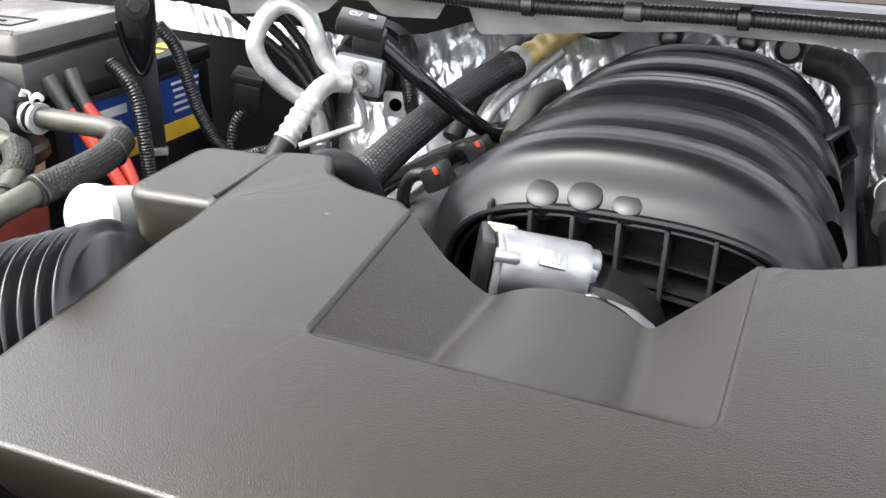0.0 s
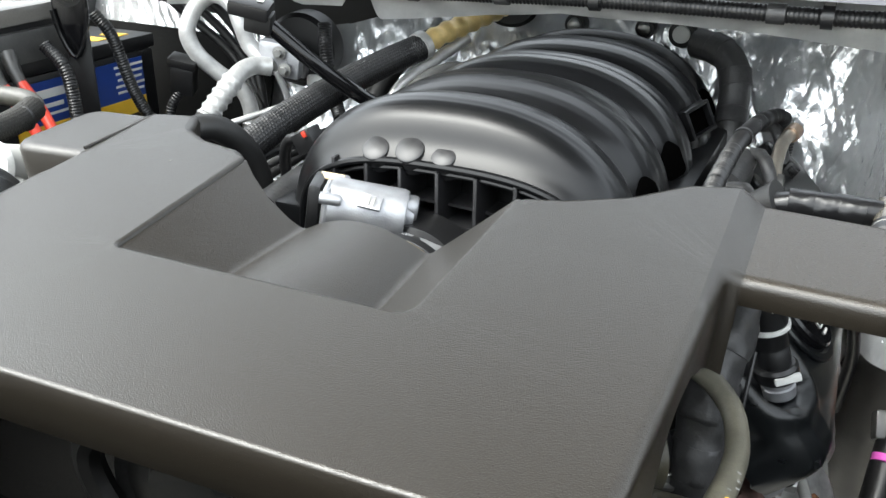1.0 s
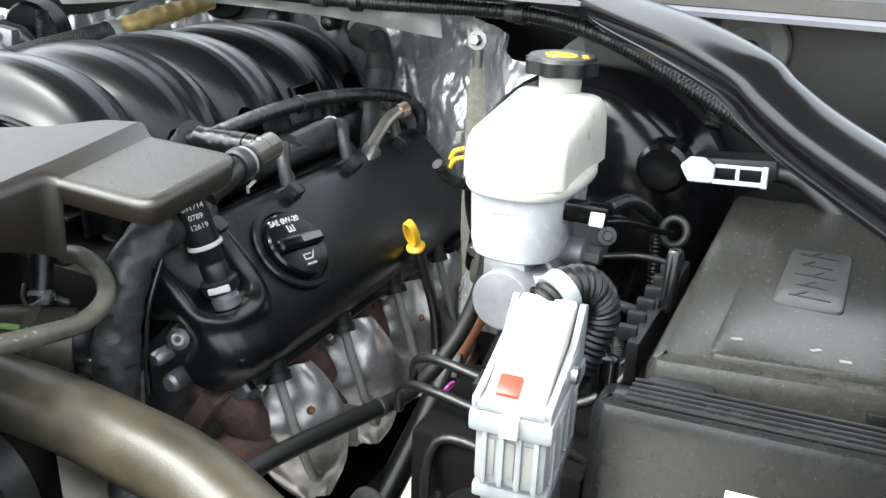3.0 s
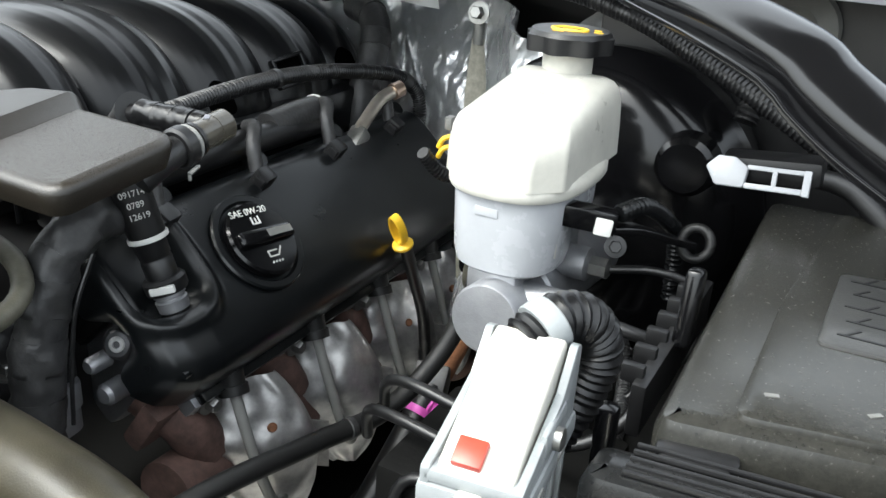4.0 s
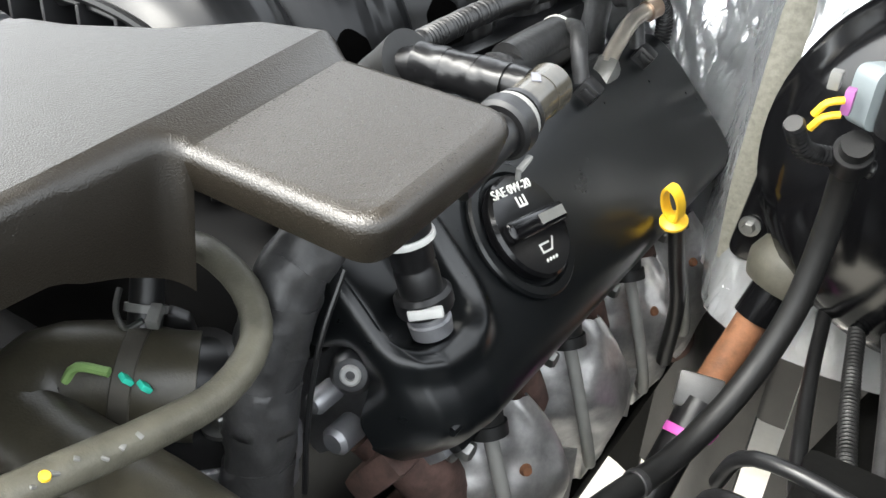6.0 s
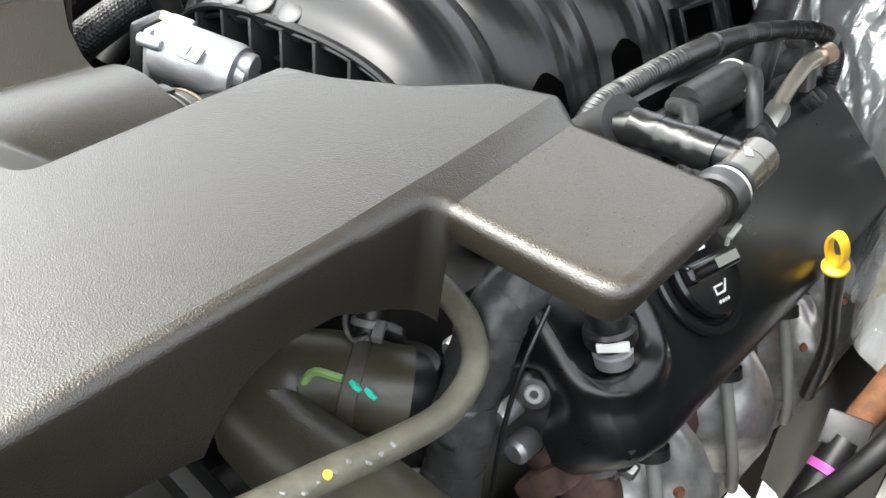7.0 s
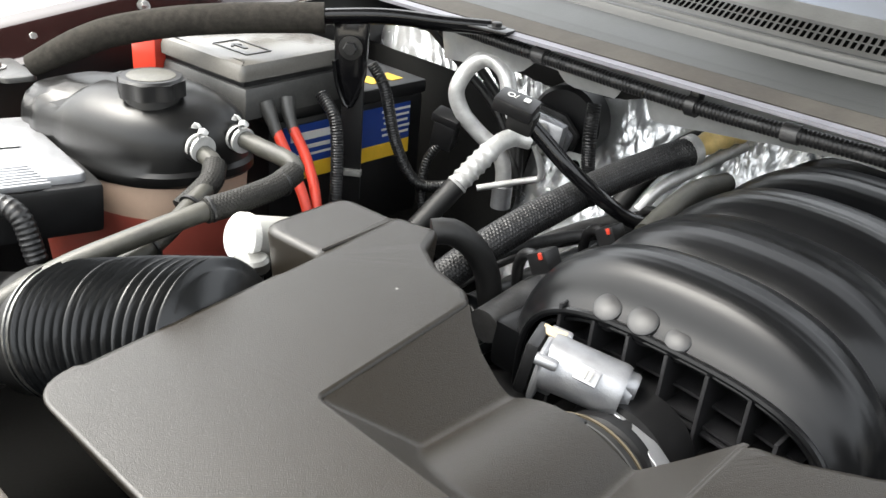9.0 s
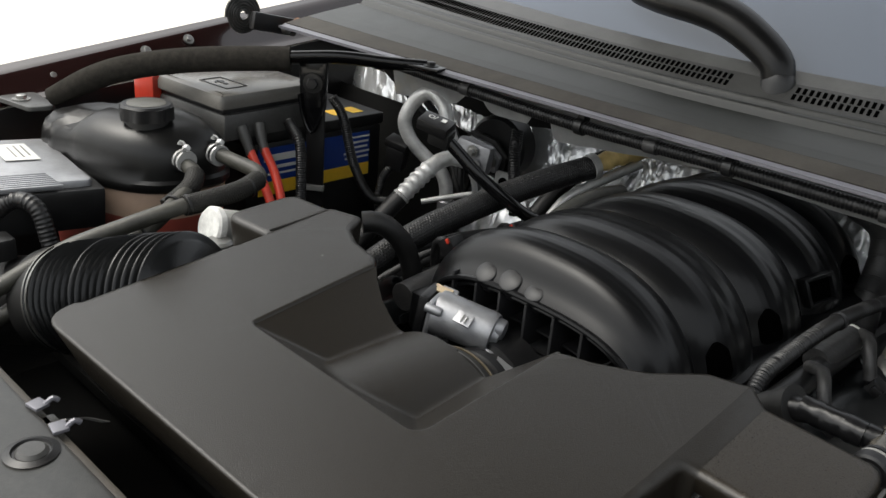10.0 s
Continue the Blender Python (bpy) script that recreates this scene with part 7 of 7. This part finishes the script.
part("cap", lathe([(0, 0.035), (0.016, 0.035), (0.016, 0.043), (0.013, 0.046), (0, 0.046)], 24, (-0.311, -0.122, 1.030)), M_STEEL, nz)
for y in (-0.064, -0.018):
    t = thing("spring_clamp", "silver spring hose clamp", "hose clamp", (-0.478, y, 1.095), "spring hose clamps")
    for e in (-0.0045, 0.0045):
        part("band", lathe([(0.0120, -0.0018), (0.0134, -0.0018), (0.0134, 0.0018), (0.0120, 0.0018)], 28, along((-0.478 + e, y, 1.108), (-0.44, y, 1.106))), M_TUBE, t)
    for e in (-1, 1):
        part("ear", tube([(-0.478 + 0.004 * e, y - 0.003 * e, 1.120), (-0.478 + 0.006 * e, y - 0.004 * e, 1.127), (-0.478 + 0.010 * e, y - 0.002 * e, 1.129), (-0.478 + 0.011 * e, y + 0.001, 1.125)], 0.0017, 8, 0.002, flat=2.0), M_TUBE, t)
single("tank_spout", tube([(-0.52, -0.018, 1.104), (-0.478, -0.018, 1.109)], 0.0125, 18), M_BLK, "black hose spout of the coolant tank", "spout")
single("tank_spout", tube([(-0.52, -0.064, 1.100), (-0.478, -0.064, 1.105)], 0.0125, 18), M_BLK, "black hose spout of the coolant tank", "spout")
single("hose_sleeve", braided([(-0.386, -0.020, 1.103), (-0.376, -0.05, 1.099), (-0.372, -0.09, 1.097), (-0.374, -0.125, 1.095)], 0.0114, 0.0010, 24, 0.020, 0.0005), M_BRAID, "dark woven sleeve over the coolant hose", "sleeve")
single("hose_sleeve", braided([(-0.450, -0.066, 1.100), (-0.433, -0.083, 1.091), (-0.430, -0.115, 1.073)], 0.0114, 0.0010, 24, 0.020, 0.0005), M_BRAID, "dark woven sleeve over the coolant hose", "sleeve")
ecu = thing("engine_control_unit", "aluminium engine control unit with paper label", "control unit", (-0.60, -0.20, 1.03))
part("case", box(0.20, 0.13, 0.05, Matrix.Translation((-0.615, -0.205, 1.060)) @ pose(0, 0, 0, -4, 0, -6), 0.006), M_BLK, ecu)
part("lid", slab(dense(rounded([(-0.095, -0.055), (0.09, -0.055), (0.09, 0.055), (-0.095, 0.055)], 0.01), 0.02), 0.0, 0.010, 0.004, at=Matrix.Translation((-0.615, -0.205, 1.084)) @ pose(0, 0, 0, -4, 0, -6)), M_ALU, ecu)
lab = part("label", box(0.07, 0.04, 0.0006, Matrix.Translation((-0.645, -0.200, 1.0955)) @ pose(0, 0, 0, -4, 0, -6), 0), M_TEXT, ecu, "white paper label")
for k in range(4):
    part("printed_line", box(0.05 - 0.008 * (k % 2), 0.0018, 0.0004, Matrix.Translation((-0.645, -0.212 + 0.008 * k, 1.0962)) @ pose(0, 0, 0, -4, 0, -6), 0), M_BOOT, lab, "grey print")
for k in range(8):
    part("fin", box(0.004, 0.07, 0.006, Matrix.Translation((-0.56 + 0.007 * k, -0.235, 1.094)) @ pose(0, 0, 0, -4, 0, -6), 0.001), M_ALU, ecu)
hose("wiring_lead", "black ribbed lead at the control unit", [(-0.53, -0.28, 1.06), (-0.51, -0.255, 1.085), (-0.485, -0.24, 1.08), (-0.47, -0.235, 1.04)], 0.010, M_BLK, seg=16, ribs=0.005, depth=0.001)
maf = thing("airflow_sensor", "black airflow sensor plug with red lock", "sensor", (-0.45, -0.28, 1.0))
part("duct", tube([(-0.402, -0.246, 1.006), (-0.46, -0.26, 0.985), (-0.55, -0.28, 0.955), (-0.64, -0.30, 0.93)], 0.050, 32), M_BLK, maf)
part("plug", box(0.03, 0.03, 0.025, (-0.485, -0.285, 1.045), 0.004), M_BLK, maf)
part("lock", box(0.012, 0.008, 0.008, (-0.490, -0.302, 1.052), 0.001), M_RED, maf, "red lock")
clampw = thing("worm_clamp", "zinc worm-drive clamp on the intake hose", "hose clamp", (-0.39, -0.26, 0.95))
part("band", lathe([(0.057, -0.005), (0.0585, -0.005), (0.0585, 0.005), (0.057, 0.005)], 48, along((-0.392, -0.244, 1.010), (-0.405, -0.247, 1.005))), M_STEEL, clampw)
part("housing", box(0.012, 0.010, 0.016, Matrix.Translation((-0.392, -0.290, 1.004)) @ pose(0, 0, 0, 12, 18, 0), 0.002), M_STEEL, clampw)
part("screw", lathe([(0, 0), (0.0042, 0), (0.0042, 0.012), (0.0055, 0.012), (0.0055, 0.017), (0, 0.017)], 12, Matrix.Translation((-0.392, -0.291, 1.008)) @ pose(0, 0, 0, 12, 10, 0)), M_STEEL, clampw)
sb = thing("shroud_clip", "black push clip in the radiator panel", "clip", (-0.095, -0.407, 1.055))
part("washer", lathe([(0.013, 0.0), (0.018, 0.0), (0.019, 0.001), (0.014, 0.003), (0.013, 0.001)], 32, (-0.097, -0.404, 1.0551)), M_BLK, sb)
part("head", lathe([(0, 0.0045), (0.009, 0.004), (0.0115, 0.0015), (0.0115, 0), (0, 0)], 28, (-0.097, -0.404, 1.0551)), M_GREYP, sb)
hose("front_hose", "black hose beside the radiator panel", [(-0.34, -0.35, 0.985), (-0.28, -0.368, 0.990), (-0.20, -0.374, 0.995), (-0.13, -0.376, 0.995)], 0.008, M_RUB, seg=16)
hb = thing("radiator_bracket", "bent grey bracket at the radiator panel", "bracket", (-0.15, -0.36, 1.0))
part("arm", sheet(10, 2, lambda u, v: (-0.138 + 0.020 * u + 0.003 * v, -0.374 + 0.030 * u + 0.005 * v, 1.046 + 0.003 * math.sin(u * 4)), 0.002), M_GREYP, hb)

part("root", box(0.014, 0.012, 0.010, (-0.138, -0.375, 1.044), 0.002), M_GREYP, hb)
for x, a in ((-0.152, 12), (-0.114, -8)):
    t = thing("panel_clip", "small bent spring-steel clip on the radiator panel edge", "clip", (x, -0.378, 1.054), "radiator panel clips")
    y = -0.3775
    part("saddle", box(0.014, 0.012, 0.003, Matrix.Translation((x, y, 1.0560)) @ pose(0, 0, 0, 0, 0, a), 0.001), M_LIP, t)
    part("tongue", tube([(x + 0.003, y + 0.004, 1.056), (x + 0.004, y + 0.010, 1.060), (x + 0.005, y + 0.014, 1.057)], 0.0022, 8, 0.002), M_LIP, t)

# ---- firewall hardware ----
for x, y, z, r in ((0.091, 0.536, 1.121, 0.012), (-0.044, 0.534, 1.122, 0.010), (0.045, 0.538, 1.124, 0.009)):
    t = thing("firewall_stud", "rubber-collared stud on the foil firewall", "stud", (x, y, z), "firewall studs")
    m = Matrix.Translation((x, y, z)) @ pose(0, 0, 0, 90, 0, 0)
    part("collar", lathe([(0, 0.003), (r * 1.3, 0.003), (r * 1.4, 0.0), (r * 1.4, -0.016), (0, -0.016)], 28, m), M_RUB, t)
    part("head", lathe([(0, 0.009), (r * 0.55, 0.009), (r * 0.85, 0.007), (r * 0.9, 0.003), (0, 0.003)], 24, m), M_TEXT if r > 0.011 else M_STEEL, t)
for x, y, z in ((-0.14, 0.266, 1.189), (0.055, 0.262, 1.194), (0.26, 0.265, 1.193), (0.43, 0.285, 1.193)):
    t = thing("loom_clip", "black plastic loom clip", "clip", (x, y, z), "loom clips")
    part("band", lathe([(0.009, -0.005), (0.0105, -0.005), (0.0105, 0.005), (0.009, 0.005)], 24, along((x, y, z), (x + 0.1, y, z))), M_BLK, t)
    part("foot", box(0.010, 0.014, 0.012, (x, y + 0.004, z + 0.012), 0.002), M_BLK, t)

# ---- cowl louvres, wiper, bonnet hinge ----
def cowl_at(x, a, lift=0.0):
    return Vector((x, 0.243 + (cowl_rear(x) - 0.243) * a, cowl_section(a) + lift))


# Each slot is a black box laid on the panel, its dark painted in.
louvre = bmesh.new()
bmesh.ops.create_cube(louvre, size=1)
louvre_mesh = finish(louvre, "louvre", M_HOLE)
for row, a in enumerate((0.866, 0.938)):
    for k in range(124):
        x = -0.66 + 0.0070 * k
        if -0.003 < x < 0.064 or x > 0.155:
            continue
        p, q = cowl_at(x, a), cowl_at(x + 0.01, a)
        ob = new("louvre", louvre_mesh)
        ob.parent = cowl
        yaw = math.atan2(q.y - p.y, q.x - p.x)
        slope = math.atan2(0.02, (cowl_rear(x) - 0.243) * 0.2)
        ob.matrix_basis = BASE[cowl.name].inverted() @ Matrix.Translation(p + Vector((0, 0, 0.0006))) @ Euler((slope, 0, yaw)).to_matrix().to_4x4() @ Matrix.Diagonal((0.0036, (cowl_rear(x) - 0.243) * 0.063, 0.0008, 1))
part("grille_field", cowl_strip(0.802, 1.0, 6), mat("grey_louvre_plastic", (0.050, 0.050, 0.048), 0.45, 0, 0.2, 30, 0.2, 500), cowl, "pale grey louvre field")
wiper = thing("wiper_arm", "black curved wiper arm on the cowl", "wiper", (0.012, 0.37, 1.25))
part("arm", tube([(0.041, 0.364, 1.270), (0.036, 0.366, 1.286), (0.022, 0.369, 1.298), (0.003, 0.371, 1.309), (-0.020, 0.373, 1.320), (-0.045, 0.376, 1.328), (-0.078, 0.380, 1.333), (-0.12, 0.390, 1.334), (-0.176, 0.41, 1.334), (-0.25, 0.44, 1.338)], 0.018, 20, radii=[0.018, 0.021, 0.023, 0.024, 0.024, 0.022, 0.018, 0.010, 0.009], flat=0.8), mat("matt_black_paint", (0.004, 0.004, 0.0042), 0.3, 0, 0.3, 40, 0.1, 400, spec=0.3), wiper)
part("pivot", lathe([(0, 0.018), (0.014, 0.018), (0.019, 0.010), (0.019, -0.03), (0, -0.03)], 24, (0.042, 0.364, 1.262)), M_BLK, wiper)
hinge = thing("bonnet_hinge", "black bonnet hinge with coiled spring", "hinge", (-0.74, 0.21, 1.17))
coil = [(-0.745 + 0.0, 0.195 + (0.006 + 0.0045 * a / 6.28) * math.cos(a), 1.228 + (0.006 + 0.0045 * a / 6.28) * math.sin(a)) for a in (0.35 * k for k in range(100))]
part("coil_spring", tube(coil, 0.0024, 8, 0.004), M_GREYP, hinge)
part("arm", box(0.012, 0.10, 0.028, Matrix.Translation((-0.735, 0.245, 1.212)) @ pose(0, 0, 0, -12, 0, 12), 0.004), M_BLK, hinge)
for y, z in ((0.262, 1.205), (0.285, 1.212)):
    part("pin", lathe([(0, 0.008), (0.007, 0.008), (0.009, 0.004), (0.009, 0), (0, 0)], 16, Matrix.Translation((-0.728, y, z)) @ pose(0, 0, 0, 0, 90, 0)), M_RUSTO if y > 0.28 else M_STEEL, hinge)

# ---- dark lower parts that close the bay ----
# Sheets added in near-black to stand for the deep shade below.
tray = thing("bay_floor_sheet", "near-black sheets added to keep the bay dark below", "splash tray", (0, 0, 0.6), kind="structure")
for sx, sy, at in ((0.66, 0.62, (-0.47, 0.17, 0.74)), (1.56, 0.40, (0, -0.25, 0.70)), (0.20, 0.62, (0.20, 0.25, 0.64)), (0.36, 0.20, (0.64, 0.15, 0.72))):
    part("tray", box(sx, sy, 0.02, at, 0.004), M_DEEP, tray)
single("frame_rail", box(0.07, 1.6, 0.12, (0.52, 0.1, 0.56), 0.012), M_BLK, "black painted chassis frame rail", "frame rail", "structure")
single("frame_rail", box(0.07, 1.6, 0.12, (-0.50, 0.1, 0.56), 0.012), M_BLK, "black painted chassis frame rail", "frame rail", "structure")
hose("wiring_lead", "black taped lead beside the intake manifold", [(-0.235, 0.02, 1.03), (-0.225, 0.10, 1.045), (-0.205, 0.17, 1.05), (-0.17, 0.22, 1.055)], 0.006, M_TAPE, seg=12)
hose("wiring_lead", "black taped lead beside the intake manifold", [(-0.255, 0.06, 1.0), (-0.232, 0.13, 1.03), (-0.20, 0.21, 1.04), (-0.17, 0.28, 1.05)], 0.0045, M_TAPE, seg=12)
hose("wiring_lead", "black taped lead beside the intake manifold", [(-0.30, 0.10, 0.97), (-0.27, 0.18, 1.0), (-0.24, 0.27, 1.02), (-0.20, 0.34, 1.03)], 0.008, M_TAPE, seg=12)
for x, y, a in ((-0.1465, -0.111, 20),):
    t = thing("scratch_mark", "tiny pale scratch in the black plastic cover", "scratch", (x, y, cover_z(x, y)), "scratches on the cover")
    for d in (0, 65, 130):
        part("scratch", box(0.0036, 0.0005, 0.0003, Matrix.Translation((x, y, cover_z(x, y) + 0.0003)) @ pose(0, 0, 0, 6, 0, a + d), 0), M_SLAT, t)
